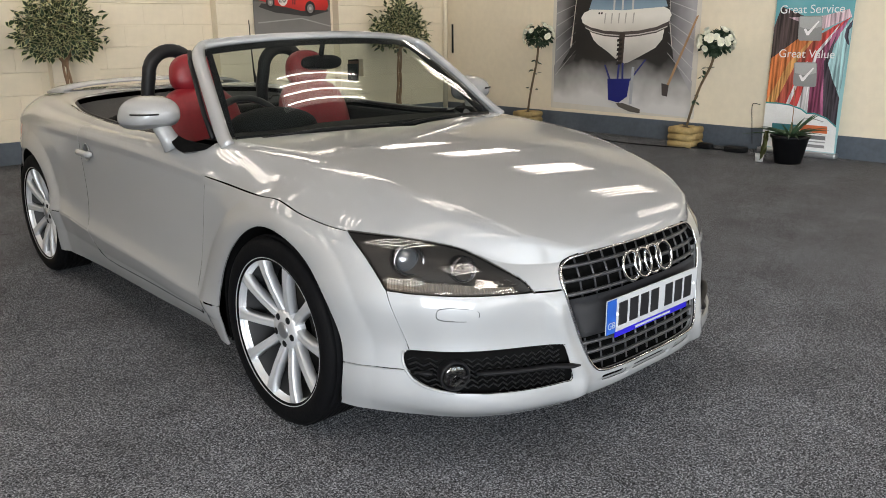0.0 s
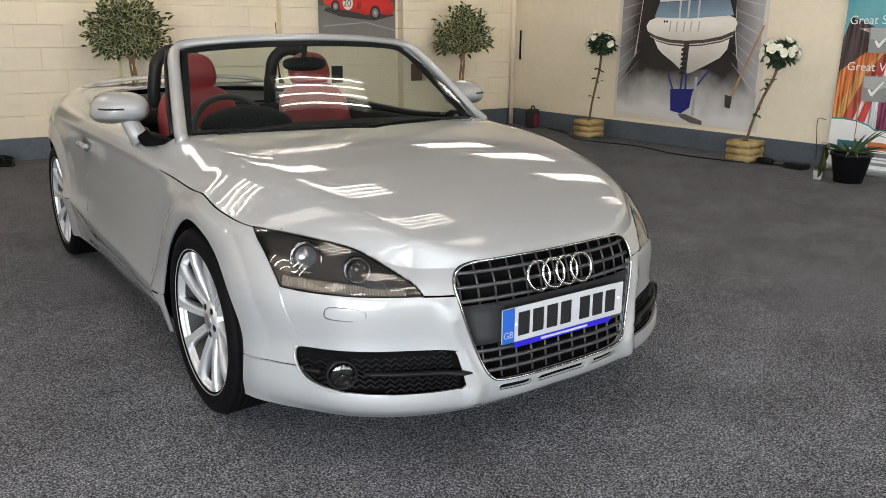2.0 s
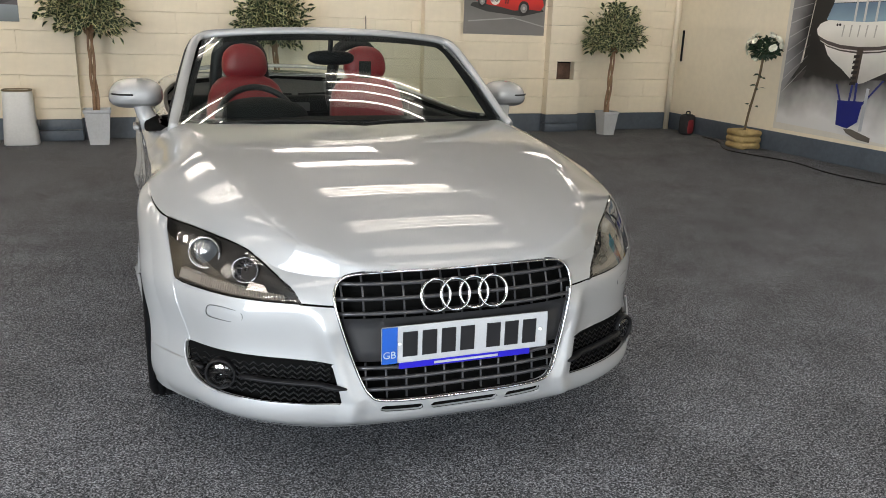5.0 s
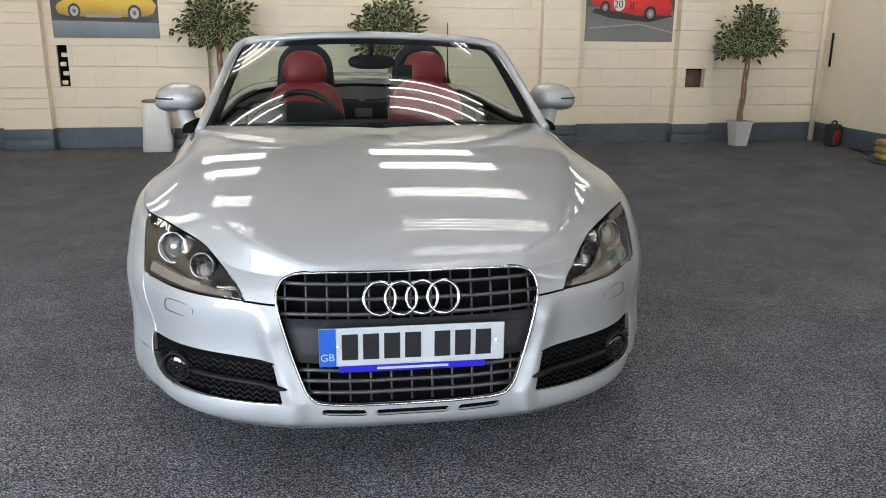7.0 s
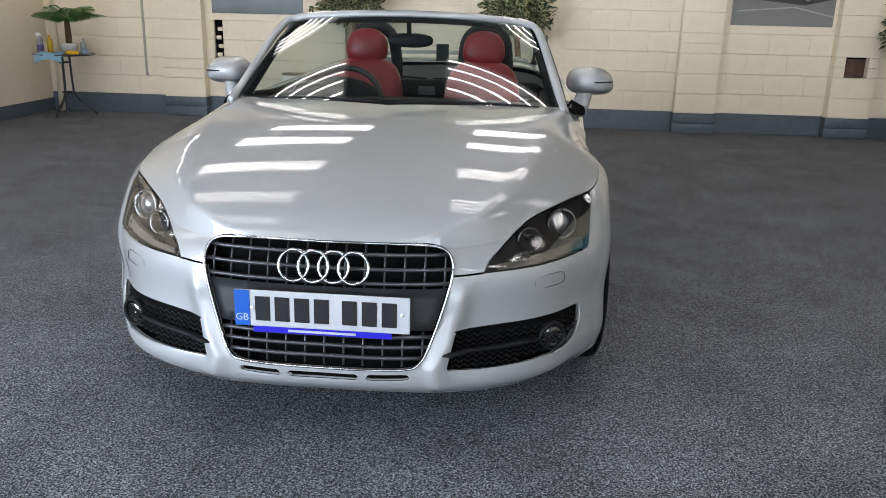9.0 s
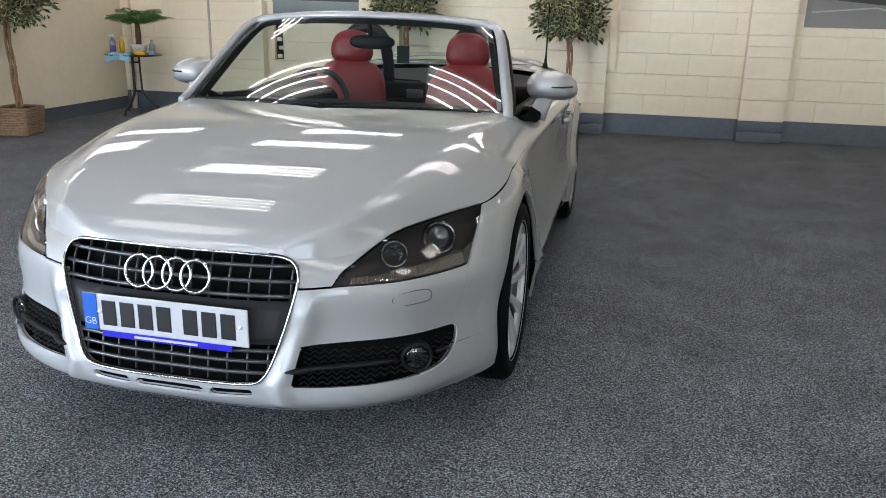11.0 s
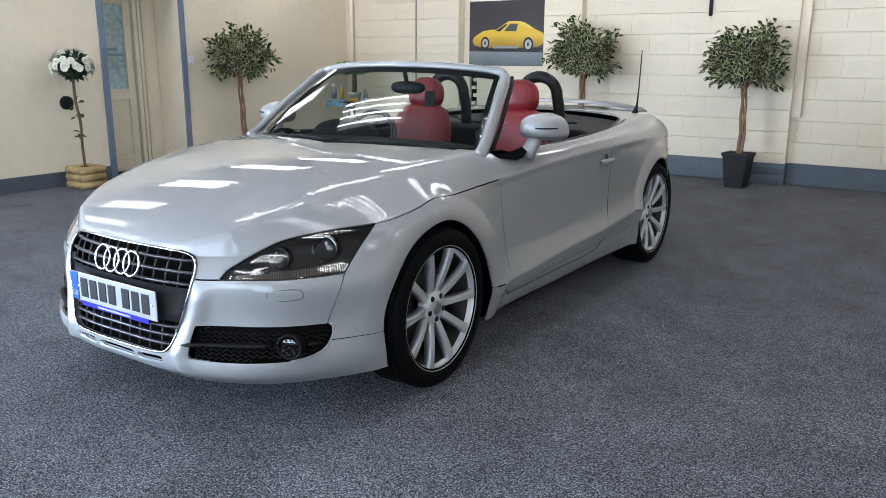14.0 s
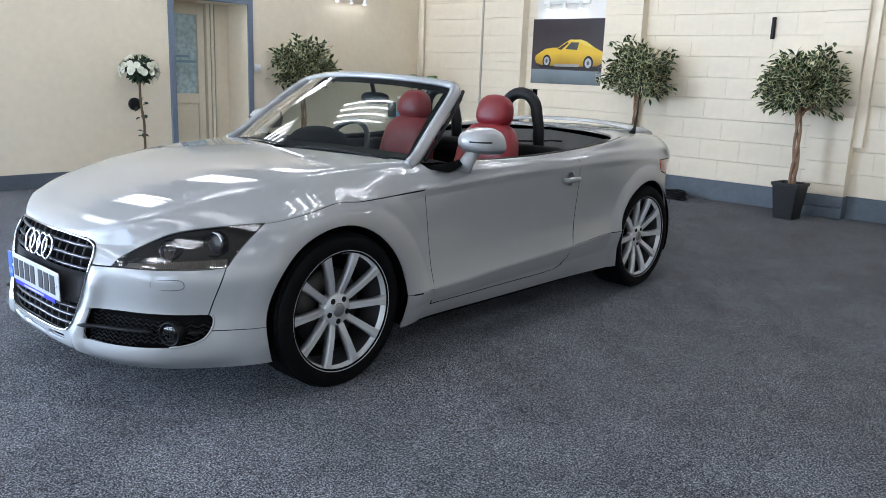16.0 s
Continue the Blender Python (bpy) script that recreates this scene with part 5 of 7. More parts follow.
# ---- doorway in the west wall ----
FRAME = mat("blue_grey_gloss_paint", (0.16, 0.20, 0.27), 0.4, var=0.1, scale=4)
LEAF = mat("cream_door_paint", (0.72, 0.66, 0.52), 0.45, var=0.04, scale=3)
RX = X0 - 0.42
wall("door_recess", [(RX, X0 - 0.2, DY0 - 0.1, DY0, 0, DZ + 0.1), (RX, X0 - 0.2, DY1, DY1 + 0.1, 0, DZ + 0.1), (RX, X0 - 0.2, DY0, DY1, DZ, DZ + 0.1), (RX - 0.12, RX - 0.02, DY0 - 0.1, DY1 + 0.1, 0, DZ + 0.1)], CREAM, "cream painted door recess")
architrave = tagged(part("door_frame", box(X0 - 0.01, X0 + 0.022, DY0 - 0.07, DY0, 0, DZ + 0.07, 0.004), FRAME, smooth=False), "blue-grey painted architrave round the doorway", "door frame", kind="structure")
part("jamb_trim", box(X0 - 0.01, X0 + 0.022, DY1, DY1 + 0.07, 0, DZ + 0.07, 0.004), FRAME, architrave, smooth=False)
part("head_trim", box(X0 - 0.01, X0 + 0.022, DY0, DY1, DZ, DZ + 0.07, 0.004), FRAME, architrave, smooth=False)
dl = tagged(part("door_1", box(RX - 0.018, RX + 0.025, DY0 + 0.01, DY0 + 0.10, 0.02, 1.96, 0.004), LEAF, smooth=False), "cream panelled door with a frosted glass pane", "door", kind="structure")
for nm, b in (("stile", (DY0 + 0.52, DY0 + 0.61, 0.02, 1.96)), ("rail", (DY0 + 0.10, DY0 + 0.52, 1.86, 1.96)), ("rail", (DY0 + 0.10, DY0 + 0.52, 0.82, 0.94)), ("rail", (DY0 + 0.10, DY0 + 0.52, 0.02, 0.20))):
    part(nm, box(RX - 0.018, RX + 0.025, *b, 0.004), LEAF, dl, smooth=False)
part("panel", box(RX - 0.012, RX + 0.008, DY0 + 0.10, DY0 + 0.52, 0.20, 0.82, 0.003), LEAF, dl, smooth=False)
part("panel_bead", box(RX + 0.004, RX + 0.014, DY0 + 0.12, DY0 + 0.50, 0.74, 0.755, 0.002), LEAF, dl, smooth=False)
FROST = mat("frosted_glass", (0.36, 0.47, 0.50), 0.25, var=0.35, scale=2.2)
part("pane", box(RX - 0.004, RX + 0.004, DY0 + 0.10, DY0 + 0.52, 0.94, 1.86), FROST, dl, "frosted blue-green glass pane", smooth=False)
for z0, z1, y0, y1 in ((1.30, 1.33, 0.11, 0.50), (1.05, 1.32, 0.20, 0.24), (1.36, 1.39, 0.12, 0.42)):
    part("etched_line", box(RX + 0.004, RX + 0.0055, DY0 + y0, DY0 + y1, z0, z1), mat("etched_blue", (0.16, 0.26, 0.34), 0.3), dl, smooth=False)
for k, (a, b) in enumerate(((0.63, 0.68), (0.70, 0.74), (0.76, 0.80))):
    part("frame_post", box(RX - 0.018, RX + 0.05 - 0.012 * k, DY0 + a, DY0 + b, 0, DZ, 0.006), LEAF, dl, smooth=False)
tagged(part("door_mat", box(RX + 0.03, X0 + 0.02, DY0 + 0.03, DY1 - 0.03, 0, 0.012, 0.004), mat("black_mat", (0.02, 0.02, 0.022), 0.9, bump=0.4, bump_scale=300), smooth=False), "thin black mat in the doorway", "door mat")
sw_ob = tagged(part("light_switch", box(X0, X0 + 0.012, 6.02, 6.11, 1.225, 1.31, 0.004), TRAY), "white light switch plate on the wall", "light switch")
part("rocker", box(X0 + 0.010, X0 + 0.017, 6.05, 6.08, 1.25, 1.285, 0.002), TRAY, sw_ob)
bm = lathe([(0.0, 0.035), (0.05, 0.04), (0.066, 0.03), (0.07, 0.0)], 28, "x", at=(X0, 4.467, 0.84))
port = tagged(part("wall_vent", bm, BLACK), "round black vent cap on the wall", "vent")

# ---- posters ----
PLAIN = {}


def ink(r, g, b, rough=0.45):
    key = (r, g, b)
    if key not in PLAIN:
        PLAIN[key] = mat("print_ink", (r, g, b), rough, var=0.06, scale=9)
    return PLAIN[key]


def on_north(x, z, y):
    return Matrix.Translation((x, y, z)) @ Matrix(((1, 0, 0, 0), (0, 0, -1, 0), (0, 1, 0, 0), (0, 0, 0, 1)))


def on_east(y, z, x):
    return Matrix.Translation((x, y, z)) @ Matrix(((0, 0, -1, 0), (-1, 0, 0, 0), (0, 1, 0, 0), (0, 0, 0, 1)))


def flat(name, pts, layer, m, material, parent):
    """A printed shape: a thin polygon on the plane of m."""
    bm = bmesh.new()
    f = bm.faces.new([bm.verts.new(m @ Vector((u, v, 0.0012 * layer))) for u, v in pts])
    f.normal_update()
    bmesh.ops.triangulate(bm, faces=[f])
    return part(name, bm, material, parent, smooth=False)


def disc(u, v, r, n=24, k=1.0):
    return [(u + k * r * math.cos(2 * math.pi * i / n), v + r * math.sin(2 * math.pi * i / n)) for i in range(n)]


def scaled(pts, u0, v0, k):
    """Drawing units, y down, to the sheet's metres."""
    return [((x - u0) * k, (v0 - y) * k) for x, y in pts]


def letters(text, size, m, material, parent, layer=6):
    cu = bpy.data.curves.new("lettering", "FONT")
    cu.body, cu.size = text, size
    ob = bpy.data.objects.new("lettering", cu)
    scene.collection.objects.link(ob)
    me = bpy.data.meshes.new_from_object(ob.evaluated_get(bpy.context.evaluated_depsgraph_get()))
    bpy.data.objects.remove(ob)
    me.transform(m @ Matrix.Translation((0, 0, 0.0012 * layer)))
    me.materials.append(material)
    out = new("lettering", me)
    out.parent = parent
    return out


def gradient(name, low, high, z0, z1, axis="Z"):
    """A print that runs from one colour to another up the sheet, with soft clouds."""
    m = mat(name, low, 0.45)
    n, ln = m.node_tree.nodes, m.node_tree.links
    tc, sp, mr, mx, no, ad = (n.new("ShaderNodeTexCoord"), n.new("ShaderNodeSeparateXYZ"), n.new("ShaderNodeMapRange"), n.new("ShaderNodeMix"), n.new("ShaderNodeTexNoise"), n.new("ShaderNodeMath"))
    no.inputs["Scale"].default_value = 3.5
    ln.new(tc.outputs["Object"], sp.inputs[0])
    ln.new(tc.outputs["Object"], no.inputs["Vector"])
    ad.operation = "MULTIPLY_ADD"
    ad.inputs[1].default_value = (z1 - z0) * 0.7
    ln.new(no.outputs["Fac"], ad.inputs[0])
    ln.new(sp.outputs[axis], ad.inputs[2])
    mr.inputs["From Min"].default_value, mr.inputs["From Max"].default_value = z0 + (z1 - z0) * 0.35, z1 + (z1 - z0) * 0.35
    ln.new(ad.outputs[0], mr.inputs["Value"])
    mx.data_type = "RGBA"
    mx.inputs["A"].default_value, mx.inputs["B"].default_value = (*low, 1), (*high, 1)
    ln.new(mr.outputs[0], mx.inputs["Factor"])
    ln.new(mx.outputs["Result"], n["Principled BSDF"].inputs["Base Color"])
    return m


letters("GB", 0.030, Matrix.Translation((-PLW + 0.003, py - 0.0068, PLZ0 + 0.018)) @ pose(0, 0, 0, 90, 0, 0), WHITE, plate, 0)
def streaked(r, g, b):
    """Printed light trail: the colour broken by fine lighter and darker lines along the trail."""
    m = mat("streak_print", (r, g, b), 0.45)
    n, ln = m.node_tree.nodes, m.node_tree.links
    tc, mp, no, mr, mx = n.new("ShaderNodeTexCoord"), n.new("ShaderNodeMapping"), n.new("ShaderNodeTexNoise"), n.new("ShaderNodeMapRange"), n.new("ShaderNodeMix")
    mp.inputs["Rotation"].default_value = (radians(-28), 0, 0)
    mp.inputs["Scale"].default_value = (1, 26, 1.6)
    no.inputs["Scale"].default_value, no.inputs["Detail"].default_value = 1.6, 4
    ln.new(tc.outputs["Object"], mp.inputs["Vector"])
    ln.new(mp.outputs[0], no.inputs["Vector"])
    mr.inputs["From Min"].default_value, mr.inputs["From Max"].default_value = 0.36, 0.64
    ln.new(no.outputs["Fac"], mr.inputs["Value"])
    mx.data_type = "RGBA"
    mx.inputs["A"].default_value = (0.35 * r, 0.35 * g, 0.35 * b, 1)
    mx.inputs["B"].default_value = (min(0.85, 1.3 * r + 0.06), min(0.85, 1.3 * g + 0.05), min(0.85, 1.3 * b + 0.05), 1)
    ln.new(mr.outputs[0], mx.inputs["Factor"])
    ln.new(mx.outputs["Result"], n["Principled BSDF"].inputs["Base Color"])
    return m


# yellow sports car
PW, PH = 1.12, 0.80
board = tagged(part("wall_board", box(-0.215, 0.84, Y1 - 0.004, Y1 + 0.002, 1.25, 2.62, 0.001), mat("white_board", (0.78, 0.76, 0.72), 0.5, var=0.03), smooth=False), "plain white board fixed to the wall behind a poster", "board")
yel = tagged(part("car_poster", box(-0.262, -0.262 + PW, Y1 - 0.0075, Y1 - 0.0045, 1.205, 1.205 + PH, 0.0005), gradient("dusk_print", (0.055, 0.042, 0.05), (0.022, 0.015, 0.019), 1.4, 1.9), smooth=False),
             "poster of a yellow sports car on dark ground", "poster")
K = PW / 135.0
o = dict(u0=941, v0=145, k=K)
m = on_north(-0.262, 1.205, Y1 - 0.0078)
flat("printed_floor", [(0.002, 0.002), (PW - 0.002, 0.002), (PW - 0.002, 0.165), (0.002, 0.18)], 1, m, gradient("floor_print", (0.10, 0.12, 0.13), (0.24, 0.29, 0.32), 1.2, 1.42), yel)
flat("printed_shadow", scaled([(950, 117), (1072, 119), (1060, 124), (960, 122)], **o), 2, m, ink(0.015, 0.012, 0.012), yel)
flat("printed_car", scaled([(947, 107), (950, 102), (966, 93), (980, 91), (990, 91), (1003, 83), (1011, 79), (1030, 79), (1040, 82), (1056, 91), (1068, 96), (1073, 103), (1069, 113), (1060, 117), (1034, 118), (1000, 119), (960, 117), (950, 114)], **o), 3, m, gradient("yellow_print", (0.33, 0.17, 0.005), (0.76, 0.50, 0.03), 1.42, 1.58), yel)
flat("printed_roof", scaled([(1011, 79), (1030, 79), (1040, 82), (1056, 91), (1040, 88), (1028, 83), (1012, 81)], **o), 4, m, ink(0.78, 0.60, 0.10), yel)
flat("printed_window", scaled([(1003, 93), (1013, 83), (1027, 83), (1024, 94)], **o), 4, m, ink(0.05, 0.06, 0.06), yel)
flat("printed_window", scaled([(988, 93), (1006, 83), (1009, 84), (996, 94)], **o), 4, m, ink(0.03, 0.03, 0.03), yel)
flat("printed_sill", scaled([(984, 115), (1030, 115), (1028, 119), (984, 119)], **o), 4, m, ink(0.30, 0.29, 0.27), yel)
for wx, wy, r in ((970, 111, 9.5), (1045, 113, 10.5)):
    c = scaled([(wx, wy)], **o)[0]
    flat("printed_wheel", disc(c[0], c[1], r * K, 24, 0.82), 4, m, ink(0.012, 0.012, 0.012), yel)
    flat("printed_rim", disc(c[0], c[1], r * K * 0.68, 20, 0.82), 5, m, ink(0.42, 0.42, 0.44), yel)
    flat("printed_hub", disc(c[0], c[1], r * K * 0.28, 12, 0.82), 6, m, ink(0.10, 0.10, 0.11), yel)

# red racing car
RX0, RZ0, RW, RH = 5.745, 1.215, 1.115, 0.80
red = tagged(part("car_poster", box(RX0, RX0 + RW, Y1 - 0.007, Y1 - 0.004, RZ0, RZ0 + RH, 0.0005), gradient("road_print", (0.20, 0.195, 0.19), (0.10, 0.105, 0.095), 1.3, 1.9), smooth=False),
             "poster of a red racing car on a road", "poster")
K = RW / 298.0
o = dict(u0=120, v0=135, k=K)
m = on_north(RX0, RZ0, Y1 - 0.0073)
flat("printed_verge", [(0.002, 0.40), (RW - 0.002, 0.37), (RW - 0.002, 0.79), (0.002, 0.79)], 1, m, ink(0.085, 0.09, 0.07), red)
flat("printed_line", scaled([(135, 92), (300, 78), (418, 104), (418, 108), (300, 82), (135, 96)], **o), 2, m, ink(0.33, 0.33, 0.32), red)
flat("printed_shadow", scaled([(140, 45), (200, 62), (330, 74), (412, 56), (400, 44), (150, 34)], **o), 2, m, ink(0.03, 0.03, 0.03), red)
flat("printed_car", scaled([(138, 12), (145, -8), (175, -22), (215, -30), (250, -46), (292, -50), (325, -34), (372, -22), (404, 10), (411, 38), (400, 54), (365, 52), (300, 56), (250, 46), (205, 40), (160, 28), (142, 24)], **o), 3, m, gradient("red_print", (0.22, 0.006, 0.008), (0.62, 0.025, 0.02), 1.42, 1.62), red)
flat("printed_window", scaled([(228, -28), (255, -42), (288, -44), (300, -28), (262, -22)], **o), 4, m, ink(0.04, 0.045, 0.05), red)
flat("printed_disc", disc(*scaled([(230, 18)], **o)[0], 0.085, 24, 0.85), 4, m, ink(0.72, 0.70, 0.66), red)
letters("20", 0.115, m @ Matrix.Translation((*scaled([(212, 30)], **o)[0], 0)), ink(0.02, 0.02, 0.02), red, 5)
for x in (268, 276):
    flat("printed_gill", scaled([(x, 12), (x + 4, 12), (x + 2, 36), (x - 2, 36)], **o), 4, m, ink(0.05, 0.01, 0.01), red)
for wx, wy, r in ((183, 30, 19), (336, 48, 24)):
    c = scaled([(wx, wy)], **o)[0]
    flat("printed_wheel", disc(c[0], c[1], r * K, 24, 0.85), 4, m, ink(0.015, 0.015, 0.015), red)
    flat("printed_rim", disc(c[0], c[1], r * K * 0.62, 20, 0.85), 5, m, ink(0.22, 0.22, 0.22), red)
    flat("printed_hub", disc(c[0], c[1], r * K * 0.25, 12, 0.85), 6, m, ink(0.45, 0.45, 0.44), red)

# boat print on the east wall
BY1, BY0, BZ0, BZ1 = 6.89, 4.81, 0.265, 2.55
bx = X1 - 0.004
boat = tagged(part("boat_poster", box(bx - 0.003, bx, BY0, BY1, BZ0, BZ1, 0.0005), mat("vinyl_margin", (0.66, 0.62, 0.55), 0.5, var=0.04), smooth=False), "large vinyl print of a motor boat in a white brick garage", "poster")
m = on_east(BY1, BZ0, bx - 0.0033)
K = (BY1 - BY0) / 690.0
o = dict(u0=112, v0=560, k=K)
trail = dict(u0=66, v0=530, k=K)
flat("printed_floor", scaled([(125, 535), (125, 380), (250, 270), (650, 250), (785, 420), (785, 555), (600, 550), (400, 540)], **o), 1, m, gradient("snow_floor_print", (0.66, 0.65, 0.64), (0.02, 0.019, 0.019), 0.42, 0.92), boat)
flat("printed_dark", scaled([(215, 318), (225, 200), (240, 60), (262, -240), (655, -240), (668, 60), (672, 200), (690, 300), (640, 322), (560, 345), (470, 352), (380, 350), (290, 340)], **o), 2, m, gradient("shadow_print", (0.022, 0.02, 0.02), (0.012, 0.011, 0.011), 0.6, 1.6), boat)
flat("printed_wall", scaled([(135, -240), (262, -240), (236, 60), (222, 200), (205, 318), (128, 420)], **o), 3, m, gradient("brick_print_a", (0.015, 0.014, 0.015), (0.36, 0.35, 0.36), 6.56, 6.88, "Y"), boat)
flat("printed_wall", scaled([(655, -240), (790, -240), (780, 460), (700, 340), (676, 200), (668, 60)], **o), 3, m, gradient("brick_print_b", (0.40, 0.39, 0.41), (0.015, 0.014, 0.015), 4.92, 5.27, "Y"), boat)
for i in range(14):
    y = -230 + 48 * i
    f = y / 500.0
    flat("printed_joint", scaled([(133, y + 30 * f), (236, y * 0.78 + 8), (236, y * 0.78 + 11), (133, y + 30 * f + 4)], **o), 4, m, gradient("joint_print_a", (0.05, 0.05, 0.05), (0.50, 0.49, 0.50), 6.46, 6.84, "Y"), boat)
    flat("printed_joint", scaled([(672, y * 0.78 + 8), (786, y + 40 * f), (786, y + 40 * f + 4), (672, y * 0.78 + 11)], **o), 4, m, gradient("joint_print_b", (0.52, 0.51, 0.52), (0.05, 0.05, 0.05), 4.98, 5.36, "Y"), boat)
flat("printed_hull", scaled([(300, 228), (380, 252), (460, 258), (540, 252), (655, 226), (648, 268), (620, 300), (560, 330), (500, 358), (479, 363), (450, 352), (400, 318), (350, 290), (328, 272)], **o), 5, m, gradient("hull_print", (0.40, 0.385, 0.36), (0.78, 0.75, 0.70), 0.85, 1.25), boat)
flat("printed_stripe", scaled([(272, 206), (310, 224), (380, 236), (460, 240), (540, 236), (620, 222), (676, 202), (666, 226), (620, 244), (540, 257), (460, 263), (380, 257), (320, 244), (288, 226)], **o), 6, m, ink(0.07, 0.055, 0.05), boat)
flat("printed_line", scaled([(284, 222), (320, 236), (380, 248), (460, 253), (540, 248), (620, 235), (668, 218), (667, 222), (620, 239), (540, 252), (460, 257), (380, 252), (320, 240), (286, 226)], **o), 6.5, m, ink(0.62, 0.60, 0.56), boat)
flat("printed_deck", scaled([(262, 185), (275, 165), (310, 152), (640, 146), (672, 160), (682, 178), (670, 203), (620, 222), (540, 236), (460, 240), (380, 236), (310, 222), (270, 205)], **o), 7, m, gradient("deck_print", (0.58, 0.55, 0.49), (0.82, 0.79, 0.73), 1.22, 1.40), boat)
flat("printed_glass", scaled([(300, 152), (322, 96), (640, 90), (664, 148), (470, 158)], **o), 8, m, gradient("tinted_print", (0.22, 0.33, 0.42), (0.08, 0.13, 0.20), 1.5, 1.75), boat)
flat("printed_cabin", scaled([(322, 94), (350, -30), (612, -36), (640, 88)], **o), 8, m, ink(0.72, 0.70, 0.66), boat)
for x in (418, 458, 505):
    flat("printed_post", scaled([(x, 156), (x + 3, 20), (x + 11, 20), (x + 9, 156)], **o), 9, m, ink(0.55, 0.54, 0.52), boat)
for x in (380, 412, 446, 478, 514):
    flat("printed_plank", scaled([(x, 168), (x + 6, 168), (x + 2, 208), (x - 3, 208)], **o), 9, m, ink(0.45, 0.43, 0.38), boat)
for x in (352, 364):
    flat("printed_eye", disc(*scaled([(x, 168)], **o)[0], 0.014, 12), 9, m, ink(0.02, 0.02, 0.02), boat)
for k in range(6):
    flat("printed_strut", scaled([(446, 268 + 18 * k), (470, 266 + 18 * k), (468, 276 + 18 * k), (444, 279 + 18 * k)], **o), 10, m, ink(0.012, 0.01, 0.01), boat)
flat("printed_winch", scaled([(408, 214), (434, 214), (430, 330), (405, 330)], **trail), 9, m, ink(0.05, 0.035, 0.03), boat)
for x0, y0, x1, y1 in ((340, 340, 368, 400), (530, 315, 460, 400), (408, 330, 404, 400), (425, 330, 428, 400)):
    flat("printed_bar", scaled([(x0, y0), (x0 + 9, y0), (x1 + 9, y1), (x1, y1)], **trail), 9, m, ink(0.02, 0.03, 0.16), boat)
flat("printed_trailer", scaled([(360, 395), (468, 390), (458, 462), (420, 488), (368, 480)], **trail), 10, m, ink(0.008, 0.015, 0.17), boat)
flat("printed_leg", scaled([(474, 345), (486, 345), (482, 490), (468, 492)], **trail), 10, m, ink(0.40, 0.42, 0.45), boat)
flat("printed_timber", scaled([(405, 490), (440, 488), (522, 508), (522, 524), (470, 520), (420, 504)], **trail), 11, m, ink(0.12, 0.105, 0.09), boat)
flat("printed_broom", scaled([(786, 185), (796, 182), (690, 440), (681, 436)], **o), 9, m, ink(0.42, 0.24, 0.13), boat)
flat("printed_brush", scaled([(658, 432), (690, 438), (686, 482), (662, 478)], **o), 10, m, ink(0.05, 0.04, 0.04), boat)
flat("printed_stain", scaled([(175, 400), (195, 345), (240, 330), (225, 362), (185, 378)], **o), 3, m, ink(0.05, 0.045, 0.045), boat)
part("hanging_rail", tube([(bx - 0.01, BY0 - 0.01, BZ1), (bx - 0.01, BY1 + 0.01, BZ1)], 0.012, 8), TRAY, boat)

# roll-up banner
GY1, GW = 3.955, 0.765
ban = empty("roll_up_banner", 0, 0, 0)
tagged(ban, "tall roll-up banner with coloured light streaks", "banner")
lean = on_east(GY1, 0.05, X1 - 0.075) @ pose(0, 0, 0, -1.2, 0, 0)
part("sheet", (lambda c: ([lean @ Vector(p) for p in c], [(0, 1, 2, 3), (7, 6, 5, 4), (0, 4, 5, 1), (1, 5, 6, 2), (2, 6, 7, 3), (3, 7, 4, 0)]))(
    [(0, 0, 0), (GW, 0, 0), (GW, 2.0, 0), (0, 2.0, 0), (0, 0, -0.003), (GW, 0, -0.003), (GW, 2.0, -0.003), (0, 2.0, -0.003)]), gradient("teal_print", (0.30, 0.55, 0.58), (0.02, 0.30, 0.36), 0.6, 2.0), ban, smooth=False)
bm = box(X1 - 0.14, X1 - 0.03, GY1 - GW - 0.02, GY1 + 0.02, 0, 0.05, 0.012)
part("foot", bm, mat("banner_alloy", (0.55, 0.56, 0.58), 0.35, metal=0.9), ban)
part("pole", tube([(X1 - 0.03, GY1 - GW / 2, 0.03), (X1 - 0.035, GY1 - GW / 2, 2.05)], 0.01, 8), SATIN, ban)
K = GW / 393.0


def bpt(pts):
    """Drawing units of the banner: the left edge slants, so each row starts at its own offset."""
    out = []
    for x, y in pts:
        left = 235 - 80 * y / 800.0
        out.append((min(max((x - left) * K, 0.001), GW - 0.001), (815 - y) * K * 0.945))
    return out


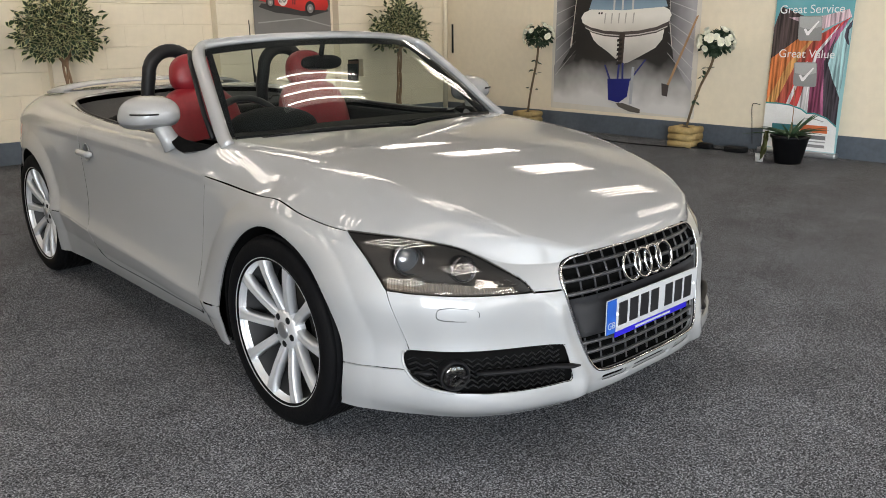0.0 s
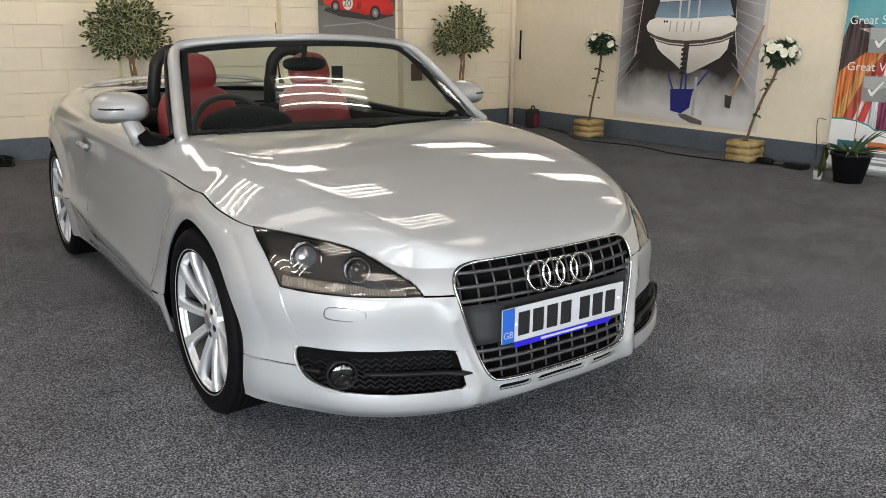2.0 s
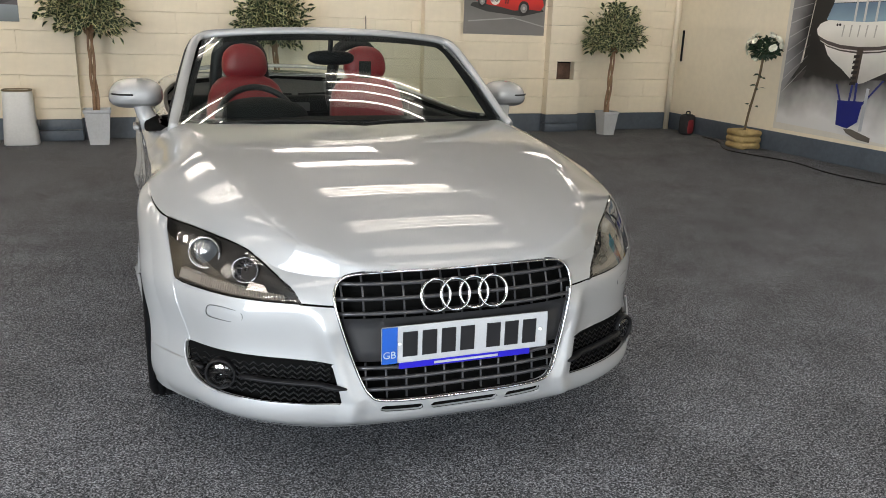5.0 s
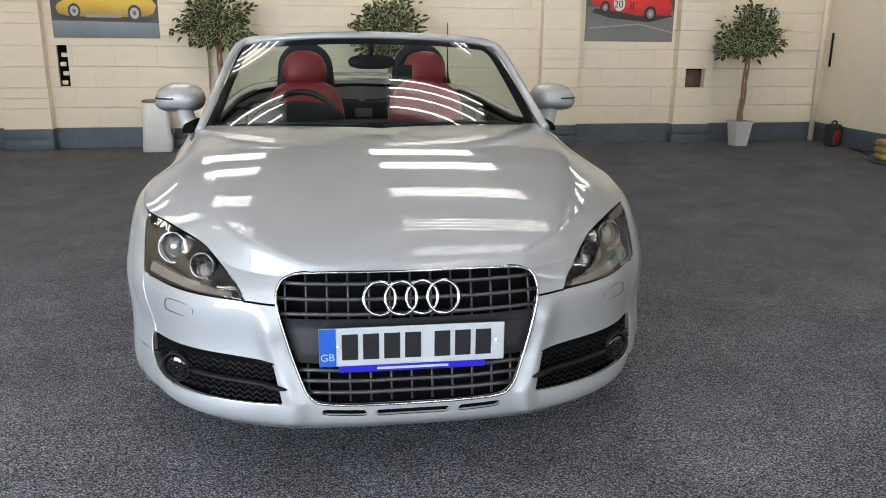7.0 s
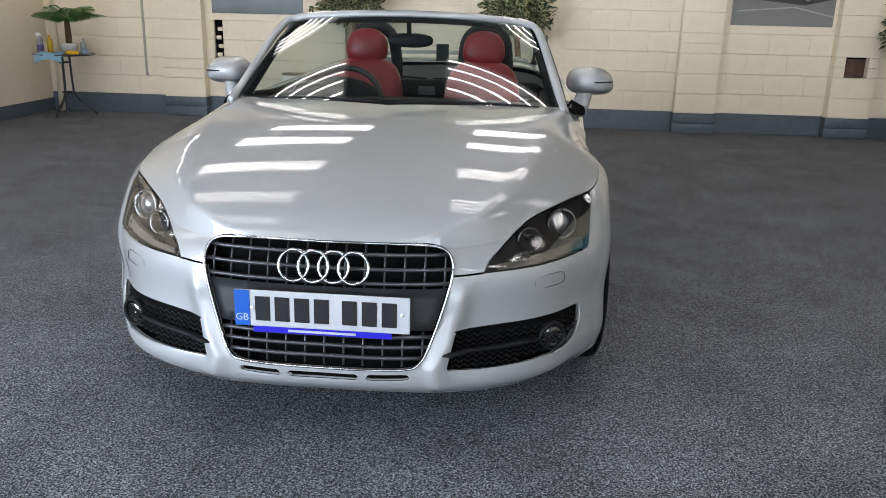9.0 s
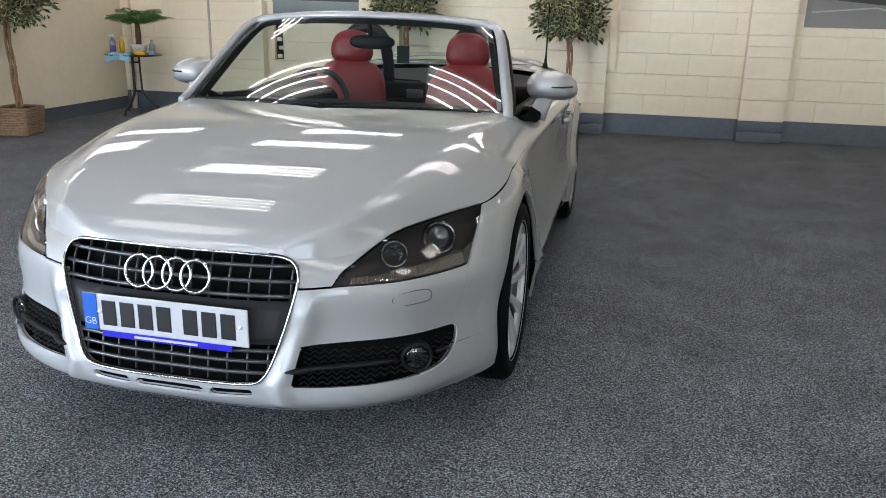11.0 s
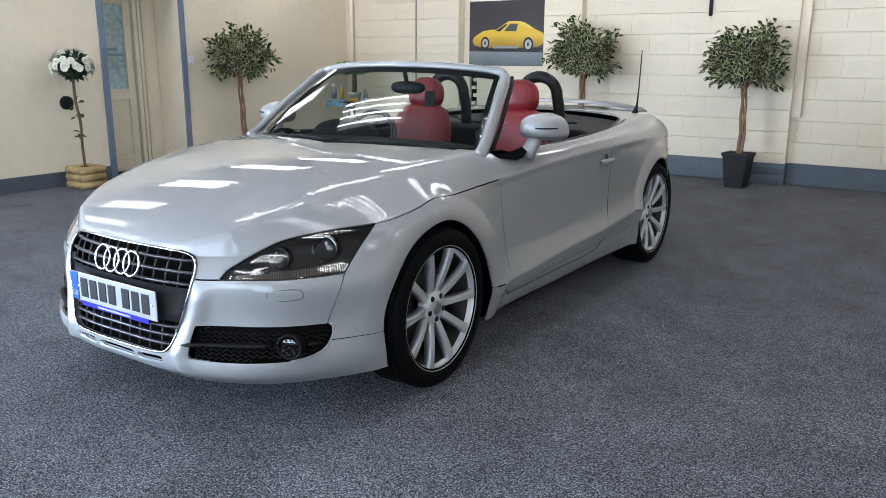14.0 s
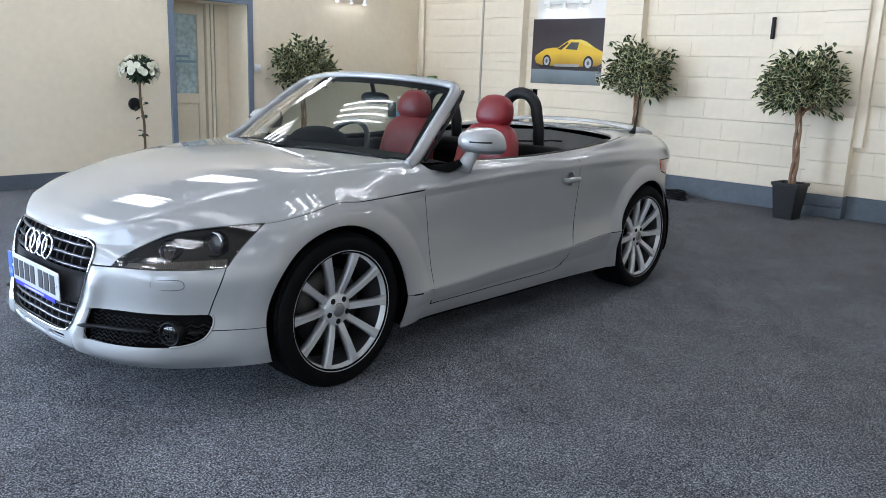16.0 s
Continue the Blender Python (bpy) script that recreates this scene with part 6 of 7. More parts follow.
for pts, col in (
        ([(160, 600), (215, 150), (260, 40), (420, 110), (360, 240), (300, 330), (190, 580)], (0.035, 0.018, 0.018)),
        ([(185, 470), (205, 320), (350, 210), (520, 120), (340, 300), (180, 560)], (0.62, 0.16, 0.03)),
        ([(180, 560), (300, 340), (400, 230), (470, 180), (360, 330), (225, 570)], (0.70, 0.30, 0.08)),
        ([(225, 570), (345, 330), (440, 200), (600, 105), (420, 290), (270, 570)], (0.42, 0.06, 0.03)),
        ([(270, 570), (400, 300), (520, 150), (610, 100), (450, 280), (345, 575)], (0.55, 0.03, 0.025)),
        ([(285, 570), (305, 570), (400, 330), (380, 340)], (0.75, 0.70, 0.68)),
        ([(345, 580), (400, 400), (440, 280), (560, 130), (470, 290), (410, 600)], (0.62, 0.60, 0.62)),
        ([(400, 610), (415, 420), (450, 290), (590, 110), (480, 300), (470, 620)], (0.20, 0.02, 0.08)),
        ([(465, 620), (470, 330), (520, 190), (600, 110), (520, 260), (490, 640)], (0.40, 0.10, 0.22)),
        ([(480, 640), (480, 330), (540, 190), (505, 350), (560, 520), (545, 680)], (0.02, 0.015, 0.03)),
        ([(500, 340), (560, 180), (615, 105), (620, 130), (600, 250), (560, 500), (530, 440)], (0.35, 0.60, 0.66)),
        ([(578, 200), (585, 160), (620, 115), (622, 150), (600, 165), (596, 200), (606, 245), (590, 235)], (0.03, 0.03, 0.06)),
        ([(300, 100), (480, 92), (600, 60), (612, 100), (480, 160), (420, 150)], (0.62, 0.45, 0.50))):
    flat("printed_streak", bpt(pts), 1 + len([c for c in ban.children if c.name.startswith("printed_streak")]) * 0.25, lean, streaked(*col), ban)
flat("printed_panel", bpt([(150, 812), (172, 562), (240, 560), (310, 566), (370, 585), (398, 606), (440, 604), (500, 625), (550, 668), (540, 812)]), 5, lean, ink(0.78, 0.79, 0.79), ban)
edge = bpt([(172, 562), (240, 560), (310, 566), (370, 585), (398, 606), (440, 604), (500, 625), (550, 668)])
flat("printed_edge", edge + [(u, v - 0.014) for u, v in reversed(edge)], 6, lean, ink(0.02, 0.26, 0.27), ban)
for x0, y0 in ((352, 92), (330, 336)):
    a = 118
    flat("printed_tile", bpt([(x0 + 8, y0), (x0 + a - 8, y0), (x0 + a, y0 + 8), (x0 + a - 3, y0 + 122), (x0 + a - 12, y0 + 130), (x0 + 4, y0 + 130), (x0 - 5, y0 + 120), (x0, y0 + 8)]), 5, lean, ink(0.26, 0.27, 0.27), ban)
    flat("printed_sheen", bpt([(x0 + 6, y0 + 5), (x0 + a - 6, y0 + 5), (x0 + a - 4, y0 + 55), (x0 + 60, y0 + 72), (x0 + 4, y0 + 58)]), 6, lean, ink(0.40, 0.41, 0.41), ban)
    flat("printed_tick", bpt([(x0 + 25, y0 + 70), (x0 + 36, y0 + 66), (x0 + 46, y0 + 84), (x0 + 98, y0 + 26), (x0 + 104, y0 + 30), (x0 + 50, y0 + 102), (x0 + 40, y0 + 102)]), 7, lean, ink(0.80, 0.80, 0.80), ban)
u, v = bpt([(250, 78)])[0]
letters("Great Service", 0.115, lean @ Matrix.Translation((u, v, 0)), ink(0.75, 0.76, 0.76), ban, 8)
u, v = bpt([(246, 312)])[0]
letters("Great Value", 0.115, lean @ Matrix.Translation((u, v, 0)), ink(0.75, 0.76, 0.76), ban, 8)
for x0, x1, y0, y1, col in ((368, 505, 672, 712, (0.62, 0.16, 0.06)), (215, 355, 676, 712, (0.03, 0.17, 0.20)), (395, 497, 726, 748, (0.16, 0.16, 0.17)), (360, 495, 757, 764, (0.35, 0.35, 0.36)), (385, 492, 776, 792, (0.25, 0.25, 0.26))):
    flat("printed_bar", bpt([(x0, y0), (x1, y0), (x1, y1), (x0, y1)]), 7, lean, ink(*col), ban)
flat("printed_swoosh", bpt([(378, 640), (430, 632), (488, 648), (455, 664), (480, 650), (430, 638)]), 7, lean, ink(0.30, 0.30, 0.31), ban)

# ---- small wall fittings ----
tagged(part("wall_bracket", box(2.80, 2.835, Y1 - 0.035, Y1 + 0.002, 1.76, 1.98, 0.006), BLACK), "narrow black bracket fixed high on the wall", "bracket")
tagged(part("wall_strip", box(X1 - 0.02, X1, 8.745, 8.77, 0.93, 1.34, 0.004), BLACK), "slim black strip hanging on the wall", "strip")
tagged(part("cable_trunking", box(-1.13, -1.105, Y1 - 0.018, Y1 + 0.002, 0.45, 2.3, 0.003), mat("grey_trunking", (0.42, 0.39, 0.33), 0.5)), "thin grey vertical cable trunking on the wall", "trunking")
tagged(part("corner_pipe", tube([(X0 + 0.13, Y1 - 0.05, 0.0), (X0 + 0.13, Y1 - 0.05, ZC)], 0.035, 16), CREAM), "cream painted vertical pipe in the corner", "pipe")
tagged(part("corner_pipe", tube([(X1 - 0.10, Y1 - 0.05, 0.0), (X1 - 0.10, Y1 - 0.05, ZC)], 0.035, 16), CREAM), "cream painted vertical pipe in the corner", "pipe")
SPOT = mat("spot_glow", (1.0, 0.97, 0.9), 0.3, emit=18.0)
for m in (Matrix.Translation((0.24, Y1 - 0.02, 2.2)), Matrix.Translation((X0 + 0.02, 7.5, 2.23)) @ pose(0, 0, 0, 0, 0, 90)):
    rail = part("spot_rail", box(-0.34, 0.34, -0.02, 0.02, -0.02, 0.03, 0.006), TRAY)
    rail.matrix_basis = m
    tagged(rail, "white wall rail with three lit spotlights", "spotlight")
    for k in (-1, 0, 1):
        part("spot_head", lathe([(0.016, 0.0), (0.022, -0.05), (0.034, -0.085)], 16, "z", at=(0.24 * k, -0.06, -0.0), caps=False), TRAY, rail)
        part("bulb", lathe([(0.0, -0.075), (0.024, -0.07), (0.030, -0.08), (0.0, -0.086)], 14, "z", at=(0.24 * k, -0.06, 0.0)), SPOT, rail, "lit bulb")
        part("arm", tube([(0.24 * k, -0.01, 0.0), (0.24 * k, -0.06, 0.0)], 0.008, 6), TRAY, rail)
# ---- plants ----
GREEN = mat("leaf_green", (0.016, 0.038, 0.012), 0.5, var=0.35, scale=14)
PALE = mat("leaf_edge_cream", (0.55, 0.54, 0.30), 0.5, var=0.2, scale=14)
BARK = mat("pale_bark", (0.28, 0.17, 0.10), 0.8, var=0.3, scale=12, bump=0.5, bump_scale=60)
SOIL = mat("dark_soil", (0.035, 0.026, 0.02), 0.95, var=0.4, scale=30, bump=0.6)
PALM = mat("palm_green", (0.06, 0.17, 0.03), 0.5, var=0.3, scale=10)
ROSE = mat("cream_petals", (0.84, 0.83, 0.70), 0.55, var=0.08, scale=30)
DARKLEAF = mat("dark_leaf", (0.020, 0.045, 0.022), 0.5, var=0.3, scale=14)


def leaf_cloud(rng, centres, outs, length, width, droop):
    """Pointed leaves, each a green blade inside a pale margin."""
    out2 = [(0, 0), (.3, .42), (.62, .5), (1, 0), (.62, -.5), (.3, -.42)]
    vs, fs, mi = [], [], []
    for c, o in zip(centres, outs):
        L, W = length * rng.uniform(0.75, 1.2), width * rng.uniform(0.8, 1.2)
        d = Vector(o) + Vector((rng.gauss(0, .55), rng.gauss(0, .55), rng.gauss(-droop, .45)))
        d.normalize()
        side = d.cross(Vector((rng.gauss(0, .5), rng.gauss(0, .5), 1))).normalized()
        up = side.cross(d)
        k = len(vs)
        for sc, lift in ((1.0, 0.0), (0.80, 0.0012)):
            for a, b in out2:
                aa = 0.5 + (a - 0.5) * (sc if sc < 1 else 1)
                vs.append(Vector(c) + d * (aa * L) + side * (b * sc * W) + up * (lift + 0.10 * L * math.sin(math.pi * aa) + 0.16 * abs(b) * W))
        for i in range(6):
            j = (i + 1) % 6
            fs.append((k + i, k + j, k + 6 + j, k + 6 + i))
            mi.append(1)
        fs += [(k + 6, k + 7, k + 11), (k + 7, k + 8, k + 10, k + 11), (k + 8, k + 9, k + 10)]
        mi += [0, 0, 0]
    return vs, fs, mi


def add_leaves(name, data, mats, parent, label=""):
    ob = part(name, data[:2], mats, parent, label, smooth=False)
    ob.data.polygons.foreach_set("material_index", data[2])
    return ob


def ficus(seed, x, y, kind, trunk_h=0.72, pot_h=0.36, scale=1.0, pot_w=1.0):
    rng = random.Random(seed)
    tree = empty("potted_tree", x, y, 0, rng.uniform(0, 360))
    if kind == "basket":
        tree.matrix_basis = pose(x, y, 0, 0, 0, 8)
    else:
        tree.matrix_basis = pose(x, y, 0, 0, 0, rng.uniform(-9, 9))
    if kind == "basket":
        WICK = mat("wicker", (0.33, 0.22, 0.14), 0.7, var=0.3, scale=25, bump=0.4, bump_scale=120)
        pot = part("pot", box(-0.15, 0.15, -0.15, 0.15, 0.0, pot_h - 0.03, 0.02), WICK, tree, "square wicker basket")
        for r in range(11):
            z = 0.015 + r * (pot_h - 0.02) / 11
            w = 0.150 + 0.022 * r / 10
            ring = []
            for sx, sy, dx, dy in ((-1, -1, 1, 0), (1, -1, 0, 1), (1, 1, -1, 0), (-1, 1, 0, -1)):
                for q in range(10):
                    wob = 0.006 * (1 if (q + r) % 2 else -1)
                    ring.append((sx * w + dx * 2 * w * q / 10 + (wob if dx == 0 else 0), sy * w + dy * 2 * w * q / 10 + (wob if dy == 0 else 0), z))
            part("cane", tube(ring, 0.0125, 5, closed=True), WICK, pot)
        top = 0.135
    else:
        PM = mat("pot_" + kind, (0.006, 0.006, 0.007) if kind == "black" else (0.50, 0.52, 0.54), 0.45 if kind == "black" else 0.5, var=0.08, scale=6)
        bm = bmesh.new()
        levels = [(0.086, 0.0), (0.092, 0.0), (0.123, pot_h - 0.035), (0.133, pot_h - 0.03), (0.135, pot_h), (0.122, pot_h), (0.118, pot_h - 0.04)]
        rings = [[bm.verts.new((sx * w * pot_w, sy * w * pot_w, z)) for sx, sy in ((-1, -1), (1, -1), (1, 1), (-1, 1))] for w, z in levels]
        for a, b in zip(rings, rings[1:]):
            for k in range(4):
                bm.faces.new((a[k], a[(k + 1) % 4], b[(k + 1) % 4], b[k]))
        bm.faces.new(list(reversed(rings[0])))
        bmesh.ops.recalc_face_normals(bm, faces=bm.faces)
        pot = part("pot", bm, PM, tree, "glossy black square planter" if kind == "black" else "pale grey square planter", smooth=False)
        top = 0.116 * pot_w
    part("soil", box(-top, top, -top, top, pot_h - 0.06, pot_h - 0.03, 0.01), SOIL, pot)
    th = pot_h + trunk_h * scale
    for s in range(3):
        ph = 2 * math.pi * s / 3 + seed
        pts = [(0.024 * math.cos(ph + 5.2 * q) + 0.012 * math.sin(3 * q + seed), 0.024 * math.sin(ph + 5.2 * q) + 0.01 * math.cos(2 * q), pot_h - 0.05 + (th - pot_h + 0.15) * q) for q in np.linspace(0, 1, 14)]
        part("stem", tube(pts, [0.017 - 0.006 * q for q in np.linspace(0, 1, 14)], 7), BARK, tree, "twisted brown stem")
    R, H = 0.37 * scale, 0.37 * scale
    cz = th + 0.29 * scale
    twig = bmesh.new()
    centres, outs = [], []
    for b in range(72):
        a = rng.uniform(0, 2 * math.pi)
        el = math.asin(rng.uniform(-0.55, 1.0))
        rr = rng.uniform(0.70, 1.08)
        tip = Vector((R * rr * math.cos(el) * math.cos(a), R * rr * math.cos(el) * math.sin(a), cz + H * rr * math.sin(el)))
        root = Vector((0, 0, th + rng.uniform(-0.02, 0.12)))
        mid = root.lerp(tip, 0.5) + Vector((0, 0, 0.06))
        tube([root, mid, tip], [0.006, 0.004, 0.002], 4, bm=twig, caps=False)
        for k in range(30):
            f = rng.uniform(0.35, 1.05)
            p = (root.lerp(mid, f * 2) if f < 0.5 else mid.lerp(tip, f * 2 - 1)) + Vector((rng.gauss(0, .045), rng.gauss(0, .045), rng.gauss(0, .035)))
            centres.append(p)
            outs.append((tip - root).normalized())
    part("branchwork", twig, BARK, tree)
    add_leaves("crown", leaf_cloud(rng, centres, outs, 0.098, 0.042, 0.6), [GREEN, PALE], tree, "green leaves with cream margins")
    tagged(tree, {"black": "variegated fig tree in a black square planter", "grey": "variegated fig tree in a pale grey planter", "basket": "variegated fig tree in a square wicker basket"}[kind], "potted tree", "fig trees along the walls")
    return tree


ficus(3, 1.53, 8.48, "grey", 0.70)
ficus(7, 3.36, 8.36, "black", 0.62)
ficus(12, 7.62, 8.42, "grey", 0.78, 0.30, 0.90, 0.85)
ficus(21, -2.0, 6.50, "basket", 0.80, 0.30, 0.92)

LOG = mat("planter_log", (0.42, 0.30, 0.13), 0.7, var=0.25, scale=9, bump=0.4, bump_scale=40)


def rose_standard(seed, x, y, lean, height=1.0, rz=0.0):
    rng = random.Random(seed)
    ob = empty("rose_standard", x, y, 0, rz)
    half, rad = 0.127, 0.038
    crate = part("planter", box(-half + 0.03, half - 0.03, -half + 0.03, half - 0.03, 0.0, 0.18, 0.004), SOIL, ob, "square planter of stacked half logs")
    for lv in range(3):
        z = rad + lv * 0.074
        for k in range(4):
            sx = (half - 0.02) * (1 if k % 2 else -1)
            ext = half + 0.01
            if k < 2:
                pts = [(sx, -ext, z), (sx, ext, z)]
            else:
                pts = [(-ext + 0.03, sx, z + 0.004), (ext - 0.03, sx, z + 0.004)]
            part("log", tube(pts, rad, 12), LOG, crate)
    part("soil", box(-0.085, 0.085, -0.085, 0.085, 0.16, 0.21, 0.02), SOIL, crate)
    top = Vector((lean[0], lean[1], height))
    pts = smooth_path([(0, 0, 0.2), (0.15 * lean[0], 0.2 * lean[1], 0.42), (0.5 * lean[0] + 0.02, 0.45 * lean[1], 0.66), (0.8 * lean[0], 0.85 * lean[1], 0.86), tuple(top)], 5)
    part("stem", tube(pts, 0.014, 7), mat("brown_stem", (0.13, 0.09, 0.05), 0.8, var=0.3, scale=15, bump=0.5), ob)
    centres, outs = [], []
    c0 = top + Vector((0, 0, 0.12))
    for k in range(300):
        d = Vector((rng.gauss(0, 1), rng.gauss(0, 1), rng.gauss(0, 0.8))).normalized()
        centres.append(c0 + Vector((d.x * 0.15, d.y * 0.15, d.z * 0.12)) * rng.uniform(0.4, 0.98))
        outs.append(d)
    for q in (0.35, 0.6, 0.75):
        p = Vector(pts[int(q * (len(pts) - 1))])
        for k in range(4):
            centres.append(p + Vector((rng.gauss(0, .03), rng.gauss(0, .03), rng.gauss(0, .02))))
            outs.append(Vector((rng.gauss(0, 1), rng.gauss(0, 1), 0)).normalized())
    add_leaves("leaves", leaf_cloud(rng, centres, outs, 0.07, 0.04, 0.15), [DARKLEAF, DARKLEAF], ob, "dark green leaves")
    for k in range(48):
        d = Vector((rng.gauss(0, 1), rng.gauss(0, 1), rng.uniform(-0.35, 1.0))).normalized()
        p = c0 + Vector((d.x * 0.185, d.y * 0.185, d.z * 0.155))
        bm = bmesh.new()
        for ring, (n, r, tilt) in enumerate(((6, 0.035, 0.45), (5, 0.027, 0.9), (4, 0.016, 1.25))):
            for i in range(n):
                a = 2 * math.pi * i / n + ring * 0.5
                q = Matrix.Translation(p) @ d.to_track_quat("Z", "Y").to_matrix().to_4x4() @ Euler((0, 0, a)).to_matrix().to_4x4() @ Euler((tilt, 0, 0)).to_matrix().to_4x4()
                v = [bm.verts.new(q @ Vector(w)) for w in ((-r * .35, 0, 0), (r * .35, 0, 0), (r * .75, r * .6, .006), (r * .4, r * 1.15, .0), (-r * .4, r * 1.15, 0), (-r * .75, r * .6, .006))]
                bm.faces.new(v)
        part("rose", bm, ROSE, ob, "cream white rose")
    tagged(ob, "artificial white rose standard in a log planter", "potted plant", "rose standards by the walls")


rose_standard(1, 8.70, 7.08, (-0.04, -0.19), 1.06)
rose_standard(2, 8.62, 4.71, (0.02, -0.26))
rose_standard(5, -2.10, 4.45, (0.02, -0.05), 1.08)

# aloe in a black tub, with a cloth over its rim
aloe = empty("potted_aloe", 8.32, 3.42, 0)
tub = part("tub", lathe([(0.115, 0.0), (0.12, 0.0), (0.168, 0.24), (0.182, 0.245), (0.182, 0.27), (0.164, 0.27), (0.158, 0.235), (0.0, 0.235)], 36), BLACK, aloe, "round black plastic tub")
rng = random.Random(4)
for k in range(26):
    a, L = rng.uniform(0, 2 * math.pi), rng.uniform(0.18, 0.36)
    up = rng.uniform(0.25, 1.0)
    bm = bmesh.new()
    rows = []
    for q in np.linspace(0, 1, 8):
        r = 0.03 + L * q * math.cos(up) * (1 + 0.3 * q)
        z = 0.26 + L * q * math.sin(up) - 0.10 * q * q * (1.2 - up)
        w = 0.020 * (1 - q ** 1.6) + 0.001
        cc = Vector((r * math.cos(a), r * math.sin(a), z))
        sd = Vector((-math.sin(a), math.cos(a), 0)) * w
        rows.append([bm.verts.new(cc - sd + Vector((0, 0, w * .5))), bm.verts.new(cc - Vector((0, 0, w * .35))), bm.verts.new(cc + sd + Vector((0, 0, w * .5)))])
    for p, q in zip(rows, rows[1:]):
        bm.faces.new((p[0], p[1], q[1], q[0]))
        bm.faces.new((p[1], p[2], q[2], q[1]))
    part("leaf", bm, mat("aloe_green", (0.05, 0.10, 0.05), 0.45, var=0.25, scale=20) if k == 0 else bpy.data.materials["aloe_green"], aloe)
part("flower_stem", tube([(0, 0.0, 0.28), (0.01, 0.0, 0.5), (0.0, 0.01, 0.72)], 0.004, 5), BARK, aloe)
tagged(aloe, "spiky aloe in a round black tub", "potted plant")
bm = bmesh.new()
grid = []
for i in range(9):
    row = []
    for j in range(10):
        a = 1.55 + 0.75 * (i / 8)
        zz = 0.295 - 0.26 * (j / 9)
        r = 0.215 + 0.02 * math.sin(2.6 * i + 0.7 * j) + 0.035 * (j / 9)
        row.append(bm.verts.new((8.32 + r * math.cos(a), 3.42 + r * math.sin(a), zz + 0.01 * math.sin(3 * i))))
    grid.append(row)
for i in range(8):
    for j in range(9):
        bm.faces.new((grid[i][j], grid[i + 1][j], grid[i + 1][j + 1], grid[i][j + 1]))
bmesh.ops.solidify(bm, geom=bm.faces[:], thickness=0.006)
tagged(part("cloth", bm, mat("olive_cloth", (0.13, 0.15, 0.05), 0.9, var=0.3, scale=12, bump=0.3, bump_scale=200)), "crumpled olive green cloth hung on a tub", "cloth")
tagged(part("plastic_cup", lathe([(0.0, 0.0), (0.036, 0.0), (0.042, 0.075), (0.040, 0.075), (0.035, 0.004)], 20, at=(8.22, 3.66, 0.0)), mat("milky_plastic", (0.55, 0.57, 0.55), 0.4)), "milky white plastic cup on the carpet", "cup")

# ---- table with palm and cleaning things ----
TX, TY, TZ = -1.84, 8.32, 0.72
table = empty("bistro_table", TX, TY, 0)
part("table_top", lathe([(0.0, TZ - 0.02), (0.31, TZ - 0.02), (0.33, TZ - 0.014), (0.335, TZ - 0.004), (0.33, TZ), (0.0, TZ)], 40), mat("dark_table_top", (0.03, 0.024, 0.02), 0.3, var=0.2), table, "round dark table top")
IRON = mat("black_iron", (0.015, 0.015, 0.016), 0.45)
for k in range(3):
    a = 2 * math.pi * k / 3 + 0.5
    ca, sa = math.cos(a), math.sin(a)
    part("leg", tube(smooth_path([(0.05 * ca, 0.05 * sa, TZ - 0.02), (0.055 * ca, 0.055 * sa, 0.40), (0.07 * ca, 0.07 * sa, 0.26), (0.16 * ca, 0.16 * sa, 0.14), (0.26 * ca, 0.26 * sa, 0.06), (0.29 * ca, 0.29 * sa, 0.012)], 5), 0.0125, 8), IRON, table)
for z in (0.28, 0.62):
    part("ring", tube([(0.06 * math.cos(a), 0.06 * math.sin(a), z) for a in np.linspace(0, 2 * math.pi, 20, endpoint=False)], 0.008, 6, closed=True), IRON, table)
tagged(table, "small round dark bistro table on three curved legs", "table")
palm = empty("potted_palm", TX + 0.06, TY + 0.02, TZ)
part("pot", lathe([(0.0, 0.0), (0.075, 0.0), (0.095, 0.10), (0.10, 0.105), (0.095, 0.115), (0.085, 0.10), (0.0, 0.09)], 28), mat("white_ceramic", (0.72, 0.71, 0.68), 0.25), palm, "white round pot")
part("trunk", tube([(0, 0, 0.09), (0.004, 0, 0.22), (0, 0.003, 0.38)], [0.032, 0.036, 0.026], 10), mat("palm_bark", (0.10, 0.06, 0.03), 0.9, var=0.4, scale=20, bump=0.8, bump_scale=40), palm)
rng = random.Random(9)
for k in range(20):
    a, L, up = 2 * math.pi * k / 20 * 3.3 + rng.uniform(-.2, .2), rng.uniform(0.36, 0.50), rng.uniform(0.75, 1.45)
    bm = bmesh.new()
    prev = None
    for q in np.linspace(0, 1, 15):
        r = L * (q * math.cos(up) + 0.25 * q * q)
        z = 0.34 + L * (q * math.sin(up) - 0.55 * q * q)
        c = Vector((r * math.cos(a), r * math.sin(a), z))
        sd = Vector((-math.sin(a), math.cos(a), 0))
        fw = Vector((math.cos(a), math.sin(a), 0))
        if q > 0.12:
            for s in (-1, 1):
                ll = 0.15 * math.sin(math.pi * min(1, q * 0.9 + 0.08)) + 0.02
                t0, t1 = c, c + s * sd * ll * 0.8 + fw * ll * 0.55 + Vector((0, 0, -0.35 * ll))
                w = fw * 0.007
                bm.faces.new([bm.verts.new(p) for p in (t0 - w, t0 + w, (t0 + t1) / 2 + w + Vector((0, 0, .008)), t1, (t0 + t1) / 2 - w + Vector((0, 0, .008)))])
        if prev is not None:
            w = sd * 0.003
            bm.faces.new([bm.verts.new(p) for p in (prev - w, prev + w, c + w, c - w)])
        prev = c
    part("frond", bm, PALM, palm, smooth=False)
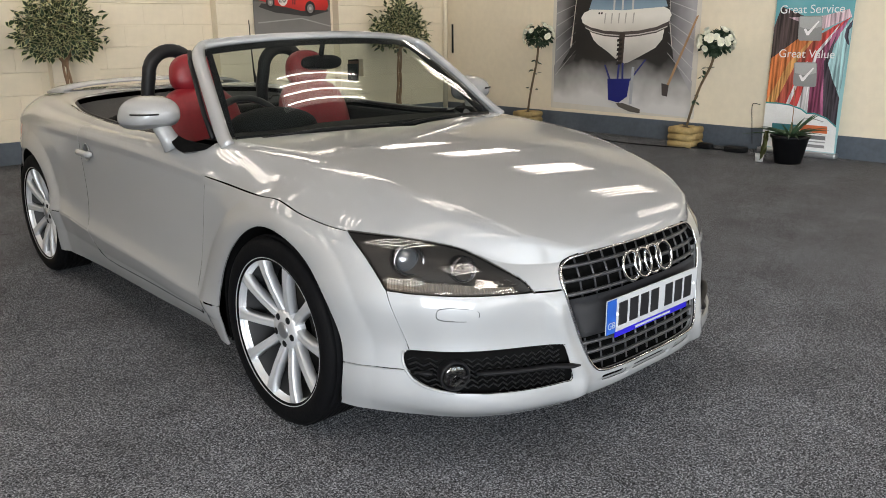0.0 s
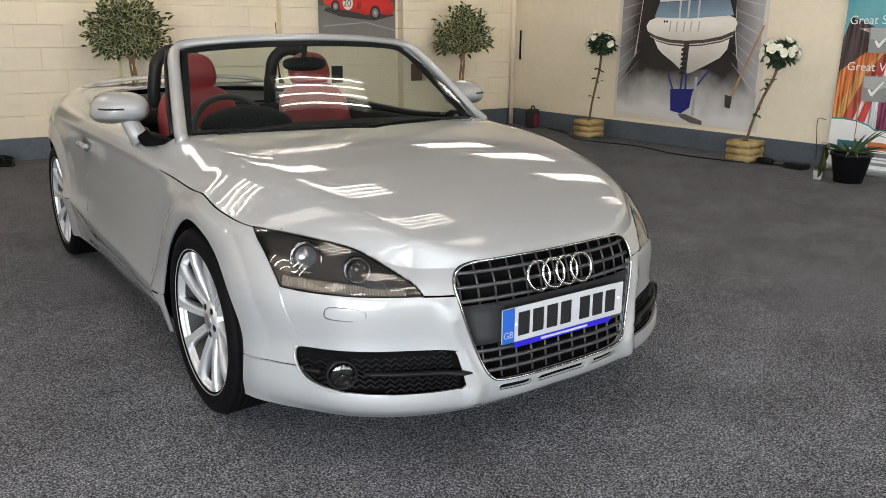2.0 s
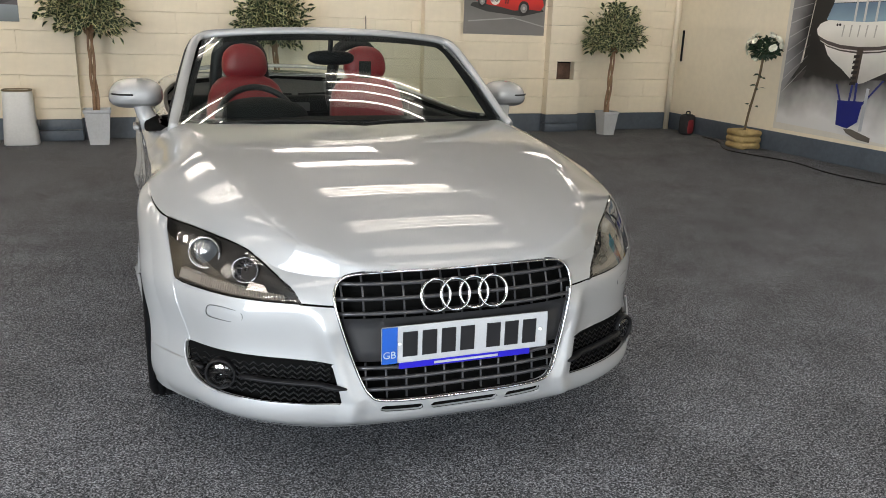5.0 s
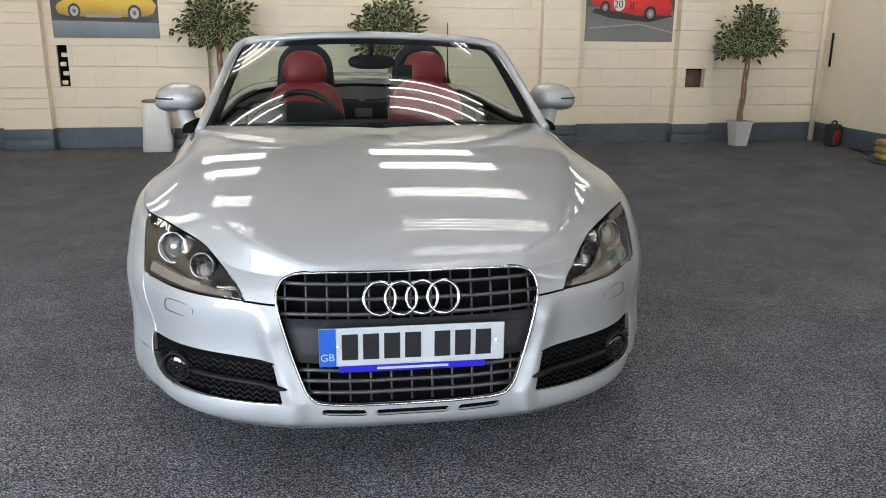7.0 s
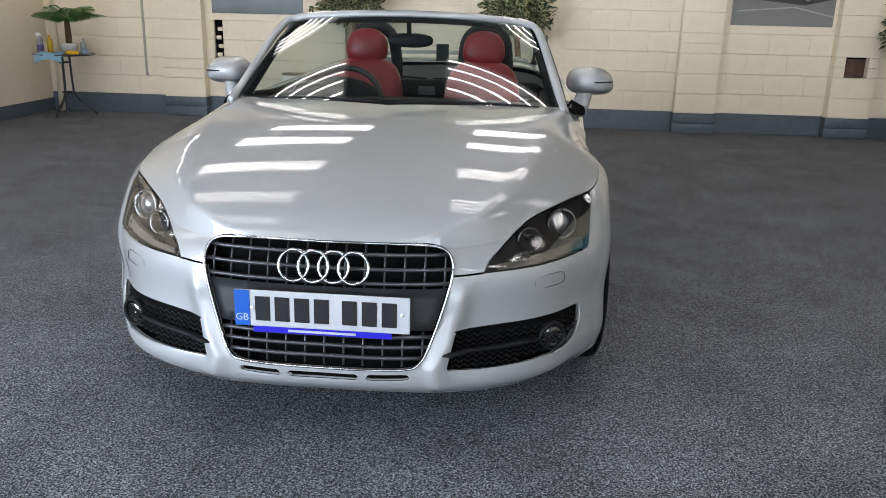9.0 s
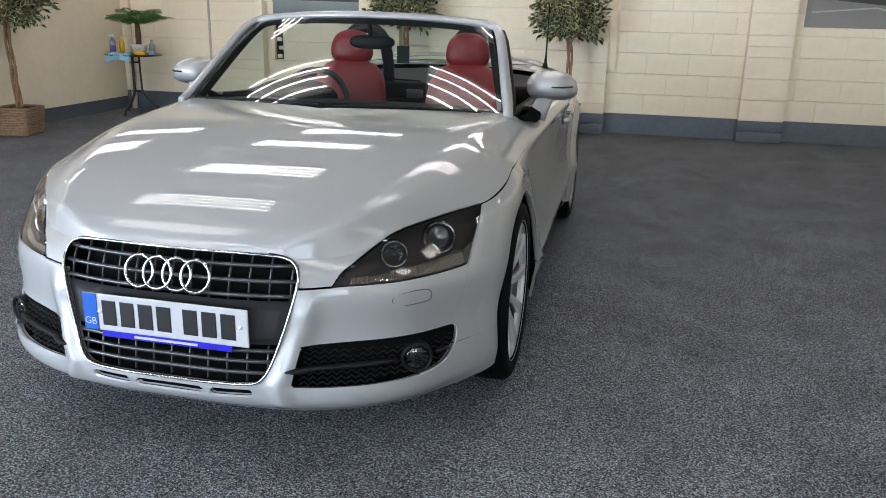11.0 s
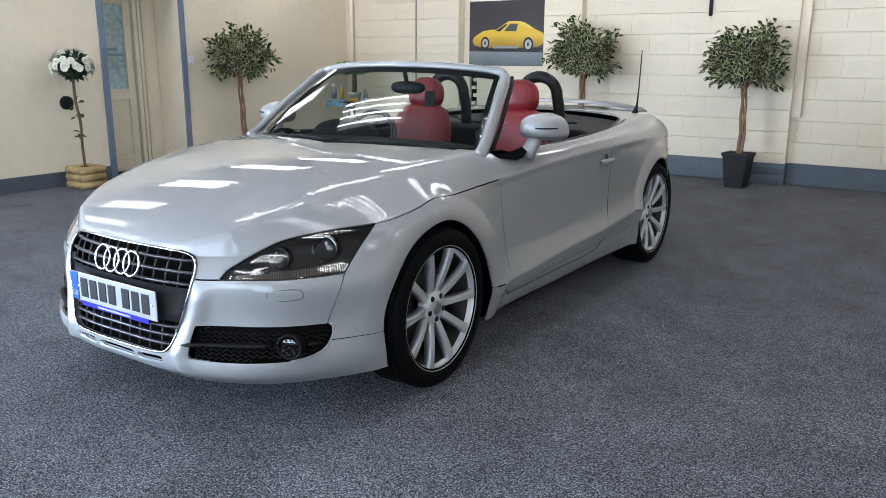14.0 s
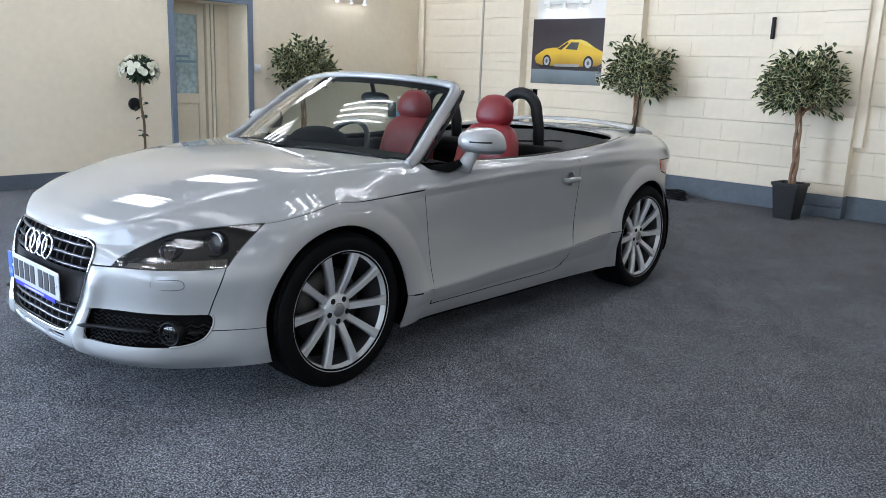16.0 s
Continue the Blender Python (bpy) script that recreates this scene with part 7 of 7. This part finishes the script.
tagged(palm, "small bright green palm in a white pot", "potted palm")
tagged(part("spray_bottle", lathe([(0.0, 0.0), (0.035, 0.0), (0.036, 0.13), (0.030, 0.16), (0.013, 0.175), (0.013, 0.19), (0.0, 0.19)], 20, at=(TX - 0.24, TY - 0.06, TZ)), mat("clear_violet_plastic", (0.32, 0.30, 0.38), 0.2, coat=0.5)), "clear spray bottle with a white trigger head", "bottle")
sp = bpy.data.objects["spray_bottle"]
part("trigger_head", box(TX - 0.285, TX - 0.215, TY - 0.075, TY - 0.045, TZ + 0.19, TZ + 0.225, 0.01), TRAY, sp, "white trigger")
part("bottle_label", lathe([(0.0365, 0.03), (0.037, 0.035), (0.037, 0.09), (0.0365, 0.095)], 20, at=(TX - 0.24, TY - 0.06, TZ), caps=False), mat("violet_label", (0.10, 0.07, 0.22), 0.4), sp)
tagged(part("polish_bottle", lathe([(0.0, 0.0), (0.03, 0.0), (0.032, 0.14), (0.012, 0.17), (0.012, 0.20), (0.0, 0.20)], 20, at=(TX - 0.17, TY + 0.02, TZ)), mat("yellow_plastic", (0.70, 0.45, 0.02), 0.35)), "yellow plastic polish bottle on a table", "bottle")
tagged(part("glass_bottle", lathe([(0.0, 0.0), (0.035, 0.0), (0.035, 0.11), (0.014, 0.14), (0.014, 0.17), (0.0, 0.17)], 20, at=(TX + 0.21, TY + 0.06, TZ)), mat("grey_green_plastic", (0.22, 0.26, 0.24), 0.2, coat=0.5)), "grey-green bottle on a table", "bottle")
tagged(part("wax_tin", lathe([(0.0, 0.0), (0.04, 0.0), (0.042, 0.05), (0.0, 0.052)], 20, at=(TX + 0.26, TY - 0.02, TZ)), mat("blue_white_tin", (0.25, 0.30, 0.48), 0.35)), "small blue and white tin on a table", "tin")
bm = bmesh.new()
grid = []
for i in range(17):
    row = []
    for j in range(9):
        u, v = i / 16, j / 8
        x = TX - 0.2 + 0.34 * u
        y = TY - 0.12 - 0.24 * v
        d = math.hypot(x - TX, y - TY)
        z = TZ + 0.004 + 0.022 * abs(math.sin(7 * u + 3 * v) * math.cos(5 * u - 4 * v)) if d < 0.335 else TZ - 0.02 - 1.2 * (d - 0.335)
        row.append(bm.verts.new((x, y if d < 0.34 else TY - math.sqrt(max(0.345 ** 2 - (x - TX) ** 2, 0.01)), z)))
    grid.append(row)
for i in range(16):
    for j in range(8):
        bm.faces.new((grid[i][j], grid[i + 1][j], grid[i + 1][j + 1], grid[i][j + 1]))
tagged(part("duster", bm, mat("blue_microfibre", (0.22, 0.42, 0.58), 0.9, var=0.15, scale=20, bump=0.3, bump_scale=300)), "crumpled light blue cleaning cloth on a table", "cloth")
tagged(part("sponge", pillow(TX + 0.19, TY - 0.17, TZ + 0.022, 0.075, 0.035, 0.022, 0.5), mat("yellow_sponge", (0.75, 0.45, 0.03), 0.9, var=0.2, scale=60, bump=0.5, bump_scale=150)), "yellow sponge on a table", "sponge")

# ---- bin, tool bag, leads ----
bin_ob = empty("waste_bin", 0.80, 8.54, 0)
bm = bmesh.new()
rings = []
for w, d, z in ((0.155, 0.10, 0.0), (0.165, 0.11, 0.01), (0.145, 0.11, 0.30), (0.135, 0.105, 0.52), (0.125, 0.10, 0.545)):
    ring = []
    for k in range(32):
        a = 2 * math.pi * k / 28
        ring.append(bm.verts.new((w * math.copysign(abs(math.cos(a)) ** 0.5, math.cos(a)), d * math.copysign(abs(math.sin(a)) ** 0.5, math.sin(a)), z)))
    rings.append(ring)
for a, b in zip(rings, rings[1:]):
    for k in range(32):
        bm.faces.new((a[k], a[(k + 1) % 28], b[(k + 1) % 28], b[k]))
bm.faces.new(list(reversed(rings[0])))
bm.faces.new(rings[-1])
part("body", bm, mat("white_liner", (0.72, 0.72, 0.71), 0.5, var=0.05, scale=5, bump=0.3, bump_scale=12), bin_ob, "bulging white body")
part("rim", tube([(0.128 * math.copysign(abs(math.cos(a)) ** 0.5, math.cos(a)), 0.10 * math.copysign(abs(math.sin(a)) ** 0.5, math.sin(a)), 0.548) for a in np.linspace(0, 2 * math.pi, 28, endpoint=False)], 0.010, 6, closed=True), mat("bronze_rim", (0.20, 0.15, 0.09), 0.4, metal=0.5), bin_ob, "bronze-coloured rim")
part("pedal", box(0.15, 0.19, -0.03, 0.0, 0.19, 0.25, 0.01), SATIN, bin_ob)
tagged(bin_ob, "white waste bin with a bronze rim", "bin")
bag = empty("tool_bag", 8.76, 8.24, 0, 20)
part("body", pillow(0, 0, 0.135, 0.10, 0.075, 0.135, 0.4), mat("black_nylon", (0.018, 0.018, 0.02), 0.8, var=0.2, scale=30), bag)
part("red_panel", pillow(-0.02, -0.05, 0.115, 0.065, 0.035, 0.095, 0.5), mat("red_nylon", (0.22, 0.015, 0.02), 0.7, var=0.2, scale=30), bag, "red front panel")
part("handle", tube(smooth_path([(-0.05, 0, 0.25), (-0.035, 0, 0.30), (0.035, 0, 0.30), (0.05, 0, 0.25)], 5), 0.01, 6), BLACK, bag)
tagged(bag, "black and red tool bag on the carpet", "bag")
jack = empty("cable_coil", 2.04, 8.56, 0)
for k in range(5):
    part("coil", tube([((0.15 - 0.012 * (k % 3)) * math.cos(a), (0.09 - 0.01 * (k % 2)) * math.sin(a), 0.012 + 0.019 * k + 0.006 * math.sin(3 * a + k)) for a in np.linspace(0, 2 * math.pi, 30, endpoint=False)], 0.0095, 6, closed=True), BLACK, jack)
part("plug", box(-0.04, 0.05, -0.03, 0.03, 0.0, 0.07, 0.01), BLACK, jack)
tagged(jack, "coiled black cable with a plug on the carpet", "cable")
tagged(part("floor_lead", tube(smooth_path([(8.84, 8.0, 0.008), (8.70, 7.5, 0.008), (8.35, 6.9, 0.008), (8.50, 6.1, 0.008), (8.36, 5.4, 0.008), (8.44, 4.75, 0.008), (8.62, 4.42, 0.008), (8.60, 4.15, 0.008)], 8), 0.007, 6), BLACK), "thin black lead snaking along the carpet", "cable")
tr = tagged(part("power_adapter", box(8.56, 8.68, 4.0, 4.22, 0.0, 0.055, 0.01), BLACK), "black power adapter box on the carpet", "adapter")
tagged(part("lead_plug", pillow(8.60, 4.45, 0.035, 0.04, 0.09, 0.035, 0.6), BLACK), "black plug lying on the carpet", "plug")
tagged(part("wire_hook", tube(smooth_path([(X1 - 0.03, 4.08, 0.06), (X1 - 0.035, 4.10, 0.28), (X1 - 0.03, 4.115, 0.475), (X1 - 0.03, 4.03, 0.48)], 5), 0.0035, 5), BLACK), "thin black wire standing by the wall", "wire")
